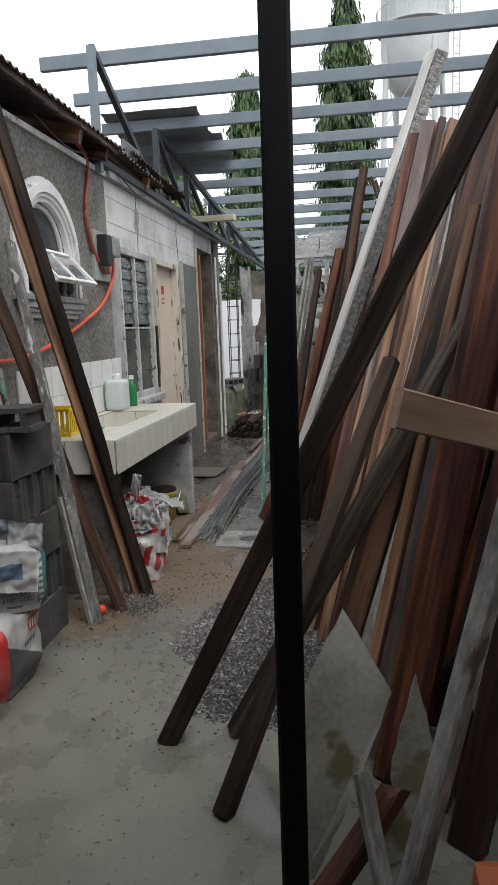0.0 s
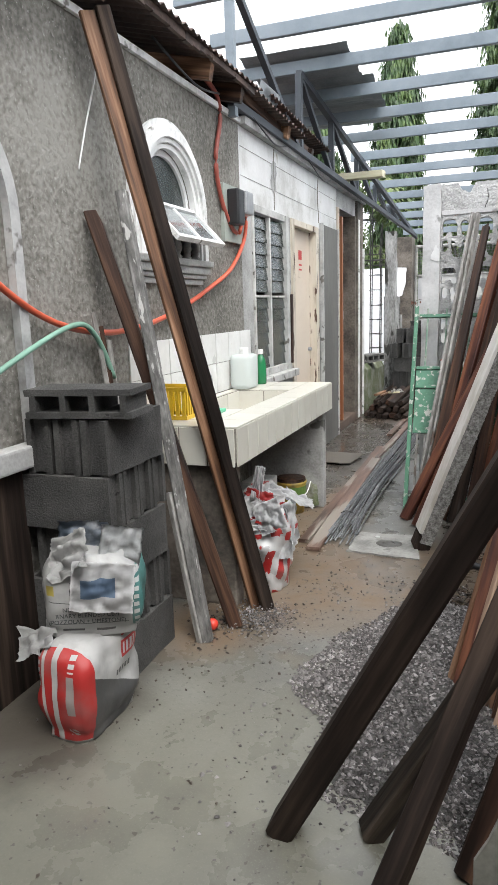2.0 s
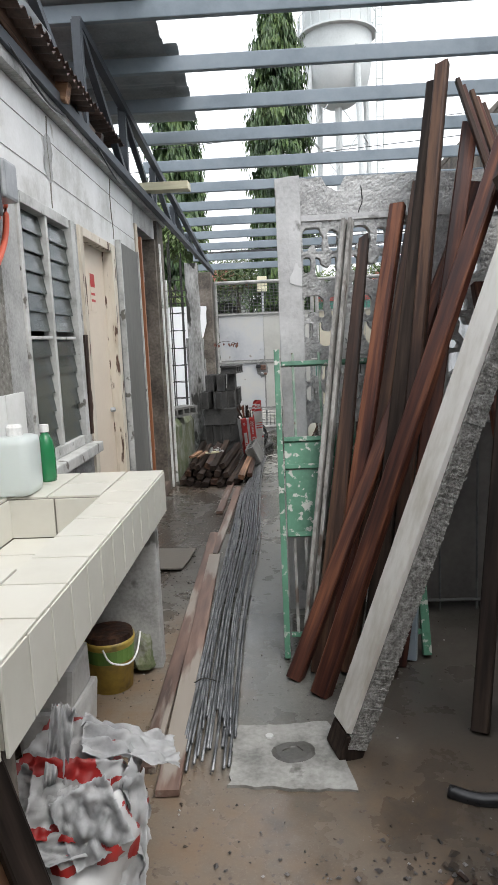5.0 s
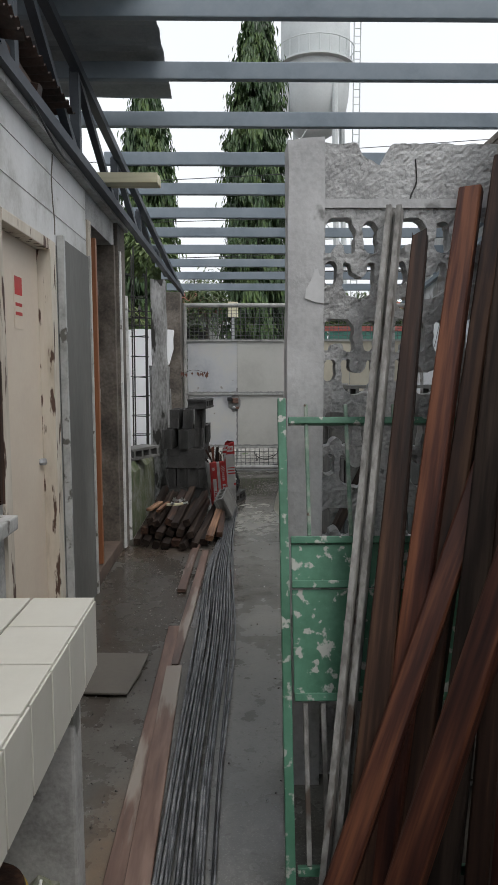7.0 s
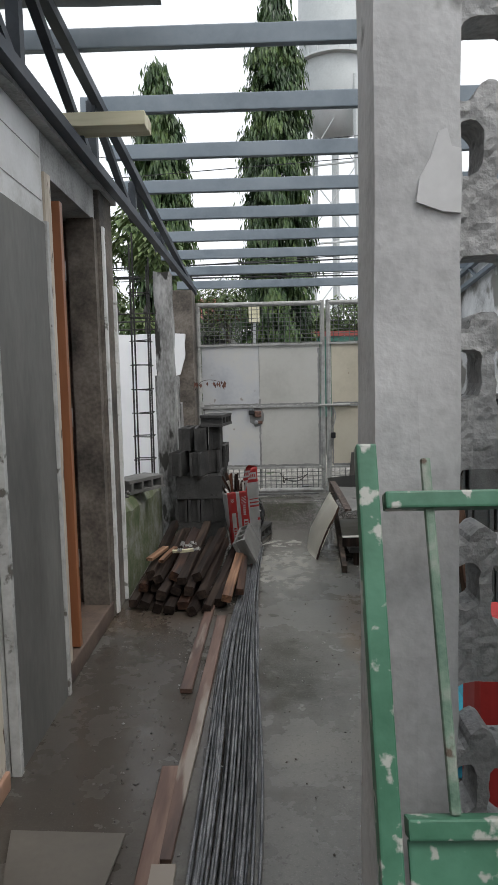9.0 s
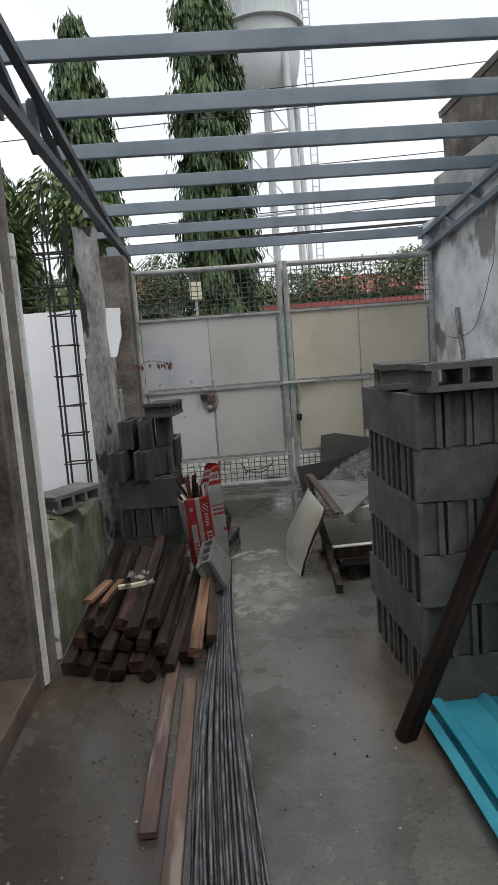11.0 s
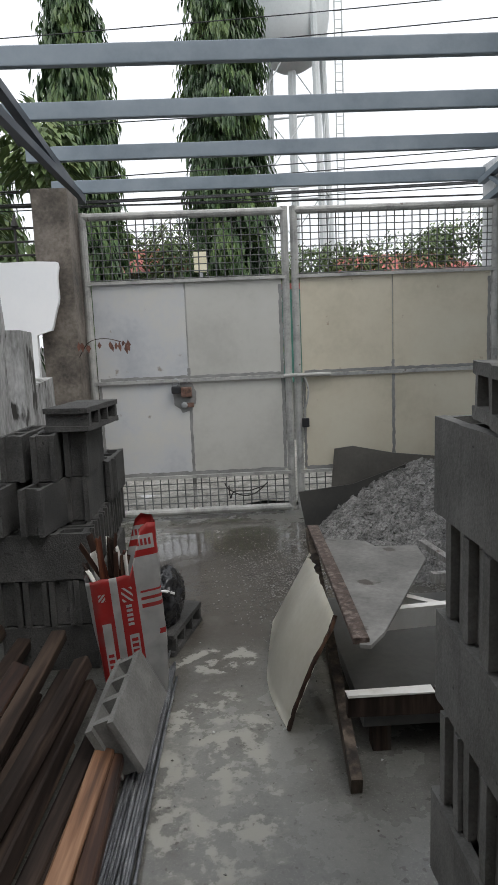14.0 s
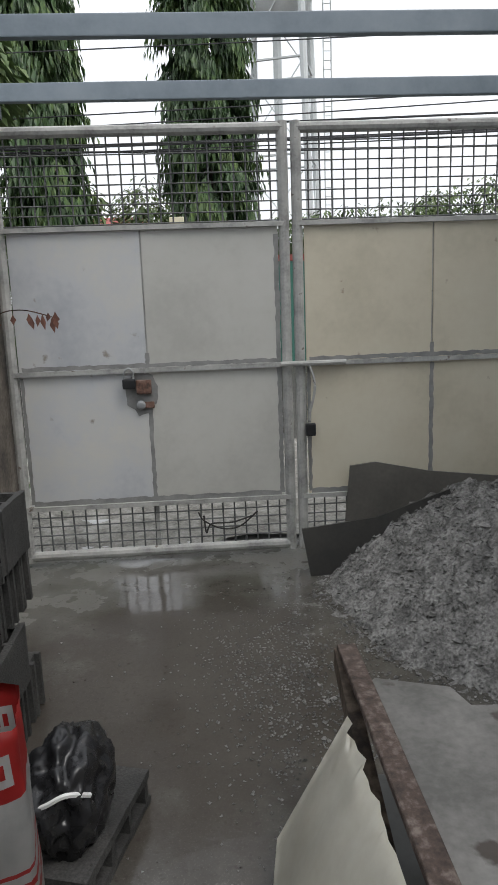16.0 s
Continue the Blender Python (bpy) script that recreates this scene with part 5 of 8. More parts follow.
def at_corner(i, j, k):
    if (i, j, k) not in corner:
        corner[(i, j, k)] = bm.verts.new((xs[i], ys[j], H * k))
    return corner[(i, j, k)]


for i, j in full:
    bm.faces.new([at_corner(*q) for q in ((i, j, 1), (i + 1, j, 1), (i + 1, j + 1, 1), (i, j + 1, 1))])
    bm.faces.new([at_corner(*q) for q in ((i, j + 1, 0), (i + 1, j + 1, 0), (i + 1, j, 0), (i, j, 0))])
    for di, dj, (a, b_) in ((-1, 0, ((i, j + 1), (i, j))), (1, 0, ((i + 1, j), (i + 1, j + 1))), (0, -1, ((i, j), (i + 1, j))), (0, 1, ((i + 1, j + 1), (i, j + 1)))):
        if (i + di, j + dj) not in full:
            bm.faces.new([at_corner(*q) for q in ((*a, 0), (*b_, 0), (*b_, 1), (*a, 1))])
for v in bm.verts:
    v.co += Vector((random.uniform(-1, 1), random.uniform(-1, 1), random.uniform(-1, 1))) * 0.0018
bmesh.ops.bevel(bm, geom=[e for e in bm.edges if len(e.link_faces) == 2 and e.calc_face_angle(0) > 0.5], offset=0.003, segments=1, affect="EDGES")
BLK = solid("hollow_block", bm, BLOCK, "dark grey hollow concrete block in a stack", "concrete block", at=(0, 0, 0))
# darker block material for all stacks but the east and stray blocks
DARKBLOCK = mk("dark_concrete_block", [(0.030, 0.030, 0.029), (0.05, 0.049, 0.047), (0.085, 0.083, 0.079)], 5.0, (0.7, 0.9), 0.7, 160, vary=0.5, speck=(0.02, 0.02, 0.019), speck_at=0.66, speck_scale=42)
dark_block_mesh = BLK.data.copy()
dark_block_mesh.materials.clear()
dark_block_mesh.materials.append(DARKBLOCK)
first_block = [True]


def block(x, y, z, rz=0.0, rx=0.0, ry=0.0, group="stacked hollow blocks", label=""):
    m = Matrix.Translation((x, y, z)) @ Euler((radians(rx), radians(ry), radians(rz))).to_matrix().to_4x4()
    if first_block[0]:
        first_block[0] = False
        BLK.matrix_basis = m
        return tagged(BLK, label, group=group)
    ob = tagged(copy_thing(BLK, m), label, group=group)
    if "east" not in group and "stray" not in group:
        ob.data = dark_block_mesh
    return ob


def jig(a):
    return random.uniform(-a, a)


# east stack, six courses
G = "block stack beside the east wall"
for c in range(6):
    z = 0.2 * c + 0.001
    if c % 2 == 0:
        for col in range(2):
            for i in range(7):
                block(0.61 + 0.41 * col + jig(0.008), 8.09 + 0.108 * i + jig(0.006), z, jig(1.2), group=G)
    else:
        for col in range(7):
            for i in range(2):
                block(0.455 + 0.112 * col + jig(0.004), 8.235 + 0.40 * i + jig(0.006), z, 90 + jig(0.8), group=G)
block(0.63, 8.18, 1.256, 2, 90, 0, G, "dark grey hollow block lying flat on a stack")
block(0.40, 8.50, 1.256, 80, 90, 0, G, "dark grey hollow block lying flat on a stack")
block(1.05, 8.20, 1.256, -3, 90, 0, G, "dark grey hollow block lying flat on a stack")
# west stack by the wall, five courses
G = "block stack beside the house wall"
for c in range(5):
    z = 0.2 * c + 0.001
    if c % 2 == 0:
        for col in range(3):
            block(-0.835 - 0.112 * col + jig(0.004), 2.66 + jig(0.01) + (0.03 if c == 0 else 0), z, 90 + jig(1), group=G)
    else:
        for i in range(4):
            block(-0.985 + jig(0.008), 2.50 + 0.112 * i + jig(0.004), z, jig(1), group=G)
block(-0.915, 2.655, 1.052, 8, 90, 0, G, "dark grey hollow block lying flat on a stack")
# pile by the far west wall
G = "block pile beside the gate"
for c in range(3):
    z = 0.2 * c + 0.001
    if c % 2 == 0:
        for j in range(9):
            block(-0.785 + jig(0.008), 10.30 + 0.112 * j + jig(0.004), z, jig(1), group=G)
    else:
        for i in range(4):
            for j in range(2):
                block(-0.94 + 0.108 * i, 10.44 + 0.42 * j + jig(0.01), z, 90 + jig(1), group=G)
for x, y, rz in ((-0.985, 10.42, 82), (-0.80, 10.40, 78), (-0.70, 10.62, 90), (-0.90, 10.70, 86), (-0.80, 10.90, 4), (-0.66, 11.0, 88)):
    block(x + 0.035, y, 0.601, rz, group=G)
for x, y, rz in ((-0.93, 10.55, 86), (-0.81, 10.52, 92), (-0.69, 10.62, 90)):
    block(x + 0.035, y, 0.801, rz, group=G)
block(-0.74, 10.60, 1.052, 80, 90, 0, G, "dark grey hollow block lying flat on a stack")
ax_ = Vector((0.10, 0.99, 0.10)).normalized()
az_ = Vector((-0.42, 0.0, 0.9))
az_ = (az_ - az_.dot(ax_) * ax_).normalized()
ay_ = az_.cross(ax_)
lean = block(0, 0, 0, group="stray hollow blocks", label="single grey hollow block tilted on the bars beside a sack")
lean.matrix_basis = Matrix.Translation((-0.325, 9.62, 0.07)) @ Matrix((ax_, ay_, az_)).transposed().to_4x4()
block(-0.405, 10.55, 0.052, 74, 90, 0, "block pile beside the gate", "grey hollow block lying under a black bag")
block(-1.25, 9.55, 0.66, 60, 90, 0, "stray hollow blocks", "grey hollow block lying on the broken low wall")

# ---------------------------------------------------------------- timber leaning on the house wall
# added dark sheet over an unidentified dark area low on the wall
bm = boxes(((-1.16, 1.55, 0.0), (-1.13, 2.455, 0.86)), jitter=0.006)
solid("dark_board", bm, W_DARK, "dark sheet added low against the house wall", "board")
LG = "timbers leaning on the house wall"
stick("leaning_board", (-0.556, 3.26, 0.0), (-1.09, 3.03, 2.50), 0.022, 0.062, W_LIGHT, "long light brown board leaning on the eave", "board", LG, turn=30)
stick("leaning_beam", (-0.492, 3.255, 0.0), (-1.05, 3.065, 2.52), 0.036, 0.058, W_DARK, "long dark timber leaning on the eave", "beam", LG, turn=30)
CRUST = mk("cement_spattered_post", [(0.07, 0.068, 0.066), (0.15, 0.147, 0.14), (0.26, 0.255, 0.245)], 16, (0.6, 0.85), 0.6, 70, stretch=(1, 1, 0.35), vary=0.5, speck=(0.50, 0.50, 0.48), speck_at=0.60, speck_scale=42)
stick("leaning_plank", (-0.643, 2.895, 0.0), (-1.005, 3.06, 1.835), 0.052, 0.042, CRUST, "cement-spattered grey timber leaning on the wall", "plank", LG, turn=35)
stick("leaning_beam", (-0.575, 3.06, 0.0), (-1.13, 3.03, 1.74), 0.055, 0.06, W_BROWN, "dark red-brown square timber with a broken top leaning on the wall", "beam", LG, turn=20, rough_end=0.035)
stick("pole", (-0.66, 2.88, 0.0), (-0.80, 2.93, 0.62), 0.028, 0.028, W_GREY, "short grey pole leaning beside the blocks", "pole", LG)
for k in range(3):
    stick("thin_stick", (-0.98 - 0.03 * k, 3.06 + 0.02 * k, 0.02), (-1.12, 2.96 + 0.05 * k, 1.36 - 0.06 * k), 0.02, 0.02, W_GREY if k != 1 else W_BROWN, "thin weathered stick leaning on the wall", "stick", LG)
bm = bmesh.new()
bmesh.ops.create_icosphere(bm, subdivisions=2, radius=0.026)
bm.transform(Matrix.Translation((-0.655, 2.985, 0.03)))
solid("red_float", bm, plain("red_plastic", (0.62, 0.05, 0.03), 0.35), "small red plastic float on the floor", "float", smooth=True)

# ---------------------------------------------------------------- sacks


def sack_bm(w, d, h, sag=0.0, seed=0.0, fold=0.012, sq=4.0):
    """A filled sack standing on the floor, creased; w along x, d along y."""
    bm = bmesh.new()
    rows2 = []
    N, M = 36, 18
    for j in range(M + 1):
        v = j / M
        prof = (1 - abs(2 * v - 1) ** 5) ** 0.3 if 0 < v < 1 else 0.55
        prof = max(prof, 0.90 if v < 0.12 else 0.62)
        prof *= 1 + 0.06 * math.sin(math.pi * v) - sag * v
        row = []
        for i in range(N):
            a = 2 * math.pi * i / N
            c, s = math.cos(a), math.sin(a)
            k = (abs(c) ** sq + abs(s) ** sq) ** (-1 / sq)
            x, y, z = c * k * w / 2 * prof, s * k * d / 2 * prof, v * h
            f = fold * nz(x * 9 + seed, y * 9, z * 9) + fold * 0.7 * nz(x * 22 + seed, y * 22, z * 14)
            row.append(bm.verts.new((x + c * f, y + s * f, z + (0.5 * f if 0 < j < M else (f if j == M else 0)))))
        rows2.append(row)
    for p, q in zip(rows2, rows2[1:]):
        for i in range(N):
            bm.faces.new((p[i], p[(i + 1) % N], q[(i + 1) % N], q[i]))
    bm.faces.new(rows2[0][::-1])
    bm.faces.new(rows2[-1])
    return bm


def finer(bm, cuts=1):
    bmesh.ops.subdivide_edges(bm, edges=list(bm.edges), cuts=cuts, use_grid_fill=True)


def bars_on(name, parent, m, rects, material, label=""):
    """Flat printed bars on a face, in the face's own axes x right, z up."""
    bm = bmesh.new()
    for x0, z0, x1, z1 in rects:
        box(bm, (x0, -0.0012, z0), (x1, 0.0012, z1))
    bm.transform(m)
    return part(name, bm, material, parent, label)


def words(name, parent, text, m, size, material):
    """Letters with a little thickness on a sack, in the face's own axes."""
    cu = bpy.data.curves.new(name, "FONT")
    cu.body, cu.size, cu.extrude, cu.align_x, cu.align_y = text, size, 0.0006, "CENTER", "CENTER"
    ob = new(name, cu)
    bpy.context.view_layer.update()
    me = bpy.data.meshes.new_from_object(ob.evaluated_get(bpy.context.evaluated_depsgraph_get()))
    bpy.data.objects.remove(ob)
    me.materials.append(material)
    me.transform(chain(parent).inverted() @ m @ pose(0, 0, 0, 90, 0, 0))
    ob = new(name, me)
    ob.parent = parent
    return ob




def print_mat(name, base_col, layers, rough=0.5):
    """Sack paper with printed areas; each layer is (colour, tests), a test (axis, low, high) or (axis, period, duty, wobble)."""
    m = bpy.data.materials.new(name)
    m.use_nodes = True
    n, l = m.node_tree.nodes, m.node_tree.links
    b = n["Principled BSDF"]
    b.inputs["Roughness"].default_value = rough
    co = n.new("ShaderNodeTexCoord").outputs["Object"]
    tx = n.new("ShaderNodeTexNoise")
    tx.inputs["Scale"].default_value, tx.inputs["Detail"].default_value = 14, 5
    l.new(co, tx.inputs["Vector"])
    r = n.new("ShaderNodeValToRGB")
    r.color_ramp.elements[0].position, r.color_ramp.elements[0].color = 0.35, (*[c * 0.72 for c in base_col], 1)
    r.color_ramp.elements[1].position, r.color_ramp.elements[1].color = 0.6, (*base_col, 1)
    l.new(tx.outputs[0], r.inputs[0])
    col = r.outputs[0]

    def m2(op, a, c):
        x = n.new("ShaderNodeMath")
        x.operation = op
        for k_, v_ in enumerate((a, c)):
            if isinstance(v_, (int, float)):
                x.inputs[k_].default_value = v_
            else:
                l.new(v_, x.inputs[k_])
        return x.outputs[0]
    for colour, tests in layers:
        f = None
        for te in tests:
            d = n.new("ShaderNodeVectorMath")
            d.operation = "DOT_PRODUCT"
            l.new(co, d.inputs[0])
            d.inputs[1].default_value = te[0]
            v = d.outputs["Value"]
            if len(te) == 4:
                v = m2("ADD", v, m2("MULTIPLY", tx.outputs[0], te[3]))
                g2 = m2("LESS_THAN", m2("FRACT", m2("DIVIDE", v, te[1]), 0.0), te[2])
            else:
                g2 = m2("MULTIPLY", m2("GREATER_THAN", v, te[1]), m2("LESS_THAN", v, te[2]))
            f = g2 if f is None else m2("MULTIPLY", f, g2)
        x = n.new("ShaderNodeMix")
        x.data_type = "RGBA"
        l.new(f, x.inputs[0])
        l.new(col, x.inputs[6])
        x.inputs[7].default_value = (*colour, 1)
        col = x.outputs[2]
    dirt = n.new("ShaderNodeMix")
    dirt.data_type = "RGBA"
    k2 = n.new("ShaderNodeMapRange")
    k2.inputs["From Min"].default_value, k2.inputs["From Max"].default_value, k2.inputs["To Max"].default_value = 0.5, 0.75, 0.5
    t4 = n.new("ShaderNodeTexNoise")
    t4.inputs["Scale"].default_value, t4.inputs["Detail"].default_value = 7, 6
    l.new(co, t4.inputs["Vector"])
    l.new(t4.outputs[0], k2.inputs[0])
    l.new(k2.outputs[0], dirt.inputs[0])
    l.new(col, dirt.inputs[6])
    dirt.inputs[7].default_value = (0.16, 0.15, 0.14, 1)
    l.new(dirt.outputs[2], b.inputs["Base Color"])
    bp = n.new("ShaderNodeBump")
    bp.inputs["Strength"].default_value, bp.inputs["Distance"].default_value = 0.5, 0.01
    l.new(t4.outputs[0], bp.inputs["Height"])
    l.new(bp.outputs[0], b.inputs["Normal"])
    return m


RD, WH, DKI, BL, GN = (0.38, 0.024, 0.022), (0.46, 0.46, 0.45), (0.06, 0.06, 0.06), (0.13, 0.19, 0.28), (0.06, 0.17, 0.16)
X_, Y_, Z_ = (1, 0, 0), (0, 1, 0), (0, 0, 1)
# two sacks in front of the west block stack
M1 = pose(-0.80, 2.29, 0.001, 0, 0, 0)
s1 = thing("cement_sack", (-0.80, 2.29, 0), "full white cement sack with a red printed side on the floor", "cement sack", "cement sacks by the blocks")
s1.matrix_basis = M1
bm = sack_bm(0.195, 0.32, 0.318, -0.02, 1.0, 0.017, 6.5)
finer(bm)
bm.transform(M1)
PLATE = (0.30, 0.26, 0.25)
P1 = print_mat("red_banded_sack", WH, [
    (RD, [(Y_, -1, -0.118), (Z_, 0.008, 0.312)]), (WH, [(X_, -0.068, -0.056), (Y_, -1, -0.11)]), (WH, [(X_, -0.030, -0.008), (Y_, -1, -0.11), (Z_, 0.0, 0.33)]),
    (PLATE, [(X_, 0.025, 0.052), (Z_, 0.11, 0.24), (Y_, -1, -0.11)]), (WH, [(X_, 0.028, 0.049), (Z_, 0.25, 0.32), (Y_, -1, -0.11), (Z_, 0.022, 0.6, 0.0)]), (WH, [(X_, 0.02, 0.05), (Z_, 0.03, 0.06), (Y_, -1, -0.11), ((0.7, 0, 0.7), 0.016, 0.5, 0.0)]),
    (WH, [(X_, -0.092, -0.075), (Z_, 0.19, 0.33), (Y_, -1, -0.11), (Z_, 0.024, 0.6, 0.0)]),
    (DKI, [((0, 0.55, 1), -1, 0.155), (X_, 0.05, 1), (Y_, -0.118, 1), ((0, -0.8, 1), -0.07, 1)]), (RD, [(Y_, 0.035, 0.135), (Z_, 0.215, 0.275), (X_, 0.05, 1)]),
    (WH, [(Y_, 0.045, 0.125), (Z_, 0.225, 0.265), (X_, 0.05, 1), (Y_, 0.021, 0.6, 0.0)]),
    (RD, [(Y_, 0.045, 0.13), (Z_, 0.29, 0.35), (X_, 0.05, 1), (Z_, 0.018, 0.35, 0.0)]), (DKI, [(Y_, 0.0, 0.10), (Z_, 0.165, 0.185), (X_, 0.05, 1), (Y_, 0.02, 0.6, 0.0)])])
part("sack_body", bm, P1, s1, smooth=True)
M2 = pose(-0.80, 2.355, 0.312, 2, 1, 26)
s2 = thing("cement_sack", (-0.80, 2.355, 0.312), "opened grey-white cement sack folded over a full sack", "cement sack", "cement sacks by the blocks")
s2.matrix_basis = M2
bm = sack_bm(0.315, 0.20, 0.27, 0.03, 5.0, 0.018, 6.0)
finer(bm)
bm.transform(M2)
GREYW = (0.40, 0.40, 0.39)
P2 = print_mat("grey_printed_sack", GREYW, [
    (DKI, [(X_, -0.14, 0.115), (Z_, 0.128, 0.1305), (Y_, -1, 0)]), (DKI, [(X_, -0.14, 0.115), (Z_, 0.050, 0.0525), (Y_, -1, 0)]),
    (DKI, [(X_, -0.10, -0.03), (Z_, 0.022, 0.030), (Y_, -1, 0)]), (DKI, [(X_, 0.01, 0.07), (Z_, 0.022, 0.030), (Y_, -1, 0)]),
    (GN, [(X_, 0.128, 0.30), (Z_, 0.03, 0.23)]), (WH, [(X_, 0.135, 0.152), (Z_, 0.03, 0.23), ((0, 0, 1), 0.026, 0.55, 0.0)]),
    (DKI, [(X_, -0.07, -0.04), (Z_, 0.155, 0.195), (Y_, -1, 0), ((0.9, 0, 0.4), 0.016, 0.5, 0.0)]),
    ((0.45, 0.36, 0.08), [(X_, -0.145, -0.12), (Z_, 0.15, 0.185), (Y_, -1, 0)])])
part("sack_body", bm, P2, s2, smooth=True)
for k_, (tx_, zz, sz) in enumerate((("NDED CEMENT T", 0.108, 0.020), ("RNARY BLENDED CEM", 0.087, 0.020), ("(POZZOLAN + LIMESTONE)", 0.066, 0.020))):
    words("lettering", s2, tx_, M2 @ pose(-0.015, -0.112, zz), sz, INK)
BLUEGREY = mk("blue_grey_sack_paper", [(0.10, 0.13, 0.17), (0.20, 0.23, 0.27), (0.42, 0.43, 0.44)], 7, (0.45, 0.65), 0.25, 50)
P3 = print_mat("torn_sack_paper", (0.62, 0.62, 0.62), [(BL, [(X_, -0.03, 0.08), (Z_, 0.155, 0.215)])])


def crumpled(w, d, nx_, ny_, amp, seed, m):
    """A creased sheet of sack paper with sharp folds and a torn edge."""
    bm = bmesh.new()
    g_ = []
    for i in range(nx_ + 1):
        row = []
        for j in range(ny_ + 1):
            u, v = i / nx_ - 0.5, j / ny_ - 0.5
            tear = 1 + 0.06 * nz(i * 0.9 + seed, j * 0.9)
            z = amp * (abs(nz(u * 3 + seed, v * 3)) * 2 + 0.8 * abs(nz(u * 5.5 + seed, v * 5.5, 2)) + 0.12 * nz(u * 15, v * 15 + seed))
            row.append(bm.verts.new((w * u * tear, d * v * tear, z)))
        g_.append(row)
    for i in range(nx_):
        for j in range(ny_):
            bm.faces.new((g_[i][j], g_[i + 1][j], g_[i + 1][j + 1], g_[i][j + 1]))
    bmesh.ops.solidify(bm, geom=list(bm.faces), thickness=0.0015)
    bm.transform(m)
    return bm


part("torn_flap", crumpled(0.20, 0.16, 22, 18, 0.018, 2.0, M2 @ pose(0.04, -0.115, 0.185, 78, 6, 0)), P3, s2, "torn white flap with blue print", smooth=True)
part("torn_flap", crumpled(0.15, 0.14, 18, 16, 0.03, 6.0, M2 @ pose(-0.06, -0.06, 0.27, 50, -30, -20)), BAGWHITE, s2, smooth=True)
part("torn_flap", crumpled(0.14, 0.15, 18, 16, 0.024, 9.0, M2 @ pose(0.09, -0.01, 0.27, 70, 12, 10)), BAGGREY, s2, smooth=True)
part("torn_flap", crumpled(0.18, 0.13, 18, 16, 0.026, 12.0, M2 @ pose(-0.03, 0.05, 0.29, 80, 0, -10)), BLUEGREY, s2, smooth=True)
part("torn_flap", crumpled(0.14, 0.11, 16, 14, 0.03, 15.0, pose(-0.925, 2.20, 0.295, 30, -20, 10)), BAGWHITE, s1, smooth=True)
# crumpled red and white sack by the counter
s3 = thing("crumpled_sack", (-0.62, 3.55, 0), "crumpled red and white paper sack stuffed full beside the counter", "sack")
PX = print_mat("red_striped_paper", (0.52, 0.52, 0.52), [(RD, [((0.75, 0.65, -0.25), 0.074, 0.50, 0.03), (Z_, -1, 0.30)]), (RD, [((0.3, 0.9, 0.6), 0.13, 0.42, 0.11), (Z_, 0.30, 1)]), ((0.56, 0.56, 0.56), [((-0.2, 0.5, 0.8), 0.15, 0.35, 0.12)])], 0.4)
SILVER = mk("pale_sack_lining", [(0.33, 0.335, 0.34), (0.52, 0.525, 0.53), (0.66, 0.665, 0.67)], 6, (0.28, 0.5), 0.3, 40)
bm = sack_bm(0.19, 0.29, 0.40, -0.04, 8.0, 0.03)
for v in bm.verts:
    f_ = 0.8 * (abs(nz(v.co.x * 17, v.co.y * 17, v.co.z * 11)) - 0.2)
    v.co.x, v.co.y = v.co.x * (1 + f_ * 0.16), v.co.y * (1 + f_ * 0.16)
finer(bm)
bm.transform(pose(-0.605, 3.57, 0.001, 0, 5, 8))
part("sack_body", bm, PX, s3, smooth=True)
for k, (w, d, m, mt) in enumerate(((0.19, 0.16, pose(-0.585, 3.47, 0.41, 62, 14, 16), PX), (0.20, 0.18, pose(-0.64, 3.58, 0.42, 30, -25, 60), PX), (0.24, 0.11, pose(-0.50, 3.64, 0.42, 14, 24, 20), SILVER),
                                   (0.05, 0.22, pose(-0.62, 3.49, 0.50, 80, 12, 20), SILVER), (0.13, 0.27, pose(-0.500, 3.49, 0.30, 82, 8, 40), SILVER), (0.16, 0.08, pose(-0.60, 3.43, 0.335, 40, 0, 20), SILVER),
                                   (0.22, 0.24, pose(-0.488, 3.60, 0.31, 84, 0, 96), SILVER), (0.13, 0.15, pose(-0.54, 3.44, 0.38, 70, -20, 20), SILVER), (0.14, 0.12, pose(-0.66, 3.47, 0.40, 60, 25, -10), PX))):
    part("crumpled_flap", crumpled(w, d, 30, 26, 0.020, 3.0 * k + 1, m), mt, s3, smooth=True)
# sack of wood scraps by the gate


def open_bag(w, d, h, tall, seed):
    """A paper bag standing open: flat sides, creased corners, a torn rim that is higher on one side."""
    bm = bmesh.new()
    N, M = 48, 26
    rings = []
    for j in range(M + 1):
        v = j / M
        row = []
        for i in range(N):
            a = 2 * math.pi * i / N
            c, s = math.cos(a), math.sin(a)
            k = (abs(c) ** 12 + abs(s) ** 12) ** (-1 / 12)
            rim = h + tall * min(1, max(0, (c * k - 0.15) * 2.2)) + 0.012 * nz(i * 0.8, seed)
            z = rim * v
            g = 0.82 + 0.20 * v - 0.10 * max(0, 0.15 - v) / 0.15
            x, y = c * k * w / 2 * g, s * k * d / 2 * g
            f = 0.007 * nz(x * 14 + seed, y * 14, z * 9) + 0.005 * abs(nz(x * 30, y * 30 + seed, z * 22))
            row.append(bm.verts.new((x + c * f, y + s * f, z)))
        rings.append(row)
    for p, q in zip(rings, rings[1:]):
        for i in range(N):
            bm.faces.new((p[i], p[(i + 1) % N], q[(i + 1) % N], q[i]))
    bm.faces.new(rings[0][::-1])
    bmesh.ops.solidify(bm, geom=list(bm.faces), thickness=0.004)
    return bm


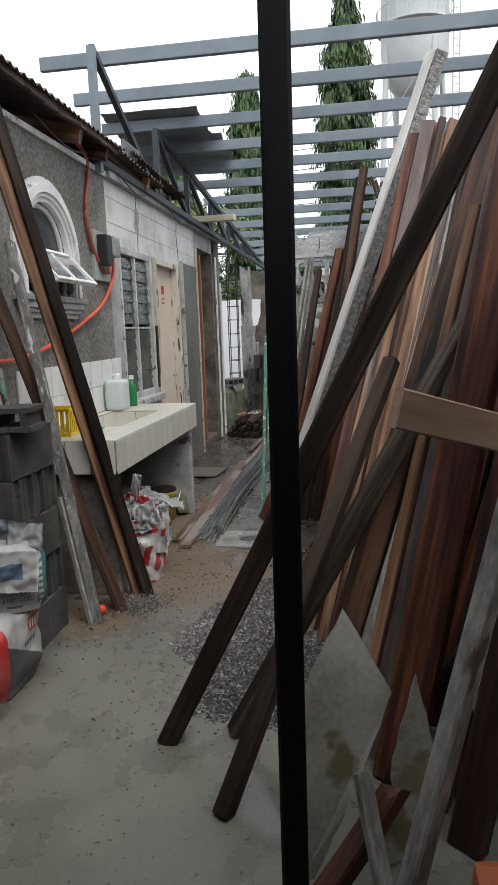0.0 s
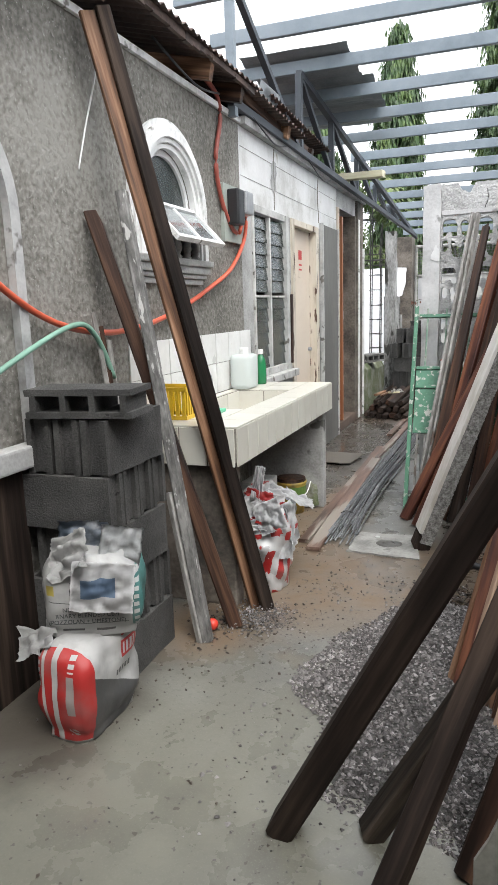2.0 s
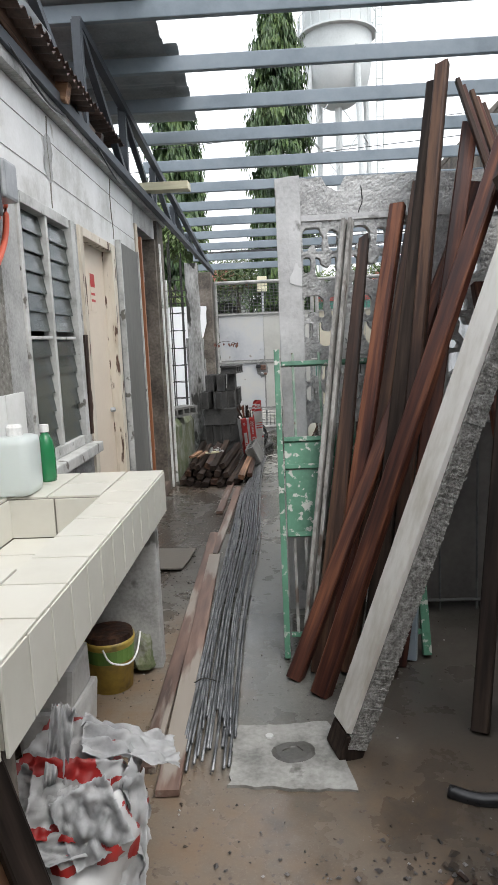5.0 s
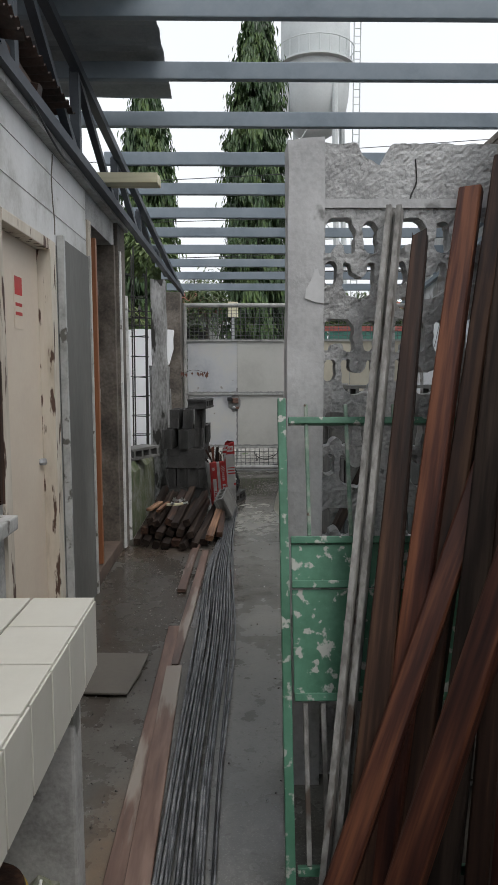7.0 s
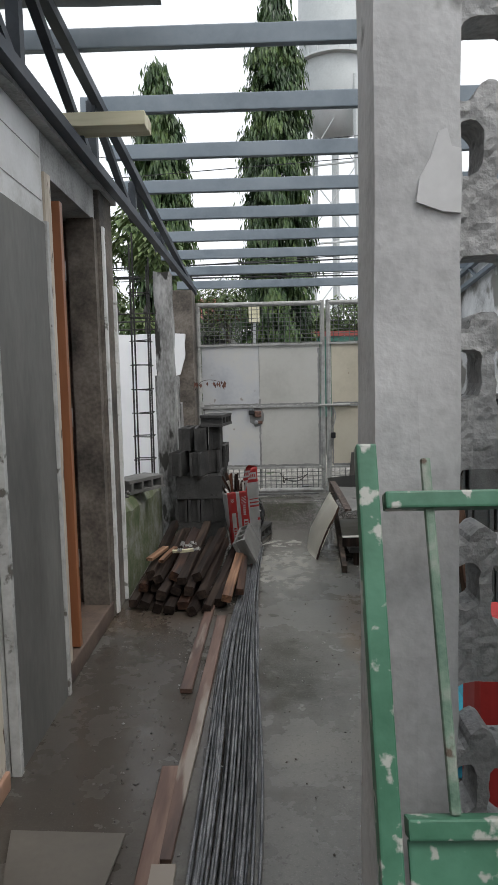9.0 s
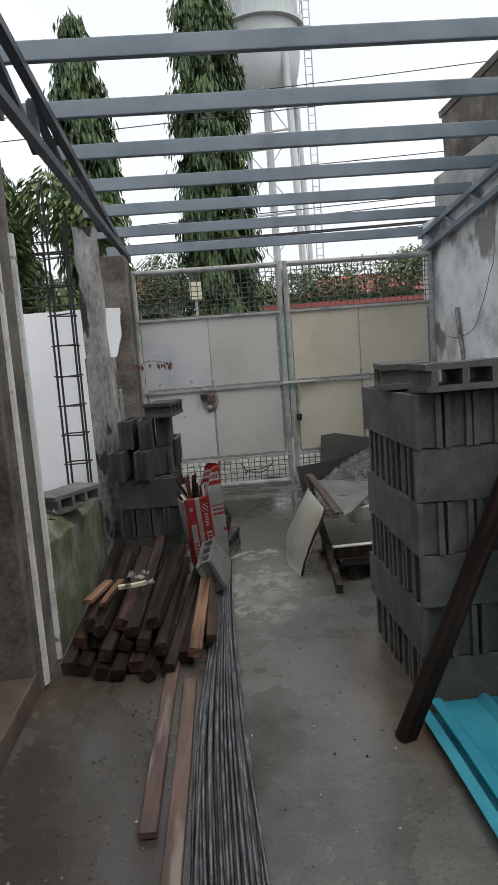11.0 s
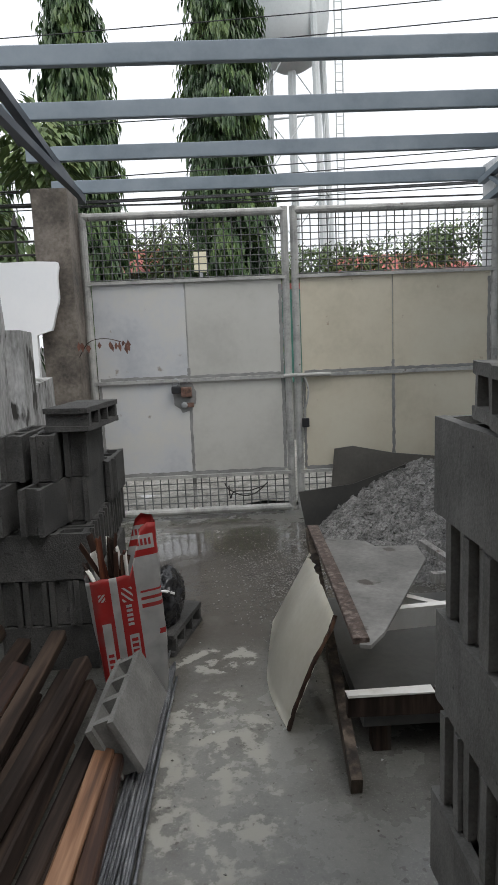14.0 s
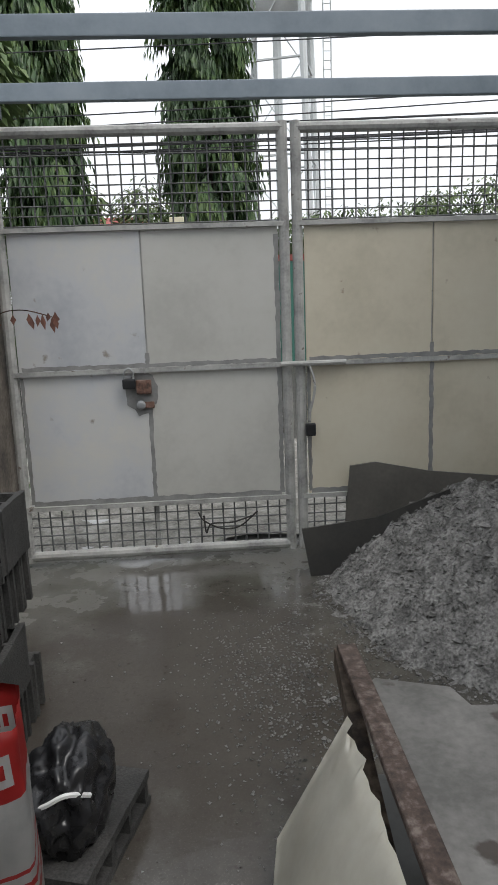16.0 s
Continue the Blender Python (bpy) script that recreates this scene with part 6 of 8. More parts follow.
SM = pose(-0.385, 10.0, 0.012, -3, -4, 14)
s4 = thing("scrap_sack", (-0.385, 10.0, 0), "open red and white cement sack filled with wood scraps", "sack")
s4.matrix_basis = SM
bm = open_bag(0.28, 0.17, 0.50, 0.18, 4.0)
bm.transform(SM)
P4 = print_mat("red_banded_scrap_sack", WH, [
    (RD, [(X_, -0.127, -0.058), (Y_, -1, 0.02), (Z_, 0.06, 1)]), (RD, [(X_, -0.030, 0.036), (Y_, -1, 0.02), (Z_, 0.03, 1)]), (RD, [(Z_, 0.56, 1.0)]),
    (RD, [(X_, 0.05, 1), (Z_, 0.36, 0.375)]), (RD, [(X_, 0.05, 1), (Z_, 0.39, 0.402)]), (RD, [(X_, 0.05, 1), (Z_, 0.42, 0.428)]), (RD, [(X_, 0.10, 1), (Z_, 0.25, 0.27), (Y_, 0.02, 0.6, 0.0)]),
    (WH, [(X_, -0.105, -0.072), (Z_, 0.10, 0.33), (Y_, -1, 0)]), (WH, [(X_, -0.012, 0.024), (Z_, 0.12, 0.27), (Y_, -1, 0)]),
    (RD, [(X_, -0.006, 0.018), (Z_, 0.135, 0.255), (Y_, -1, 0), ((0, 0, 1), 0.022, 0.6, 0.0)]), (RD, [(X_, -0.099, -0.078), (Z_, 0.11, 0.21), (Y_, -1, 0), ((0, 0, 1), 0.022, 0.6, 0.0)]),
    (WH, [(X_, -0.02, 0.02), (Z_, 0.40, 0.455), (Y_, -1, 0), ((0.7, 0, 0.7), 0.018, 0.4, 0.0)]), (WH, [(X_, -0.01, 0.012), (Z_, 0.30, 0.39), (Y_, -1, 0), ((0, 0, 1), 0.018, 0.6, 0.0)]),
    (WH, [(X_, -0.105, -0.08), (Z_, 0.415, 0.445), (Y_, -1, 0), ((0.7, 0, -0.7), 0.012, 0.6, 0.0)]),
    (WH, [(X_, 0.05, 0.125), (Z_, 0.585, 0.64)]), (RD, [(X_, 0.058, 0.118), (Z_, 0.60, 0.625), (X_, 0.015, 0.6, 0.0)])])
part("sack_body", bm, P4, s4, smooth=True)
for k in range(22):
    p0 = SM @ Vector((jig(0.07) - 0.03, jig(0.05), 0.25))
    p1 = SM @ Vector((jig(0.09) - 0.05, jig(0.05), 0.52 + random.uniform(0, 0.13)))
    ob = stick("wood_scrap", p0, p1, random.uniform(0.012, 0.03), 0.008, random.choice([W_BROWN, W_BROWN, W_RED, W_DARK, W_WHITE]), "splintered scrap of wood in the sack", "wood scrap", "wood scraps in the sack", turn=jig(90), rough_end=0.015)
# black bag
bb = thing("garbage_bag", (-0.335, 10.50, 0.1), "shiny black plastic garbage bag tied with white tape", "garbage bag")
bm = bmesh.new()
bmesh.ops.create_icosphere(bm, subdivisions=5, radius=0.155)
for v in bm.verts:
    v.co *= 1 + 0.16 * nz(*(v.co * 12)) - 0.22 * abs(nz(*(v.co * 19))) - 0.10 * abs(nz(*(v.co * 40)))
    v.co.z = max(-0.105, v.co.z)
bm.transform(Matrix.Translation((-0.335, 10.50, 0.205)) @ Matrix.Diagonal((0.74, 1.1, 1.05, 1)))
part("bag", bm, BLACKBAG, bb, smooth=True)
bm = bmesh.new()
tube(bm, [(-0.415, 10.385, 0.24), (-0.365, 10.355, 0.265), (-0.315, 10.36, 0.285), (-0.265, 10.39, 0.26)], 0.006, 5)
part("tape", bm, WHITETRIM, bb)

# ---------------------------------------------------------------- bars, planks and plates on the floor
RG = "reinforcing bars on the floor"
for i in range(32):
    a = (-0.505 + 0.0058 * i + jig(0.012))
    fan = (i - 16) / 16 + jig(0.14)
    y0 = 4.24 + jig(0.14) + (0.12 if i % 3 else 0)
    pts = [(a + 0.02, y0, 0.010 + 0.012 * (i % 2)), (-0.40 + 0.085 * fan + jig(0.01), 5.4, 0.012 + 0.014 * (i % 3)), (-0.375 + 0.10 * fan + jig(0.012), 6.7, 0.012 + 0.012 * (i % 3)),
           (-0.375 + 0.09 * fan + jig(0.01), 8.0, 0.010 + 0.012 * (i % 3)), (-0.335 + 0.05 * fan, 9.2, 0.010 + 0.012 * (i % 2)), (-0.29 + 0.04 * fan, 10.2 + jig(0.15), 0.010 + 0.01 * (i % 2))]
    bm = bmesh.new()
    tube(bm, pts, 0.0055, 6)
    solid("steel_bar", bm, REBAR, "long ribbed steel reinforcing bar lying on the floor", "rebar", RG, smooth=True)
bm = bmesh.new()
tube(bm, [(-0.50, 4.70, 0.012), (-0.44, 4.69, 0.045), (-0.36, 4.70, 0.012)], 0.003, 5)
solid("tie_wire", bm, BLACKBAR, "black tie wire round the bundle of bars", "tie wire")
PG = "planks beside the steel bars"
PINKWOOD = mk("wet_pinkish_plank", [(0.055, 0.033, 0.026), (0.13, 0.078, 0.06), (0.22, 0.145, 0.115)], 5, (0.3, 0.6), 0.15, 40, stretch=(1, 1, 0.12), vary=0.3, speck=(0.27, 0.235, 0.20), speck_at=0.55, speck_scale=9)
stick("floor_plank", (-0.49, 4.03, 0.012), (-0.55, 6.4, 0.012), 0.075, 0.022, PINKWOOD, "wet brown plank lying flat on the floor", "plank", PG)
stick("floor_plank", (-0.575, 4.15, 0.012), (-0.60, 6.9, 0.012), 0.06, 0.022, PINKWOOD, "wet pinkish plank lying flat on the floor", "plank", PG)
stick("floor_plank", (-0.555, 6.42, 0.012), (-0.50, 8.45, 0.012), 0.055, 0.02, PINKWOOD, "wet brown plank lying flat on the floor", "plank", PG)
stick("floor_plank", (-0.605, 7.5, 0.012), (-0.57, 8.9, 0.012), 0.055, 0.02, PINKWOOD, "wet pinkish plank lying flat on the floor", "plank", PG)
bm = bmesh.new()
bm.faces.new([bm.verts.new((x, y, 0.015)) for x, y in ((-0.685, 6.53), (-0.70, 6.30), (-0.725, 6.115), (-0.93, 6.13), (-1.0, 6.36), (-1.05, 6.55))])
thicken(bm, 0.008)
solid("floor_board", bm, mk("damp_board", [(0.09, 0.08, 0.068), (0.13, 0.118, 0.10)], 4, (0.5, 0.7), 0.1, 50), "flat grey-brown board lying on the floor", "board")
# manhole slab
mh = thing("manhole_cover", (-0.1, 4.25, 0), "pale concrete access slab set flush in the wet floor", "manhole cover")
bm = bmesh.new()
rim = []
for p, q in (((-0.305, 4.07), (0.09, 4.04)), ((0.09, 4.04), (0.03, 4.42)), ((0.03, 4.42), (-0.306, 4.40)), ((-0.306, 4.40), (-0.305, 4.07))):
    for k in range(14):
        f_ = k / 14
        rim.append(bm.verts.new((p[0] + (q[0] - p[0]) * f_ + jig(0.007), p[1] + (q[1] - p[1]) * f_ + jig(0.007), 0.011)))
bm.faces.new(rim)
thicken(bm, 0.02)
SLABMAT = mk("damp_patched_cement", [(0.13, 0.128, 0.118), (0.25, 0.245, 0.228), (0.36, 0.355, 0.335)], 6, (0.35, 0.75), 0.4, 60, vary=0.35, world_space=True, speck=(0.11, 0.105, 0.095), speck_at=0.62, speck_scale=7)
part("slab", bm, SLABMAT, mh)
bm = bmesh.new()
lathe(bm, (-0.10, 4.24, 0.011), [(0.075, 0), (0.06, 0.004), (0.03, 0.005), (0.026, 0.001)], 18, 0.8)
for v in bm.verts:
    v.co.x += 0.012 * nz(v.co.x * 40, v.co.y * 40)
    v.co.y += 0.012 * nz(v.co.x * 40, v.co.y * 40, 4)
part("hole", bm, mk("wet_dark_ring", [(0.05, 0.048, 0.044), (0.11, 0.105, 0.095)], 9, (0.3, 0.6), 0.3, 60), mh, "dark wet ring round a lifting hole")
bm = bmesh.new()
lathe(bm, (-0.18, 4.33, 0.012), [(0.016, 0), (0.014, 0.004)], 9)
part("chip", bm, BAGWHITE, mh)

# ---------------------------------------------------------------- gravel and debris


def gravel_h(x, y):
    e = math.hypot((x - 0.36) / 0.50, (y - 2.79) / 0.69) + 0.25 * nz(x * 3, y * 3, 5)
    return 0.10 * max(0.0, 1 - e) ** 0.8 + 0.012 * nz(x * 14, y * 14) - 0.008 if e < 1.05 else -0.03


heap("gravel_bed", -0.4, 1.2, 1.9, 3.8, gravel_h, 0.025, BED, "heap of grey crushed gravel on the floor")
pts, sizes = [], []
while len(pts) < 20000:
    x, y = random.uniform(-0.36, 0.95), random.uniform(1.9, 3.8)
    h = gravel_h(x, y)
    if h > -0.02 or random.random() < 0.012:
        pts.append((x, y, max(h, 0.0) + 0.002))
        sizes.append(random.choice((0.004, 0.005, 0.006, 0.0065, 0.0075, 0.009, 0.012)))
stones("gravel", pts, sizes, GRAVEL, "loose grey crushed stones of a gravel heap", "gravel")
pts, sizes = [], []
for _ in range(900):
    q = random.random()
    pts.append((random.gauss(-0.50, 0.085), random.gauss(3.14, 0.075), 0.002 + 0.03 * q * q))
    sizes.append(random.uniform(0.003, 0.009))
for _ in range(260):
    pts.append((random.gauss(0.42, 0.18), random.gauss(3.62, 0.09), 0.004))
    sizes.append(random.uniform(0.003, 0.016))
for _ in range(700):
    pts.append((random.uniform(-1.1, 0.6), random.gauss(3.4, 0.9), 0.002))
    sizes.append(random.uniform(0.002, 0.006))
for _ in range(500):
    pts.append((random.gauss(-0.72, 0.12), random.uniform(4.6, 8.4), 0.002))
    sizes.append(random.uniform(0.002, 0.008))
for _ in range(900):
    pts.append((random.uniform(-1.1, 1.6), random.uniform(1.0, 12.4), 0.002))
    sizes.append(random.uniform(0.002, 0.007))
stones("scattered_stones", pts, sizes, GRAVEL, "scattered pebbles and crumbs on the wet floor", "pebbles")
CRUMB = mk("dark_mud_crumb", [(0.03, 0.024, 0.02), (0.08, 0.06, 0.045)], 30, (0.7, 0.9), 0.4, 90)
pts, sizes = [], []
for _ in range(260):
    pts.append((random.uniform(-0.75, 0.3), random.gauss(2.9, 0.45), 0.003))
    sizes.append(random.uniform(0.003, 0.009))
for _ in range(420):
    pts.append((random.uniform(-1.0, 1.5), random.uniform(1.0, 12.3), 0.003))
    sizes.append(random.uniform(0.003, 0.008))
for _ in range(120):
    pts.append((random.gauss(-0.60, 0.10), random.gauss(3.05, 0.14), 0.004))
    sizes.append(random.uniform(0.003, 0.012))
for _ in range(420):
    pts.append((random.gauss(0.52, 0.13), random.gauss(3.63, 0.07), 0.006 + 0.02 * random.random()))
    sizes.append(random.uniform(0.004, 0.016))
stones("mud_crumbs", pts, sizes, CRUMB, "dark crumbs of mud scattered on the floor", "mud crumbs")
pts, sizes = [], []
for _ in range(150):
    pts.append((random.uniform(-1.0, 0.9), random.uniform(3.8, 10.5), 0.003))
    sizes.append(random.uniform(0.003, 0.009))
stones("pale_chips", pts, sizes, BAGWHITE, "pale chips of plaster scattered on the wet floor", "plaster chips")
for k in range(16):
    p = Vector((random.gauss(0.5, 0.16), random.gauss(3.66, 0.07), 0.012))
    d = Vector((random.uniform(-1, 1), random.uniform(-0.5, 0.5), 0.04)) * random.uniform(0.03, 0.11)
    stick("wood_splinter", p, p + d, 0.012, 0.006, random.choice([W_BROWN, W_DARK, W_LIGHT]), "small splinter of wood on the muddy floor", "splinter", "splinters on the floor")
stick("wood_splinter", (0.44, 3.62, 0.02), (0.56, 3.66, 0.02), 0.02, 0.01, W_YELLOW, "pale split stick on the debris", "splinter", "splinters on the floor")
bm = bmesh.new()
tube(bm, [(0.36, 4.02, 0.015), (0.45, 3.98, 0.012), (0.58, 3.98, 0.03), (0.75, 4.05, 0.06), (0.9, 4.1, 0.08)], 0.022, 8)
solid("black_hose_end", bm, BLACKBAG, "short black rubber hose lying on the mud", "hose", smooth=True)

# ---------------------------------------------------------------- timber stack on the east side
stick("black_post", (0.508, 0.985, 0.0), (0.508, 0.985, 2.9), 0.046, 0.046, W_BLACK, "upright black painted wooden prop", "post", turn=4)
EG = "timbers leaning on the east side"
PALEBOARD = mk("pale_pinkish_board", [(0.16, 0.10, 0.068), (0.32, 0.21, 0.145), (0.44, 0.31, 0.22)], 8, (0.5, 0.7), 0.3, 45, stretch=(1, 1, 0.12), vary=0.3, speck=(0.12, 0.07, 0.045), speck_at=0.66, speck_scale=16)
PINKOLD = mk("weathered_pinkish_plank", [(0.07, 0.05, 0.046), (0.13, 0.10, 0.092), (0.20, 0.16, 0.15)], 8, (0.6, 0.8), 0.3, 45, stretch=(1, 1, 0.1), vary=0.5, speck=(0.05, 0.04, 0.036), speck_at=0.62, speck_scale=16)
stick("leaning_beam", (-0.035, 2.0, 0.0), (1.15, 1.78, 2.35), 0.09, 0.07, W_DARK, "thick dark wet beam leaning across the heap", "beam", EG, turn=10)
stick("leaning_beam", (0.19, 2.06, 0.0), (1.30, 2.30, 1.95), 0.075, 0.055, W_OLD, "dark wet beam leaning on the timber heap", "beam", EG, turn=12)
stick("leaning_beam", (0.22, 1.65, 0.0), (0.75, 2.5, 1.25), 0.055, 0.05, W_DARK, "dark wet beam with splintered end", "beam", EG)
stick("leaning_beam", (0.46, 1.98, 0.0), (1.22, 2.72, 2.38), 0.10, 0.05, W_BROWN, "wide brown timber leaning on the heap", "beam", EG, turn=25)
stick("leaning_beam", (0.60, 1.98, 0.0), (1.02, 2.35, 1.75), 0.035, 0.07, W_LIGHT, "orange-brown plank leaning on the heap", "beam", EG, turn=20)
stick("leaning_beam", (0.66, 1.98, 0.0), (1.08, 2.30, 1.85), 0.075, 0.05, PINKOLD, "pinkish grey weathered plank leaning on the heap", "beam", EG, turn=25)
stick("leaning_beam", (0.72, 1.86, 0.0), (1.14, 2.2, 2.05), 0.13, 0.07, W_RED, "wide dark red plank leaning on the heap", "beam", EG, turn=20)
stick("leaning_beam", (0.84, 1.75, 0.0), (1.14, 2.0, 1.60), 0.06, 0.05, W_RED, "red-brown plank leaning on the heap", "beam", EG, turn=25)
stick("leaning_beam", (0.90, 1.6, 0.0), (1.32, 1.9, 2.0), 0.10, 0.05, W_BROWN, "brown plank leaning on the heap", "beam", EG, turn=15)
stick("leaning_pole", (0.70, 1.30, 0.0), (1.08, 1.62, 1.40), 0.05, 0.05, W_GREY, "grey crusted pole leaning on the heap", "pole", EG)
stick("leaning_pole", (0.70, 1.28, 0.0), (0.62, 1.46, 0.30), 0.04, 0.035, W_GREY, "short grey pole standing in the heap", "pole", EG)
stick("heap_timber", (0.52, 1.36, 0.02), (0.70, 1.52, 0.22), 0.06, 0.05, W_RED, "splintered red-brown timber end", "timber", EG, rough_end=0.03)
for i in range(19):
    f_ = i / 18
    m_ = (W_LIGHT, W_RED, PALEBOARD, W_LIGHT, PINKOLD, W_RED, W_LIGHT, W_GREY, W_BROWN)[i % 9]
    x0, y0 = 0.36 + 0.26 * f_ + jig(0.015), 2.75 - 0.35 * f_ + jig(0.06)
    stick("leaning_board", (x0, y0, 0.0), (0.93 + 0.32 * f_ + jig(0.03), 3.86 - 0.25 * f_ + jig(0.05), 2.2 + 0.25 * random.random()), random.uniform(0.03, 0.085), 0.024, m_,
          "long thin red-brown board leaning on the heap" if m_ in (W_RED, W_BROWN) else ("long pale board leaning on the heap" if m_ in (W_LIGHT, PALEBOARD) else "long grey crusted board leaning on the heap"),
          "board", EG, turn=random.uniform(0, 80))
# added dark timbers behind the heap, so its gaps read as shaded
for k in range(26):
    f_ = k / 25
    x0, y0 = 0.86 + 0.35 * f_ + jig(0.05), 2.85 - 1.2 * f_ + jig(0.06)
    stick("rear_timber", (x0, y0, 0.0), (x0 + 0.55 + jig(0.12), y0 + 0.55 + jig(0.1), 1.75 + jig(0.3)), random.uniform(0.06, 0.12), random.uniform(0.03, 0.06), (W_DARK, W_RED, W_BROWN, W_DARK)[k % 4],
          "dark timber added behind the heap to darken its gaps", "timber", EG, turn=random.uniform(0, 70))
bm = boxes(((0.91, 3.95, 0), (1.24, 4.14, 2.36)), bevel=0.02, jitter=0.006)
solid("concrete_pillar", bm, PALECON, "rough pale concrete pillar behind the leaning boards", "pillar")
stick("cross_board", (0.69, 1.19, 1.235), (1.30, 1.62, 1.02), 0.075, 0.025, PALEBOARD, "pale brown board nailed across the timbers", "board", EG, turn=90)


for q in (0.12, 0.20, 0.82):
    bm = bmesh.new()
    p = Vector((0.69, 1.19, 1.235)).lerp(Vector((1.30, 1.62, 1.02)), q)
    bmesh.ops.create_icosphere(bm, subdivisions=1, radius=0.006, matrix=Matrix.Translation(p + Vector((-0.009, -0.012, 0.008))))
    solid("nail_head", bm, BLACKBAR, "dark nail head in the cross board", "nail", "nails in the cross board")


def offcut(corners, thick, label):
    """A broken flat piece of board between the corners given."""
    bm = bmesh.new()
    pts = []
    for a_, b2 in zip(corners, corners[1:] + corners[:1]):
        for q in range(6):
            p = Vector(a_).lerp(Vector(b2), q / 6)
            pts.append(p + Vector((jig(0.003), 0, jig(0.003))) * (1 if q else 0))
    bm.faces.new([bm.verts.new(p) for p in pts])
    thicken(bm, thick)
    return solid("plywood_offcut", bm, PLY, label, "plywood", "plywood offcuts in the heap")


offcut([(0.44, 1.46, 0.0), (0.455, 1.58, 0.42), (0.575, 1.66, 0.64), (0.70, 1.62, 0.43), (0.60, 1.52, 0.20), (0.50, 1.46, 0.0)], 0.012, "grey cement-stained plywood offcut leaning on the heap")
offcut([(0.66, 1.52, 0.0), (0.70, 1.60, 0.25), (0.765, 1.66, 0.46), (0.81, 1.63, 0.26), (0.76, 1.54, 0.02)], 0.012, "torn grey plywood offcut in the heap")
for k in range(9):
    x, y = 0.82 + 0.1 * (k % 3), 1.75 + 0.3 * (k // 3)
    stick("heap_timber", (x + jig(0.1), y + jig(0.1), 0.03), (x + 0.5 + jig(0.2), y + 0.3 + jig(0.2), 1.2 + jig(0.5)), 0.07, 0.05, random.choice([W_DARK, W_BROWN, W_DARK, W_RED]),
          "dark old timber in the heap", "timber", EG, turn=jig(60))
for k in range(6):
    bm = crumpled(0.16, 0.14, 6, 6, 0.02, k * 2.0, pose(0.86 + 0.07 * k, 2.0 + jig(0.3), 0.28 + 0.06 * k, 40 + jig(30), jig(40), jig(90)))
    solid("cement_chunk", bm, PLY if k % 2 else BAGWHITE, "pale broken flake of board in the timber heap", "broken board", "broken flakes in the heap")
bm = boxes(((0.86, 1.08, 0.0), (1.12, 1.34, 0.20)), bevel=0.03)
solid("orange_tub", bm, plain("faded_orange_plastic", (0.45, 0.12, 0.04), 0.5), "faded orange plastic tub under the timbers", "tub")
bc = thing("blue_crate", (0.86, 4.30, 0), "blue plastic crate with latticed sides under the timbers", "crate")
BLUEP = plain("faded_blue_plastic", (0.03, 0.12, 0.26), 0.45)
for x in (0.70, 1.02):
    for k in range(7):
        part("slat", boxes(((x - 0.006, 4.155 + 0.045 * k, 0.0), (x + 0.006, 4.170 + 0.045 * k, 0.28))), BLUEP, bc)
for y in (4.15, 4.45):
    for k in range(7):
        part("slat", boxes(((0.71 + 0.045 * k, y - 0.006, 0.0), (0.725 + 0.045 * k, y + 0.006, 0.28))), BLUEP, bc)
for z in (0.0, 0.13, 0.27):
    part("rim", boxes(((0.692, 4.140, z), (1.028, 4.143, z + 0.03)), ((0.692, 4.457, z), (1.028, 4.460, z + 0.03)), ((0.690, 4.143, z), (0.693, 4.457, z + 0.03)), ((1.027, 4.143, z), (1.030, 4.457, z + 0.03))), BLUEP, bc)
um = thing("red_parasol", (1.24, 0.46, 0), "dark red cloth parasol edge over the yard", "parasol")
bm = bmesh.new()
ring = [bm.verts.new((1.24 + 0.60 * math.cos(2 * math.pi * i / 8 + 0.2), 0.46 + 0.60 * math.sin(2 * math.pi * i / 8 + 0.2), 1.89)) for i in range(8)]
rin = [bm.verts.new((1.24 + 0.60 * math.cos(2 * math.pi * i / 8 + 0.2), 0.46 + 0.60 * math.sin(2 * math.pi * i / 8 + 0.2), 1.83)) for i in range(8)]
top = bm.verts.new((1.24, 0.46, 2.14))
for i in range(8):
    bm.faces.new((ring[i], ring[(i + 1) % 8], top))
    bm.faces.new((ring[i], rin[i], rin[(i + 1) % 8], ring[(i + 1) % 8]))
part("canopy", bm, plain("dark_red_cloth", (0.16, 0.015, 0.022), 0.8), um)
bm = bmesh.new()
bar(bm, (1.24, 0.46, 0), (1.24, 0.46, 2.12), 0.015, 8)
part("pole", bm, GREYMETAL, um)

# ---------------------------------------------------------------- timber by the pierced wall
FG = "timbers leaning on the pierced wall"
MORTAR = mk("pebbly_mortar", [(0.12, 0.118, 0.11), (0.26, 0.255, 0.24), (0.42, 0.415, 0.40)], 40, (0.8, 0.95), 1.0, 120, vary=0.6)
wp = thing("white_board", (0.07, 4.25, 0), "long white painted board with a mortar-crusted edge, leaning", "board", FG)
dz_ = (Vector((1.09, 4.26, 2.9)) - Vector((0.07, 4.25, 0.0))).normalized()
da_ = (Vector((-0.95, -0.30, 0.0)) - Vector((-0.95, -0.30, 0.0)).dot(dz_) * dz_).normalized()
db_ = dz_.cross(da_)
m = Matrix.Translation((0.07, 4.25, 0.0)) @ Matrix((da_, db_, dz_)).transposed().to_4x4()
length = 3.08
bm = boxes(((0.030, -0.062, 0.10), (0.048, 0.052, length)), bevel=0.003, jitter=0.002)
bm.transform(m)
part("face", bm, W_WHITE, wp)
bm = bmesh.new()
n_ = 300
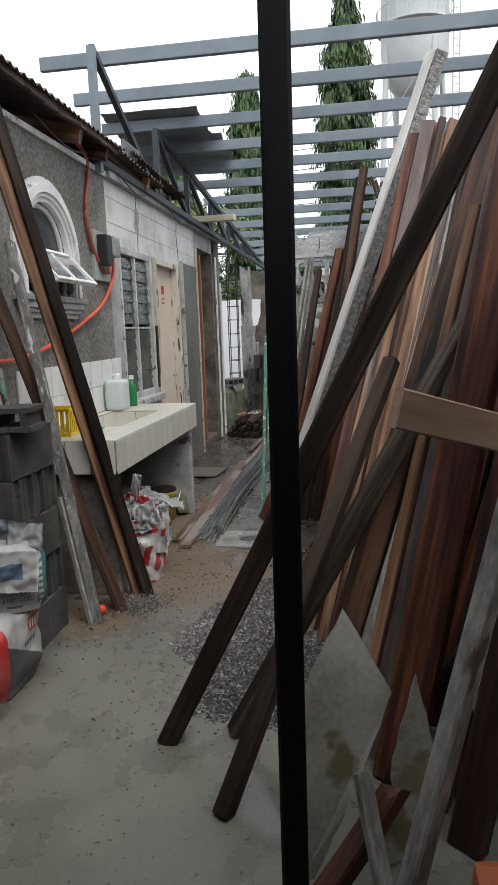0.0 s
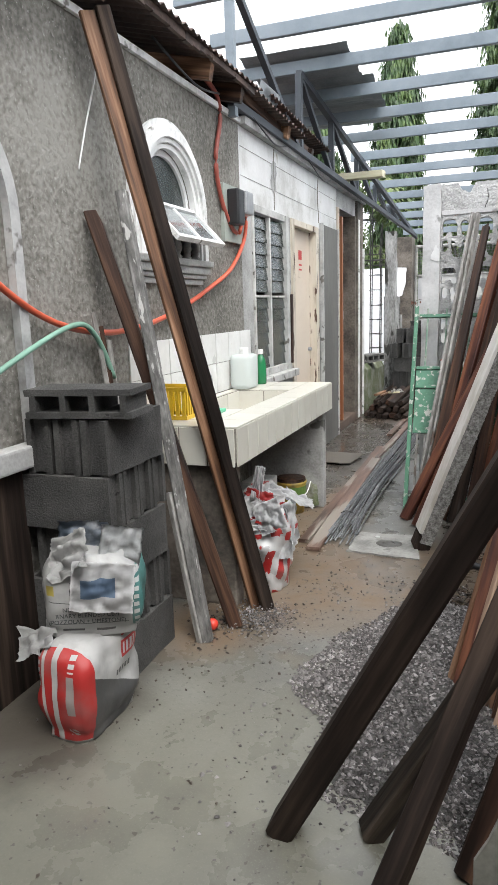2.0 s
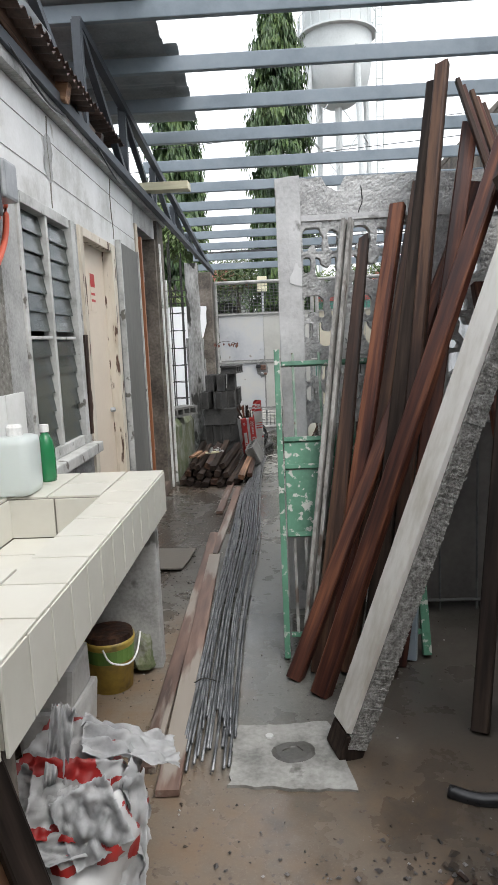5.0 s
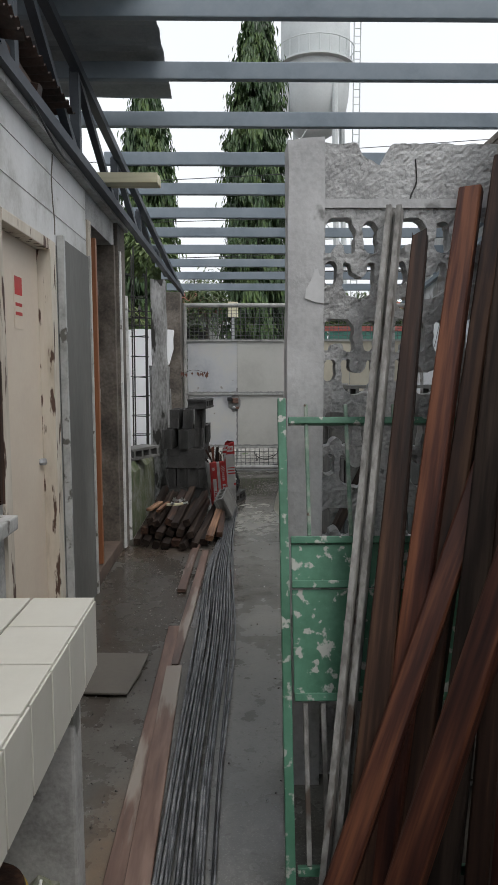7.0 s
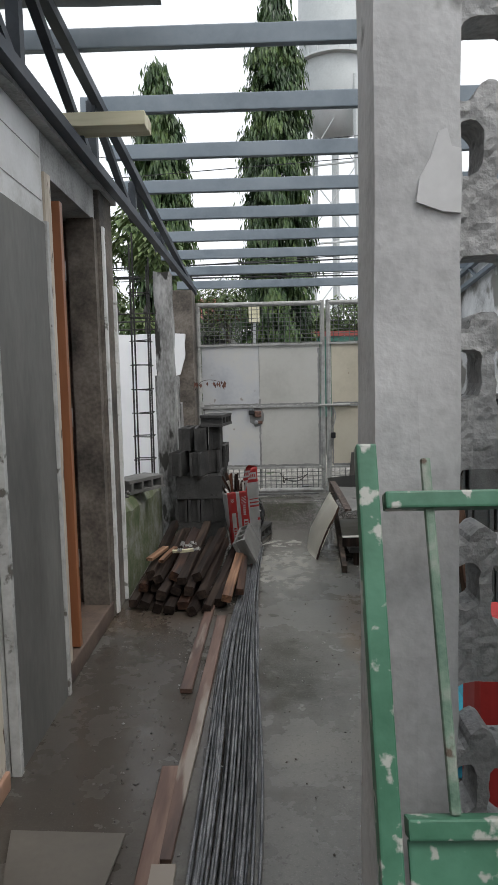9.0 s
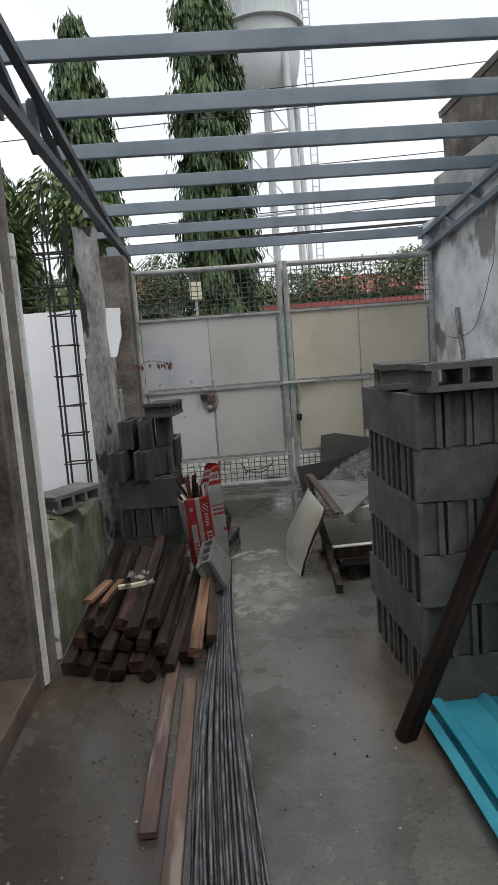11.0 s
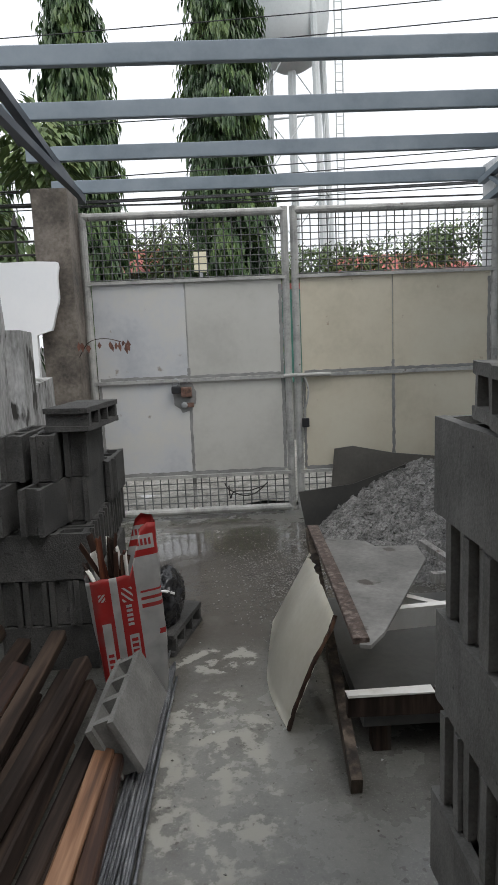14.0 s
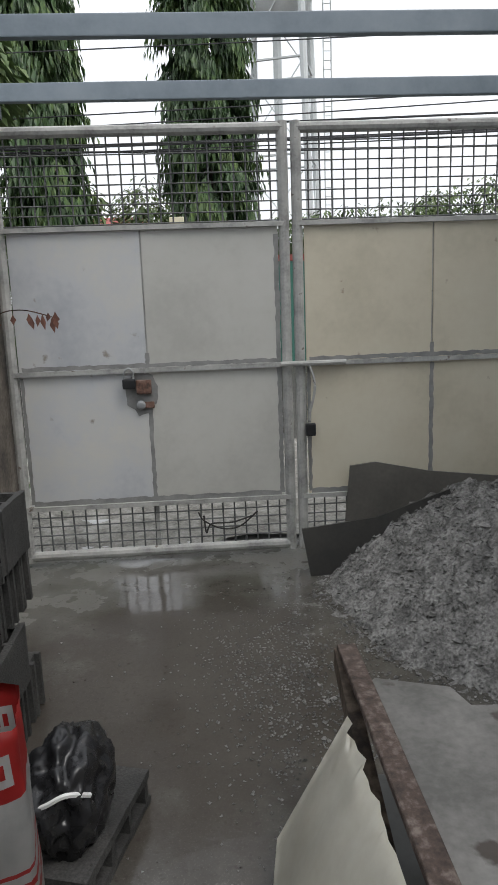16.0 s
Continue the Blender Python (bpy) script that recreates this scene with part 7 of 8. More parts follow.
for i in range(n_):
    z0, z1 = 0.05 + (length - 0.05) * i / n_, 0.05 + (length - 0.05) * (i + 1) / n_
    r = 0.006 * abs(nz(i * 0.4, 3)) + random.uniform(0.0, 0.0015)
    box(bm, (-0.038 - r, -0.055 - r, z0), (0.029, 0.058 + r, z1 + 0.001), 0.0012)
bm.transform(m)
part("mortar_edge", bm, MORTAR, wp, "rough grey mortar crust")
bm = boxes(((-0.042, -0.06, 0.0), (0.045, 0.055, 0.09)), bevel=0.01)
bm.transform(m)
part("foot", bm, W_DARK, wp, "blackened wet foot")
stick("leaning_beam", (-0.08, 4.75, 0.0), (0.85, 5.47, 2.05), 0.065, 0.05, W_RED, "red-brown timber leaning on the pierced wall", "beam", FG, turn=25)
stick("leaning_beam", (0.02, 4.62, 0.0), (0.86, 5.10, 2.15), 0.075, 0.055, W_RED, "red-brown timber leaning on the pierced wall", "beam", FG, turn=20)
stick("leaning_beam", (0.03, 4.80, 0.0), (0.335, 5.47, 1.83), 0.085, 0.05, W_BROWN, "dark brown timber with a pointed broken end", "beam", FG, taper=0.55, rough_end=0.03)
stick("leaning_beam", (0.06, 4.78, 0.0), (0.50, 5.50, 1.98), 0.07, 0.045, W_RED, "red timber leaning on the pierced wall", "beam", FG)
stick("leaning_beam", (0.14, 4.80, 0.0), (0.60, 5.50, 2.08), 0.06, 0.05, W_BROWN, "brown timber leaning on the pierced wall", "beam", FG)
stick("leaning_beam", (0.22, 4.75, 0.0), (0.66, 5.46, 2.50), 0.07, 0.05, W_DARK, "tall dark timber leaning on the pierced wall", "beam", FG)
stick("leaning_beam", (0.30, 4.75, 0.0), (0.69, 5.42, 2.56), 0.055, 0.05, W_BROWN, "tall brown timber leaning on the pierced wall", "beam", FG, rough_end=0.02)
stick("leaning_beam", (0.42, 4.90, 0.0), (0.62, 5.48, 2.15), 0.05, 0.05, PURLIN, "grey steel tube leaning on the pierced wall", "steel tube", FG)
stick("leaning_beam", (0.36, 4.85, 0.0), (0.80, 5.40, 2.30), 0.07, 0.04, W_RED, "red-brown plank leaning on the pierced wall", "beam", FG, turn=30)
# extra dark boards tented over the heap to shade the floor beneath
for i in range(9):
    stick("leaning_board", (1.50 + 0.05 * i + jig(0.08), 4.35 + 0.10 * i, 0.0), (0.80 + 0.035 * i, 4.95 + 0.055 * i, 2.15 + jig(0.2)), random.uniform(0.07, 0.13), 0.03, (W_DARK, W_BROWN, W_DARK, W_RED)[i % 4], "dark wide board added over the heap to shade it", "board", FG, turn=60 + jig(25))
for i in range(5):
    stick("leaning_board", (1.42 + 0.05 * i, 4.9 + 0.03 * i, 0.0), (0.74 + 0.035 * i, 5.38 + 0.02 * i, 2.48 - 0.02 * i), 0.035, 0.02, W_RED if i % 2 else W_BROWN, "thin red-brown board leaning the other way", "board", FG, turn=30)
stick("leaning_beam", (0.55, 4.35, 0.0), (1.0, 5.3, 1.9), 0.06, 0.05, W_DARK, "dark timber in the shade of the heap", "beam", FG)
stick("leaning_beam", (0.95, 4.9, 0.0), (0.86, 5.45, 1.6), 0.07, 0.05, W_RED, "dark red timber in the shade of the heap", "beam", FG)
ch = thing("steel_channel", (0.0, 4.9, 0), "cement-splashed grey steel channel leaning on the wall", "steel channel", FG)
for dx in (-0.016, 0.016):
    bm = bmesh.new()
    slat(bm, (-0.02 + dx, 4.88, 0.0), (0.262 + dx, 5.52, 1.93), 0.016, 0.045)
    part("flange", bm, W_GREY, ch)
bm = bmesh.new()
slat(bm, (-0.02, 4.90, 0.0), (0.262, 5.54, 1.93), 0.030, 0.012)
part("web", bm, W_GREY, ch)

# pierced block wall
PWY = 5.55


def pierced(x, z):
    """Solid above zero: ornamental blocks, each an arch with a knob rising into it, a bar, and the same upside down, below a plain band with a broken top."""
    topz = 2.137 + 0.008 * nz(x * 20, 1)
    topz -= 0.058 * min(1.0, 1.6 * max(0.0, 1 - abs(x - 0.20) / 0.055)) * (1 + 0.5 * nz(x * 35, 9)) + 0.006 * nz(x * 25, 4)
    topz -= 0.05 * max(0.0, nz(x * 4.5, 6.5)) if x > 0.45 else 0.0
    val = topz - z
    if 0.36 < z < 1.915:
        u = (x - 0.044) % 0.232
        v = (1.908 - z) % 0.315
        wob = 0.007 * nz(x * 26, z * 26) + 0.005 * nz(x * 60, z * 60)
        arch = 0.046 - math.hypot(u - 0.046, v - 0.046) if v < 0.046 else min(0.046 - abs(u - 0.046), 0.108 - v)
        knob = 0.026 - math.hypot(u - 0.046, max(0.0, 0.104 - v)) if v < 0.12 else -1.0
        slot = 0.017 - math.hypot(u - 0.148, max(0.0, abs(v - 0.064) - 0.028))
        low_slot = 0.014 - math.hypot(u - 0.018, max(0.0, abs(v - 0.176) - 0.018))
        cup = 0.046 - math.hypot(u - 0.110, v - 0.206) if v > 0.206 else min(0.046 - abs(u - 0.110), v - 0.148)
        drop = 0.033 - math.hypot(u - 0.110, max(0.0, v - 0.158)) if v > 0.13 else -1.0
        chip = 0.020 - math.hypot(u - 0.03, (v - 0.272) * 1.2) if nz(math.floor((x - 0.044) / 0.232) * 3.1, math.floor((1.908 - z) / 0.315) * 2.7, 8.0) > 0.02 else -1.0
        hole = max(min(arch, -knob), slot, low_slot, min(cup, -drop), chip) + wob + 0.006
        val = min(val, -hole)
    return val


bm = carve(pierced, 0.036, 2.088, 0.0, 2.16, 0.009, lambda u, v, w: (u, PWY + w, v), 0.07, None)
for v in bm.verts:
    v.co.y += 0.004 * nz(v.co.x * 30, v.co.z * 30) + 0.003 * nz(v.co.x * 90, v.co.z * 90)
PIERCED = mk("weathered_ornamental_block", [(0.30, 0.30, 0.295), (0.46, 0.46, 0.455), (0.56, 0.56, 0.555)], 5, (0.75, 0.95), 1.0, 75, vary=0.45, world_space=True, speck=(0.17, 0.17, 0.165), speck_at=0.66, speck_scale=22)
structure("pierced_wall", bm, PIERCED, "pale grey wall of pierced ornamental concrete blocks, top broken")
bm = boxes(((0.038, PWY - 0.010, 1.938), (2.09, PWY - 0.001, 1.965)), jitter=0.002)
structure("pierced_wall_ledge", bm, PALECON, "narrow ledge above the pierced blocks", "ledge")
bm = bmesh.new()
rows2 = []
for i in range(24):
    z = 2.14 * i / 23
    j_ = 0.0025
    rows2.append([bm.verts.new((x + jig(j_), y + jig(j_), z + (jig(0.015) if i == 23 else 0))) for x, y in ((-0.080, PWY - 0.06), (-0.022, PWY - 0.062), (0.034, PWY - 0.06), (0.034, PWY + 0.10), (-0.080, PWY + 0.10))])
for p, q in zip(rows2, rows2[1:]):
    for i in range(5):
        bm.faces.new((p[i], p[(i + 1) % 5], q[(i + 1) % 5], q[i]))
bm.faces.new(rows2[-1])
bm.faces.new(rows2[0][::-1])
structure("wall_post", bm, PALECON, "pale plastered concrete post at the end of the pierced wall", "post")
bm = bmesh.new()
bm.faces.new([bm.verts.new((x, PWY - 0.066, z)) for x, z in ((-0.026, 1.645), (-0.022, 1.675), (-0.008, 1.70), (0.004, 1.735), (0.014, 1.738), (0.020, 1.715), (0.032, 1.712), (0.033, 1.63), (0.010, 1.632))])
thicken(bm, -0.006)
structure("plaster_patch", bm, plain("smooth_white_plaster", (0.66, 0.66, 0.66), 0.7), "smooth white plaster patch on the post", "patch")
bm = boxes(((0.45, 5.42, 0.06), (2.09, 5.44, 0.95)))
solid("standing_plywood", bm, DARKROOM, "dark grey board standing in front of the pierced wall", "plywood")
gr = thing("steel_grille", (0.9, 5.36, 0.05), "thin dark steel grille standing before the panel", "grille")
for x in (0.48, 0.66, 0.84, 1.02, 1.2):
    bm = bmesh.new()
    bar(bm, (x, 5.38, 0.02), (x, 5.38, 0.98), 0.006, 6)
    part("grille_bar", bm, WIRE, gr)
for z in (0.07, 0.95):
    bm = bmesh.new()
    bar(bm, (0.45, 5.38, z), (1.3, 5.38, z), 0.008, 6)
    part("grille_rail", bm, WIRE, gr)
bm = bmesh.new()
tube(bm, [(0.33, PWY - 0.002, 2.09), (0.335, PWY - 0.002, 2.02), (0.32, PWY - 0.002, 1.98), (0.315, PWY - 0.002, 1.955)], 0.0025, 4)
structure("wall_crack_2", bm, MAT_CRACK, "thin crack in the band above the pierced blocks", "crack")
# things glimpsed through the pierced wall
bm = boxes(((0.42, 6.6, 0.0), (0.60, 6.8, 0.66)), bevel=0.04)
solid("red_drum", bm, REDBAG, "red plastic container behind the pierced wall", "container")

GREENCHIP = mk("flaking_green_rod", [(0.06, 0.13, 0.09), (0.16, 0.24, 0.18), (0.30, 0.32, 0.28)], 18, (0.5, 0.7), 0.3, 60, speck=(0.10, 0.07, 0.05), speck_at=0.62, speck_scale=24)
# green bedstead end
gs = thing("green_headboard", (0.1, 5.3, 0), "old green metal bed end with chipped paint, leaning", "bed end")
GM = pose(-0.102, 4.93, 0.004, -21, 0, 0)


def gpart(name, lo, hi, mat_=GREEN, label=""):
    bm = boxes((lo, hi), bevel=0.003)
    bm.transform(GM)
    part(name, bm, mat_, gs, label)


gpart("post", (-0.014, -0.014, 0.0), (0.012, 0.014, 1.418))
gpart("post", (0.582, -0.018, 0.0), (0.618, 0.018, 1.418))
for z in (0.10, 0.535, 0.846, 0.975, 1.345):
    gpart("rail", (0.019, -0.014, z - 0.011), (0.581, 0.014, z + 0.011))
gpart("panel", (0.019, -0.004, 0.542), (0.581, 0.004, 0.831), label="green sheet panel with flaked paint")
gpart("panel", (0.019, -0.004, 0.855), (0.581, 0.004, 0.963), label="green sheet panel with flaked paint")
for x in (0.075, 0.20, 0.35, 0.48):
    gpart("spindle", (x - 0.006, -0.006, 0.987), (x + 0.006, 0.006, 1.40 if x < 0.4 else 1.33), GREENCHIP)
for x in (0.05, 0.10, 0.15):
    gpart("spindle", (x - 0.007, -0.007, 0.112), (x + 0.007, 0.007, 0.518), W_GREY)

# ---------------------------------------------------------------- far west: low wall, column, cage, wood pile
bm = bmesh.new()
g_ = []
for i in range(14):
    y = 8.86 + 1.55 * i / 13
    h = 0.66 - 0.10 * i / 13 + 0.05 * nz(y * 3, 2)
    g_.append([bm.verts.new(p) for p in ((-1.13, y, 0), (-1.13, y, h - 0.10), (-1.17, y, h - 0.03 + jig(0.015)), (-1.28, y, h + jig(0.02)), (-1.36, y, h - 0.02), (-1.36, y, 0))])
for p, q in zip(g_, g_[1:]):
    for i in range(5):
        bm.faces.new((p[i], p[i + 1], q[i + 1], q[i]))
bm.faces.new(g_[0][::-1])
bm.faces.new(g_[-1])
structure("low_wall", bm, MOSSCON, "broken mossy low concrete wall with rubble on top")
pts, sizes = [], []
for _ in range(260):
    y = random.uniform(8.9, 10.3)
    pts.append((random.uniform(-1.34, -1.18), y, 0.64 - 0.10 * (y - 8.86) / 1.55 + random.uniform(-0.01, 0.03)))
    sizes.append(random.uniform(0.006, 0.022))
stones("rubble", pts, sizes, GRAVEL, "grey rubble on the broken low wall", "rubble")
bm = bmesh.new()
rows2 = []
for i in range(22):
    z = 2.36 * i / 21
    rows2.append([bm.verts.new((x + jig(0.006), y + jig(0.006), z + (jig(0.02) if i == 21 else 0))) for x, y in ((-1.165, 10.60), (-1.09, 10.59), (-1.015, 10.60), (-1.015, 10.76), (-1.165, 10.76))])
for p, q in zip(rows2, rows2[1:]):
    for i in range(5):
        bm.faces.new((p[i], p[(i + 1) % 5], q[(i + 1) % 5], q[i]))
bm.faces.new(rows2[-1])
structure("column", bm, MOULD, "rough whitish concrete column with chipped edges", "column")
cg = thing("rebar_cage", (-1.32, 10.5, 0.5), "black steel reinforcement cage standing beside the column", "rebar cage")
for x, y in ((-1.345, 10.42), (-1.345, 10.56), (-1.205, 10.42), (-1.205, 10.53)):
    bm = bmesh.new()
    bar(bm, (x, y, 0.40), (x + 0.01, y, 2.5 + jig(0.2)), 0.008, 6)
    part("upright", bm, BLACKBAR, cg)
for k in range(9):
    z = 0.52 + 0.205 * k
    bm = bmesh.new()
    q = [(-1.355, 10.412, z), (-1.19, 10.412, z + jig(0.012)), (-1.19, 10.57, z), (-1.355, 10.57, z + jig(0.012))]
    for i in range(4):
        bar(bm, q[i], q[(i + 1) % 4], 0.005, 5)
    part("stirrup", bm, BLACKBAR, cg)


def white_f(x, z):
    edge = -1.09 + 0.03 * nz(1.0, z * 6) - 0.30 * max(0, 1.66 - z)
    if z < 1.46:
        edge = -1.25
    return min(edge - x, 1.93 + 0.015 * nz(x * 5, 2) - z, x + 2.13 - 0.4 * max(0, z - 1.80) + 0.01 * nz(2, z * 9))


bm = carve(white_f, -2.2, -1.0, 0.0, 2.1, 0.03, lambda u, v, w: (u, 12.12 + 0.07 * v + w, v), 0.05, None)
structure("white_wall", bm, mk("fresh_white_paint", [(0.84, 0.85, 0.86), (0.90, 0.90, 0.90)], 2, (0.5, 0.7), 0.05, 40, world_space=True), "bright white boundary panel with a broken edge")
bf = thing("spear_fence", (-2.2, 12.38, 0), "dark steel fence with spear tips above the white wall", "fence")
for k in range(14):
    bm = bmesh.new()
    bar(bm, (-3.3 + 0.16 * k, 12.38, 0), (-3.3 + 0.16 * k, 12.38, 2.20), 0.009, 5)
    part("fence_bar", bm, BLACKBAR, bf)
    bm = bmesh.new()
    lathe(bm, (-3.3 + 0.16 * k, 12.38, 2.17), [(0.008, 0), (0.028, 0.012), (0.016, 0.05), (0.002, 0.10)], 6)
    part("spear_tip", bm, BLACKBAR, bf)
for k in range(4):
    bm = bmesh.new()
    bar(bm, (-3.35, 12.38, 1.90 + 0.09 * k), (-1.15, 12.38, 1.90 + 0.09 * k), 0.008, 5)
    part("fence_rail", bm, BLACKBAR, bf)
# broken picket and block remnant beside the gate
bm = boxes(((-1.24, 11.1, 0), (-1.06, 11.35, 1.45)), ((-1.20, 11.35, 0), (-1.08, 11.9, 1.15)), jitter=0.02)
structure("broken_wall_end", bm, MOULD, "broken stub of pale wall between column and gate")
tw = thing("dry_twig", (-0.98, 12.2, 1.3), "dry twig with withered brown leaves by the gate", "twig")
bm = bmesh.new()
tube(bm, [(-1.0, 12.33, 1.28), (-0.92, 12.3, 1.38), (-0.80, 12.3, 1.40), (-0.66, 12.32, 1.36)], 0.003, 5)
part("stem", bm, W_BROWN, tw)
DRYLEAF = mk("withered_leaf", [(0.09, 0.035, 0.025), (0.20, 0.09, 0.06)], 14, (0.6, 0.8), 0.1, 60)
for k in range(18):
    p = Vector((-1.0 + 0.36 * random.random(), 12.31, 1.39 - 0.03 * random.random()))
    h = random.uniform(0.04, 0.08)
    bm = bmesh.new()
    bm.faces.new([bm.verts.new(p + Vector(q)) for q in ((0, 0, 0), (0.013, jig(0.01), -h * 0.5), (jig(0.015), 0, -h), (-0.013, jig(0.01), -h * 0.5))])
    part("leaf", bm, DRYLEAF, tw)

WG = "pile of old timbers on the floor"
for lay in range(3):
    n_ = (8, 6, 5)[lay]
    for i in range(n_):
        x = -1.06 + 0.078 * (i + 0.5 * lay) + jig(0.012)
        y0 = 8.56 + jig(0.09) + 0.07 * lay + (0.10 * abs(i - 4) / 5)
        z = 0.038 + 0.066 * lay
        ang = jig(0.05) + 0.10 * (i - 6) / 5
        ln = random.uniform(1.05, 1.5)
        stick("old_timber", (x, y0, z), (x + ang * ln * 0.5 + 0.10, y0 + ln, z + 0.03 + jig(0.02)), random.uniform(0.052, 0.07), random.uniform(0.045, 0.062),
              (W_DARK, W_DARK, W_BROWN, W_DARK, W_DARK, W_RED if lay == 2 else W_DARK)[(i * 5 + lay * 2) % 6], "short dark old timber in a pile on the floor", "timber", WG, turn=jig(30), wob=0.005)
stick("old_timber", (-0.47, 8.55, 0.09), (-0.42, 9.55, 0.13), 0.06, 0.045, W_LIGHT, "lighter orange-brown timber on top of the pile", "timber", WG, turn=12)
stick("old_timber", (-0.40, 8.72, 0.08), (-0.39, 9.45, 0.10), 0.05, 0.04, W_BROWN, "brown timber at the edge of the pile", "timber", WG)
stick("old_timber", (-1.00, 8.92, 0.245), (-0.92, 9.16, 0.255), 0.045, 0.022, W_LIGHT, "short pale offcut on top of the pile", "timber", WG)
stick("old_timber", (-0.91, 8.86, 0.24), (-0.86, 9.18, 0.255), 0.034, 0.02, W_LIGHT, "short pale offcut on top of the pile", "timber", WG)
stick("old_timber", (-0.86, 9.05, 0.262), (-0.72, 9.08, 0.262), 0.026, 0.02, W_YELLOW, "short pale offcut on top of the pile", "timber", WG)
for k in range(5):
    bm = crumpled(0.05, 0.03, 5, 4, 0.02, 31.0 + k, pose(-0.76 + jig(0.07), 9.12 + jig(0.12), 0.262, jig(30), jig(30), jig(90)))
    solid("paper_scrap", bm, BAGWHITE, "small torn scrap of white paper on the timbers", "paper scrap", "paper scraps")

# ---------------------------------------------------------------- far east: tray, sand, boards, blue sheet
ty = thing("mixing_board", (0.7, 10.0, 0), "low wooden mixing board frame with white edged rails and wet cement", "mixing board")
bm = bmesh.new()
slat(bm, (0.335, 9.34, 0.03), (0.372, 10.64, 0.43), 0.035, 0.06)
part("beam", bm, W_OLD, ty)
bm = bmesh.new()
slat(bm, (0.34, 9.52, 0.19), (1.3, 9.50, 0.19), 0.035, 0.07)
part("rail", bm, W_DARK, ty)
bm = boxes(((0.34, 9.495, 0.226), (0.62, 9.535, 0.232)), ((0.63, 9.493, 0.227), (1.28, 9.533, 0.233)), jitter=0.003)
part("white_strip", bm, W_WHITE, ty)
bm = bmesh.new()
slat(bm, (0.95, 10.60, 0.19), (1.13, 10.60, 0.19), 0.04, 0.05)
slat(bm, (1.13, 10.62, 0.20), (1.30, 9.6, 0.20), 0.04, 0.05)
slat(bm, (1.02, 11.0, 0.24), (1.13, 10.62, 0.20), 0.04, 0.03)
part("white_rail", bm, W_GREY, ty)
bm = boxes(((0.40, 9.54, 0.10), (1.25, 10.55, 0.135)), jitter=0.004)
part("tray_floor", bm, mk("wet_cement_film", [(0.05, 0.05, 0.048), (0.10, 0.10, 0.096)], 4, (0.25, 0.5), 0.1, 40), ty, "dark wet cement-covered board")
for x, y in ((0.46, 9.58), (1.22, 9.58), (0.46, 10.5), (1.22, 10.5)):
    part("foot", boxes(((x - 0.03, y - 0.03, 0), (x + 0.03, y + 0.03, 0.10))), W_DARK, ty)
# bent cream sheet leaning on the beam
bm = bmesh.new()
NU, NV = 22, 10
g_ = []
for i in range(NU + 1):
    u = i / NU
    y = 9.69 + 0.70 * u
    lo = Vector((0.165 - 0.05 * math.sin(math.pi * u), y, 0.004 + 0.10 * max(0, u - 0.72) / 0.28))
    hi = Vector((0.335, y, 0.415))
    g_.append([bm.verts.new(lo.lerp(hi, j / NV) + Vector((-0.035 * math.sin(math.pi * j / NV) * math.sin(math.pi * u) - (0.012 * math.sin(u * 30) + 0.008 * math.sin(u * 71)) * max(0, u - 0.25) * (j / NV), 0, 0))) for j in range(NV + 1)])
for i in range(NU):
    for j in range(NV):
        bm.faces.new((g_[i][j], g_[i + 1][j], g_[i + 1][j + 1], g_[i][j + 1]))
bmesh.ops.solidify(bm, geom=list(bm.faces), thickness=-0.012)
solid("bent_cream_sheet", bm, mk("cream_sheet_metal", [(0.66, 0.63, 0.54), (0.78, 0.76, 0.68)], 2.5, (0.35, 0.5), 0.05, 40, speck=(0.28, 0.18, 0.10), speck_at=0.72), "bent cream sheet leaning against the mixing board", "sheet", smooth=True)
bm = bmesh.new()
tube(bm, [(0.165, 9.685, 0.012), (0.20, 9.672, 0.13), (0.255, 9.668, 0.26), (0.31, 9.672, 0.36), (0.337, 9.69, 0.42)], 0.008, 6)
for v in bm.verts:
    v.co += Vector((jig(0.002), jig(0.002), jig(0.002)))
solid("rotten_batten", bm, W_BROWN, "rotten brown batten on the edge of the cream sheet", "batten")
stick("rusty_angle", (0.375, 9.44, 0.445), (0.385, 10.62, 0.462), 0.05, 0.02, mk("flaking_rust", [(0.03, 0.02, 0.016), (0.075, 0.052, 0.042), (0.19, 0.155, 0.135)], 34, (0.7, 0.9), 0.5, 60), "flaking rusty edge strip on the mixing board", "metal strip")
bm = bmesh.new()
vs = [bm.verts.new(p) for p in ((0.40, 9.42, 0.435), (0.46, 9.50, 0.437), (0.79, 10.16, 0.44), (0.80, 10.34, 0.44), (0.62, 10.36, 0.44), (0.60, 10.44, 0.44), (0.43, 10.50, 0.442), (0.385, 10.45, 0.442), (0.37, 9.43, 0.435))]
bm.faces.new(vs)
thicken(bm, 0.012)
solid("cement_board", bm, mk("wet_cement_board", [(0.10, 0.098, 0.09), (0.165, 0.16, 0.15), (0.23, 0.225, 0.21)], 5, (0.5, 0.8), 0.25, 60, vary=0.3, speck=(0.06, 0.05, 0.042), speck_at=0.62, speck_scale=8), "broken grey cement board lying on the mixing board", "board")
for p0, p1 in (((0.52, 9.84, 0.33), (0.90, 9.88, 0.33)), ((0.60, 10.06, 0.31), (0.93, 9.92, 0.26))):
    bm = bmesh.new()
    slat(bm, p0, p1, 0.02, 0.10, 20)
    solid("white_angle", bm, W_WHITE, "bent white painted angle piece in the mixing board", "metal piece")


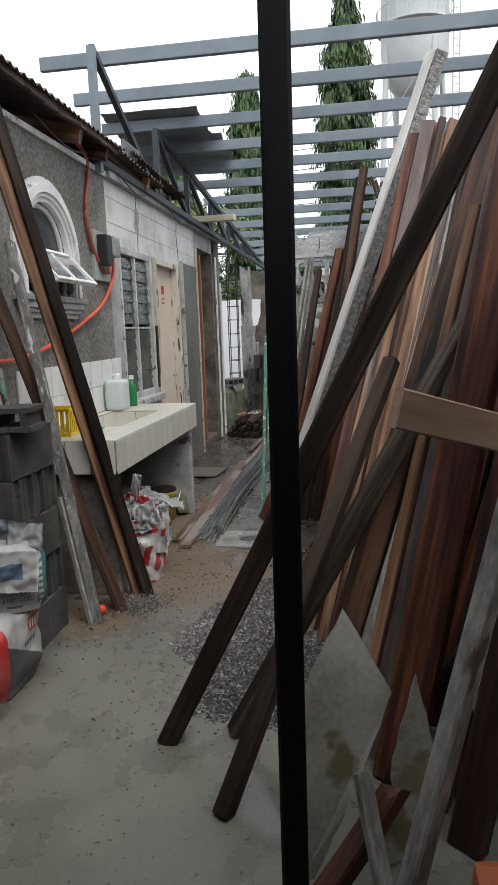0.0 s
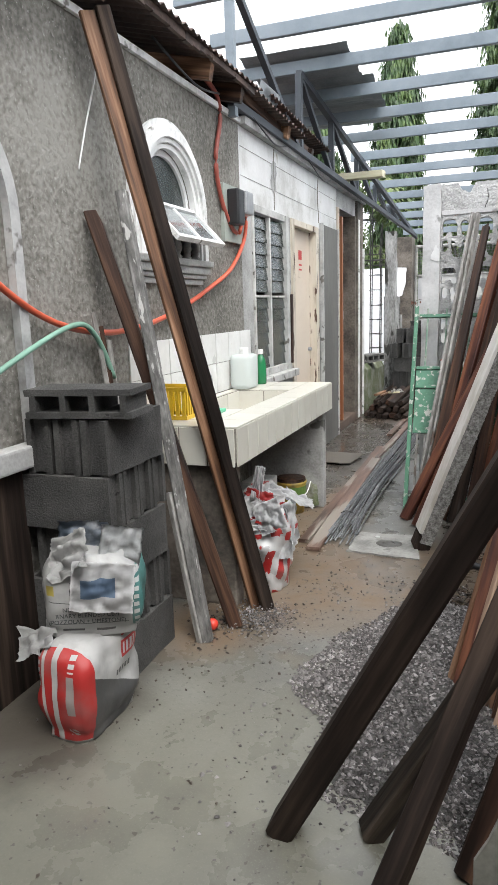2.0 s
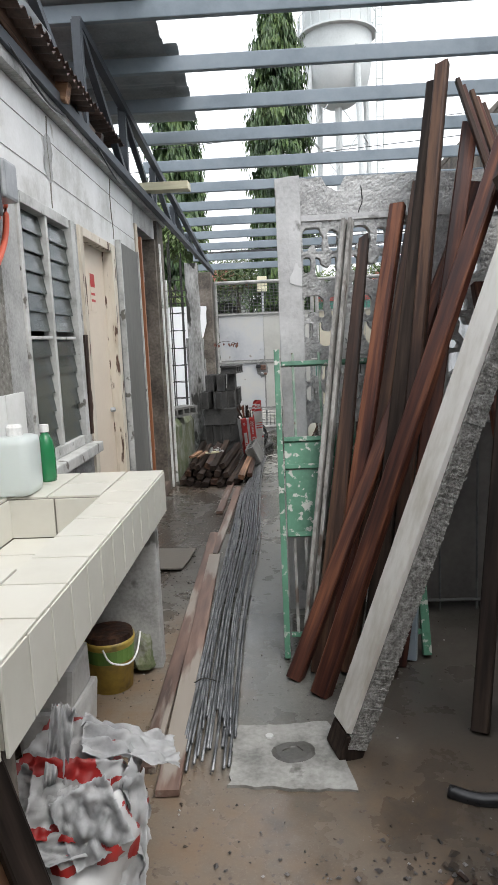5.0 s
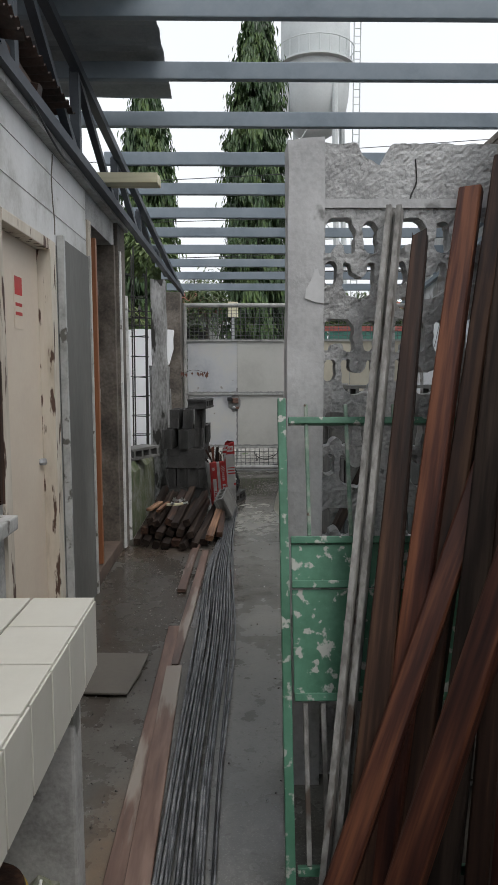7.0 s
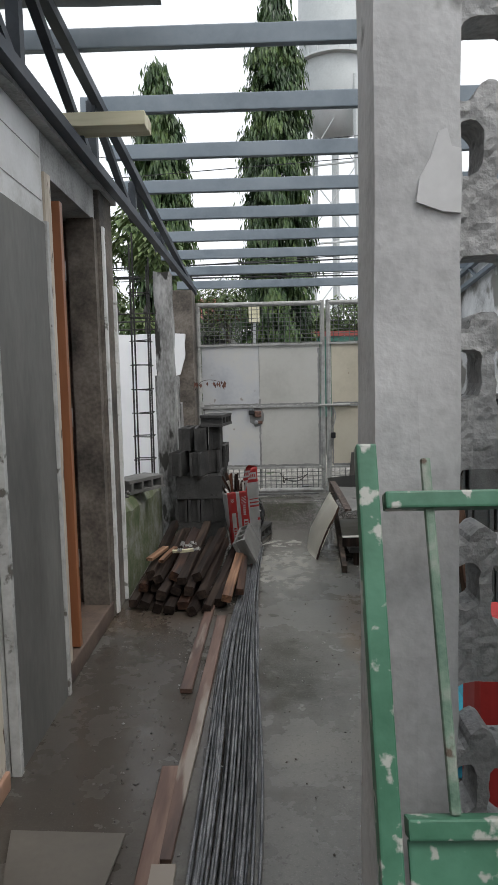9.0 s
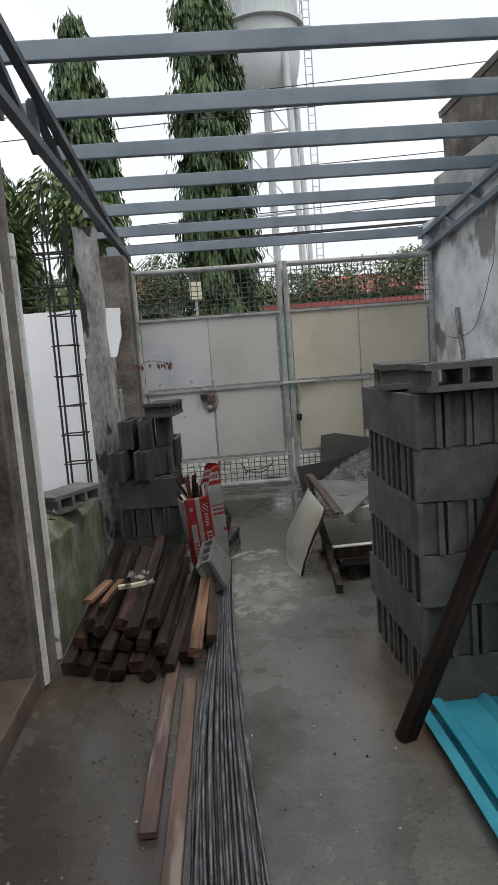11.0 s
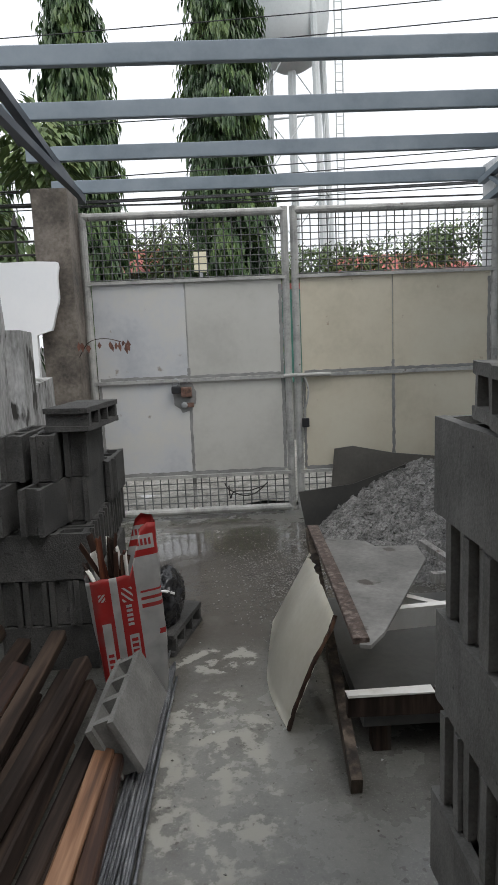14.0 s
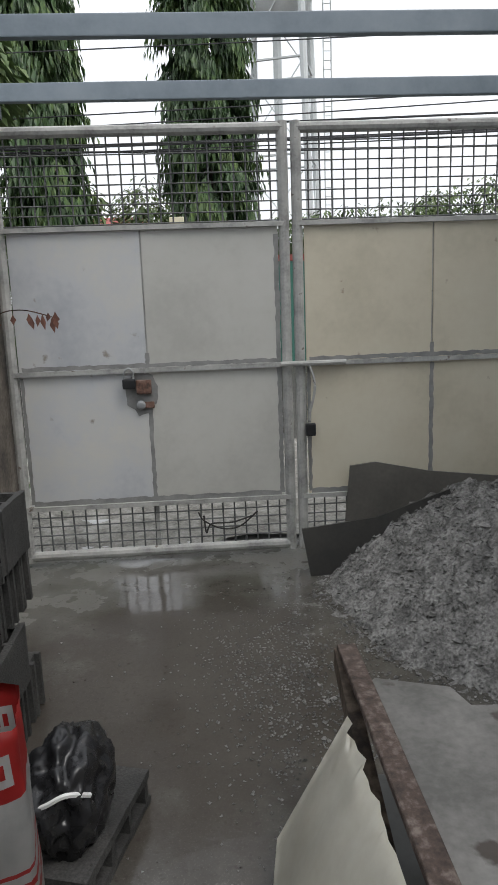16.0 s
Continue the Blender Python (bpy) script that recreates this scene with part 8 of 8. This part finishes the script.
def sand_h(x, y):
    e = math.hypot((x - 1.75) / 1.15, (y - 12.0) / 1.25) + 0.10 * nz(x * 2.2, y * 2.2, 7)
    return 0.62 * max(0.0, 1 - e) ** 0.85 + 0.06 * nz(x * 5, y * 5) * max(0, 1.1 - e) + 0.06 * abs(nz(x * 11, y * 11)) * min(1, 3 * max(0, 1.05 - e)) + 0.05 * max(0, nz(x * 8, y * 8, 3)) * min(1, 3 * max(0, 1.05 - e)) + 0.026 * nz(x * 30, y * 30) - 0.006 if e < 1.06 else -0.03


heap("sand_heap", 0.45, 2.09, 10.7, 12.58, sand_h, 0.02, SAND, "heap of lumpy wet grey sand by the gate")
pts, sizes = [], []
while len(pts) < 12000:
    x, y = random.uniform(0.35, 2.05), random.uniform(10.6, 12.5)
    h = sand_h(x, y)
    if h > -0.02 or random.random() < 0.12:
        pts.append((x, y, max(0, h) + 0.002))
        sizes.append(random.choice((0.003, 0.004, 0.004, 0.005, 0.005, 0.006, 0.007, 0.009, 0.013)) if random.random() < 0.985 else random.uniform(0.018, 0.035))
for _ in range(2200):
    pts.append((random.gauss(0.30, 0.17), random.gauss(11.25, 0.38), 0.002))
    sizes.append(random.uniform(0.003, 0.008))
stones("sand_lumps", pts, sizes, SAND, "loose lumps of wet sand and gravel", "sand")
DK = mk("dark_wet_board", [(0.09, 0.085, 0.075), (0.15, 0.14, 0.125)], 3, (0.5, 0.7), 0.1, 50)
bm = bmesh.new()
vs = [bm.verts.new(p) for p in ((0.76, 12.55, 0.02), (0.81, 12.56, 0.51), (0.95, 12.56, 0.525), (1.25, 12.56, 0.46), (1.9, 12.56, 0.38), (1.95, 12.55, 0.02))]
bm.faces.new(vs)
thicken(bm, 0.018)
solid("grey_board", bm, DK, "grey curved board standing against the gate", "board")
bm = bmesh.new()
vs = [bm.verts.new(p) for p in ((0.54, 12.28, 0.0), (0.50, 12.30, 0.25), (0.9, 12.34, 0.28), (1.3, 12.38, 0.40), (1.35, 12.35, 0.0))]
bm.faces.new(vs)
thicken(bm, 0.018)
solid("dark_board", bm, mk("black_wet_board", [(0.03, 0.03, 0.03), (0.06, 0.058, 0.052)], 3, (0.4, 0.6), 0.1, 50), "dark wet board holding back the sand heap", "board")
# blue roof sheets lying in front of the east stack
for k in range(2):
    bm = bmesh.new()
    NU = 48
    for s in (0.0, 0.003):
        g_ = []
        for i in range(NU + 1):
            u = i / NU
            w = 0.018 if (u * 5) % 1 < 0.22 else 0.0
            g_.append([bm.verts.new((0.36 + 0.05 * k + 0.95 * u, 7.98 - 1.15 * v + 0.03 * k + 0.16 * u * 0, 0.012 + s + w + 0.028 * k + 0.012 * math.sin(4 * v))) for v in (0, 0.25, 0.5, 0.75, 1.0)])
        for i in range(NU):
            for j in range(4):
                bm.faces.new((g_[i][j], g_[i + 1][j], g_[i + 1][j + 1], g_[i][j + 1]))
    solid("blue_roof_sheet", bm, BLUESHEET, "ribbed turquoise blue roof sheet lying on the floor", "roof sheet", group="blue sheets on the floor")
stick("diagonal_prop", (0.27, 7.87, 0.0), (0.78, 7.95, 1.05), 0.06, 0.06, W_DARK, "dark wooden prop leaning on the block stack", "prop", turn=10)
stick("diagonal_prop", (0.80, 7.75, 0.05), (0.72, 7.98, 0.85), 0.07, 0.04, W_BROWN, "dark board leaning on the block stack", "prop")
bm = bmesh.new()
tube(bm, [(2.08, 11.95, 0.9), (2.085, 11.9, 1.2), (2.07, 11.95, 1.5), (2.08, 12.0, 1.68)], 0.02, 8)
solid("bent_pipe", bm, W_GREY, "old bent pipe against the east wall", "pipe", smooth=True)

# ---------------------------------------------------------------- outside: trees, tower, houses, wires
DUST = mk("dusty_roadside_soil", [(0.12, 0.115, 0.10), (0.24, 0.23, 0.205), (0.36, 0.35, 0.32)], 9, (0.8, 0.95), 0.6, 60, vary=0.5, world_space=True, speck=(0.07, 0.10, 0.04), speck_at=0.66, speck_scale=3)
heap("roadside_rubble", -1.6, 2.6, 12.78, 15.4, lambda x, y: 0.05 + 0.05 * nz(x * 2, y * 2) + 0.02 * nz(x * 9, y * 9) + 0.10 * max(0, y - 13.4) / 2, 0.06, DUST, "low brown rubble and soil beyond the gate")


def leaf_cloud(pts, size, material, name, parent, droop=1.0):
    """Narrow hanging leaves as folded blades in one mesh."""
    vs, fs = [], []
    for p, out in pts:
        a = math.atan2(out[1], out[0]) + random.uniform(-0.7, 0.7)
        ln = size * random.uniform(0.6, 1.35)
        w = ln * 0.16
        ox, oy = math.cos(a), math.sin(a)
        tip = (p[0] + ox * ln * 0.35 / droop, p[1] + oy * ln * 0.35 / droop, p[2] - ln * 0.9 * droop * random.uniform(0.7, 1.1))
        mid_ = ((p[0] * 0.5 + tip[0] * 0.5) + ox * ln * 0.10, (p[1] * 0.5 + tip[1] * 0.5) + oy * ln * 0.10, (p[2] * 0.5 + tip[2] * 0.5) + ln * 0.05)
        k = len(vs)
        vs += [p, (mid_[0] - oy * w, mid_[1] + ox * w, mid_[2]), tip, (mid_[0] + oy * w, mid_[1] - ox * w, mid_[2])]
        fs += [(k, k + 1, k + 2), (k, k + 2, k + 3)]
    inv_ = chain(parent).inverted()
    vs = [tuple(inv_ @ Vector(v)) for v in vs]
    me = bpy.data.meshes.new(name)
    me.from_pydata(vs, [], fs)
    me.materials.append(material)
    ob = new(name, me)
    ob.parent = parent
    return ob


def mast_tree(x, y, h, r, base, n, label, seed, spires=1):
    tr_ = thing("mast_tree", (x, y, 0), label, "tree", group="tall mast trees beyond the gate")
    bm = bmesh.new()
    lathe(bm, (x, y, 0), [(0.16, 0), (0.12, h * 0.4), (0.05, h * 0.8), (0.015, h)], 10)
    part("trunk", bm, BARK, tr_)
    rnd = random.Random(seed)
    limbs = bmesh.new()
    pts = []
    for k in range(190):
        z = base + (h - base) * (k + rnd.random()) / 190
        f = (z - base) / (h - base)
        rad = r * (0.55 + 0.45 * min(1, (1 - f) * 2.2)) * (1 if f < 0.85 else max(0.12, (1 - f) / 0.15)) * rnd.uniform(0.72, 1.12)
        a = k * 2.4 + rnd.uniform(-0.4, 0.4)
        e = (x + rad * math.cos(a), y + rad * math.sin(a), z - 0.5 * rad)
        bar(limbs, (x, y, min(h - 0.05, z + 0.15)), e, 0.012, 4)
        for q in range(n // 190):
            t = rnd.uniform(0.35, 1.05)
            pts.append(((x + rad * t * math.cos(a) + rnd.gauss(0, 0.10), y + rad * t * math.sin(a) + rnd.gauss(0, 0.10), z - 0.5 * rad * t + rnd.gauss(0, 0.12)), (math.cos(a), math.sin(a))))
    part("limb", limbs, BARK, tr_)
    leaf_cloud(pts, 0.23, LEAF, "crown", tr_, 1.3)
    return tr_


mast_tree(-2.66, 21.94, 9.0, 0.68, 1.2, 24000, "tall narrow mast tree with drooping dark green leaves", 3)
mast_tree(0.34, 24.95, 12.6, 0.98, 1.4, 36000, "very tall narrow mast tree with drooping dark green leaves", 5)
mast_tree(-4.7, 20.5, 6.4, 1.0, 0.6, 20000, "shorter full mast tree with drooping dark green leaves", 8)
mast_tree(-6.3, 23.0, 7.6, 0.9, 1.0, 13000, "tall narrow mast tree with drooping dark green leaves", 11)


def bushy(x, y, h, r, seed, label, n=1800):
    t_ = thing("broad_tree", (x, y, 0), label, "tree", group="low trees across the street")
    bm = bmesh.new()
    lathe(bm, (x, y, 0), [(0.14, 0), (0.09, h * 0.5), (0.03, h * 0.8)], 8)
    part("trunk", bm, BARK, t_)
    rnd = random.Random(seed)
    cl = [(x + rnd.gauss(0, r * 0.5), y + rnd.gauss(0, r * 0.4), h * rnd.uniform(0.45, 0.95), r * rnd.uniform(0.25, 0.5)) for _ in range(14)]
    pts = []
    for _ in range(n):
        c = rnd.choice(cl)
        a, b2 = rnd.uniform(0, 6.28), rnd.uniform(-1, 1)
        k = c[3] * rnd.uniform(0.6, 1.05)
        pts.append(((c[0] + k * math.cos(a) * math.sqrt(1 - b2 * b2), c[1] + k * math.sin(a) * math.sqrt(1 - b2 * b2), c[2] + k * b2), (math.cos(a), math.sin(a))))
    leaf_cloud(pts, 0.22, BUSH, "crown", t_, 0.6)


for i, (x, y, h, r) in enumerate(((-3.6, 27.0, 4.3, 1.6), (-1.4, 29.0, 4.6, 1.8), (3.4, 30.5, 4.2, 1.6), (6.6, 31.0, 5.0, 2.2), (9.5, 30.0, 4.6, 2.2), (12.5, 32.0, 5.2, 2.5), (1.4, 31, 3.9, 1.5), (-7.5, 28, 5.0, 2.4))):
    bushy(x, y, h, r, 20 + i, "leafy green tree across the street", 4200)


bushy(-3.15, 16.5, 5.0, 1.35, 61, "leafy green tree behind the boundary wall", 7000)


def far_house(x0, x1, y, h, roof, wallm, label):
    t_ = thing("house", ((x0 + x1) / 2, y + 2, 0), label, "house")
    part("wall", boxes(((x0, y, 0), (x1, y + 4, h))), wallm, t_)
    bm = bmesh.new()
    a = [bm.verts.new(p) for p in ((x0 - 0.4, y - 0.5, h - 0.02), (x1 + 0.4, y - 0.5, h - 0.02), (x1 + 0.4, y + 4.5, h - 0.02), (x0 - 0.4, y + 4.5, h - 0.02))]
    r_ = [bm.verts.new(p) for p in ((x0 + 0.6, y + 2, h + 1.0), (x1 - 0.6, y + 2, h + 1.0))]
    bm.faces.new((a[0], a[1], r_[1], r_[0]))
    bm.faces.new((a[2], a[3], r_[0], r_[1]))
    bm.faces.new((a[1], a[2], r_[1]))
    bm.faces.new((a[3], a[0], r_[0]))
    bm.faces.new(a[::-1])
    part("roof", bm, roof, t_)
    k = int((x1 - x0) / 1.6)
    for i in range(k):
        xx = x0 + 0.5 + 1.6 * i
        part("window", boxes(((xx, y - 0.03, h - 1.5), (xx + 0.9, y + 0.01, h - 0.5))), BLACKP, t_)


far_house(-4.4, -1.0, 29.5, 3.5, REDROOF, WHITEWALL, "low white house with a red roof across the street")
far_house(4.5, 10.0, 34.5, 3.6, REDROOF, RIGHTWALL, "low house with a long red roof across the street")
far_house(-14, -8, 33.0, 4.0, GREYROOF, RIGHTWALL, "low grey house across the street")
fe = thing("green_fence", (5, 28, 0), "long green painted fence across the street", "fence")
for k in range(12):
    part("fence_panel", boxes(((0.8 + 1.1 * k, 28.0, 0), (1.86 + 1.1 * k, 28.08, 2.75)), bevel=0.02), GREENFENCE, fe)
part("fence_cap", boxes(((0.7, 27.96, 2.76), (14.0, 28.12, 2.92))), REDROOF, fe, "red fence capping")
bm = boxes(((8.0, 27.4, 0), (8.8, 27.9, 3.3)), bevel=0.05)
solid("blue_container", bm, plain("blue_plastic", (0.03, 0.14, 0.24), 0.5), "blue tall container by the fence", "container")
mb = thing("meter_box", (-0.4, 23.5, 0), "pale yellow box on a post by the street", "meter box")
part("case", boxes(((-0.55, 23.4, 2.9), (-0.25, 23.6, 3.35)), bevel=0.02), W_YELLOW, mb)
part("post", boxes(((-0.44, 23.45, -0.06), (-0.36, 23.55, 2.9))), GREYMETAL, mb)

tk = thing("water_tower", (4.08, 43.3, 0), "tall pale steel water tower with a round-bottomed tank on braced legs", "water tower")
bm = bmesh.new()
prof = [(0.15, 14.3), (0.7, 14.38), (1.15, 14.65), (1.5, 15.1), (1.76, 15.75), (1.89, 16.5), (1.92, 17.2), (1.92, 18.0), (1.92, 24.0), (1.2, 25.0), (0.2, 25.4)]
lathe(bm, (4.08, 43.3, 0), prof, 28)
part("tank", bm, TANK, tk, smooth=True)
bm = bmesh.new()
lathe(bm, (4.08, 43.3, 18.0), [(1.93, 0), (2.2, 0.02), (2.2, 0.12), (1.93, 0.13)], 28)
part("walkway", bm, TANK, tk)
bm = bmesh.new()
for k in range(24):
    a = 2 * math.pi * k / 24
    bar(bm, (4.08 + 2.17 * math.cos(a), 43.3 + 2.17 * math.sin(a), 18.1), (4.08 + 2.17 * math.cos(a), 43.3 + 2.17 * math.sin(a), 19.0), 0.025, 4)
    b_ = 2 * math.pi * (k + 1) / 24
    bar(bm, (4.08 + 2.17 * math.cos(a), 43.3 + 2.17 * math.sin(a), 19.0), (4.08 + 2.17 * math.cos(b_), 43.3 + 2.17 * math.sin(b_), 19.0), 0.03, 4)
part("railing", bm, TANK, tk)
legs = [(1.85 * math.cos(a), 1.85 * math.sin(a)) for a in (0.5, 0.5 + math.pi / 2, 0.5 + math.pi, 0.5 + 1.5 * math.pi)]
for x, y in legs:
    bm = bmesh.new()
    bar(bm, (4.08 + x * 1.35, 43.3 + y * 1.35, 0), (4.08 + x, 43.3 + y, 17.0), 0.17, 8)
    part("leg", bm, TANK, tk)
bm = bmesh.new()
bar(bm, (4.08, 43.3, 0), (4.08, 43.3, 14.3), 0.2, 8)
part("riser", bm, TANK, tk)
for zz in (4.0, 8.5, 12.6):
    for i in range(4):
        (xa, ya), (xb, yb) = legs[i], legs[(i + 1) % 4]
        s1_, s2_ = 1.35 - 0.35 * zz / 17, 1.35 - 0.35 * min(17, zz + 4) / 17
        bm = bmesh.new()
        bar(bm, (4.08 + xa * s1_, 43.3 + ya * s1_, zz), (4.08 + xb * s1_, 43.3 + yb * s1_, zz), 0.06, 5)
        part("strut", bm, TANK, tk)
        bm = bmesh.new()
        bar(bm, (4.08 + xa * s1_, 43.3 + ya * s1_, zz), (4.08 + xb * s2_, 43.3 + yb * s2_, min(17, zz + 4)), 0.03, 5)
        part("tie_rod", bm, TANK, tk)
bm = bmesh.new()
for x in (-0.18, 0.18):
    bar(bm, (6.35 + x, 42.8, 0), (6.35 + x, 42.8, 24), 0.035, 5)
for k in range(60):
    bar(bm, (6.17, 42.8, 0.4 * k), (6.53, 42.8, 0.4 * k), 0.02, 4)
part("ladder", bm, TANK, tk)

for k, (za, zb, y, sag) in enumerate(((3.75, 3.95, 17.5, 0.30), (3.62, 3.80, 17.6, 0.32), (3.52, 3.70, 17.5, 0.26), (3.70, 3.60, 17.7, 0.34), (3.45, 3.66, 17.6, 0.24), (3.85, 4.30, 17.4, 0.38), (3.60, 4.10, 17.3, 0.30), (4.6, 5.0, 17.6, 0.35), (5.2, 5.9, 17.0, 0.4), (6.0, 6.7, 18.0, 0.5))):
    bm = bmesh.new()
    tube(bm, [(-14, y, za), (-7, y, za - sag * 0.8), (0, y, (za + zb) / 2 - sag), (7, y, zb - sag * 0.8), (14, y, zb)], 0.014 if k < 4 else 0.008, 5)
    solid("overhead_wire", bm, BLACKP, "black overhead power cable along the street", "cable", "overhead cables")
for px in (-13.9, 13.9):
    sp = thing("street_pole", (px, 17.5, 0), "plain grey street pole carrying the cables", "utility pole")
    bm = bmesh.new()
    bar(bm, (px, 17.5, -0.05), (px, 17.5, 8.0), 0.12, 10)
    part("pole", bm, TANK, sp)
    bm = bmesh.new()
    slat(bm, (px, 16.9, 3.75), (px, 18.2, 3.75), 0.1, 0.9)
    slat(bm, (px, 16.9, 6.1), (px, 18.2, 6.1), 0.1, 1.8)
    part("bracket", bm, TANK, sp)
up = thing("utility_pole", (6.2, 18.0, 0), "slim utility pole with insulators and tangled wire", "utility pole")
bm = bmesh.new()
bar(bm, (6.2, 18, 0), (6.2, 18, 8.6), 0.10, 10)
part("pole", bm, TANK, up)
bm = bmesh.new()
slat(bm, (5.5, 18, 8.0), (6.9, 18, 8.0), 0.08, 0.08)
part("cross_arm", bm, TANK, up)
for x in (5.6, 5.95, 6.45, 6.8):
    bm = bmesh.new()
    lathe(bm, (x, 18, 8.04), [(0.05, 0), (0.07, 0.06), (0.04, 0.1), (0.06, 0.16), (0.02, 0.24)], 10)
    part("insulator", bm, TANK, up)
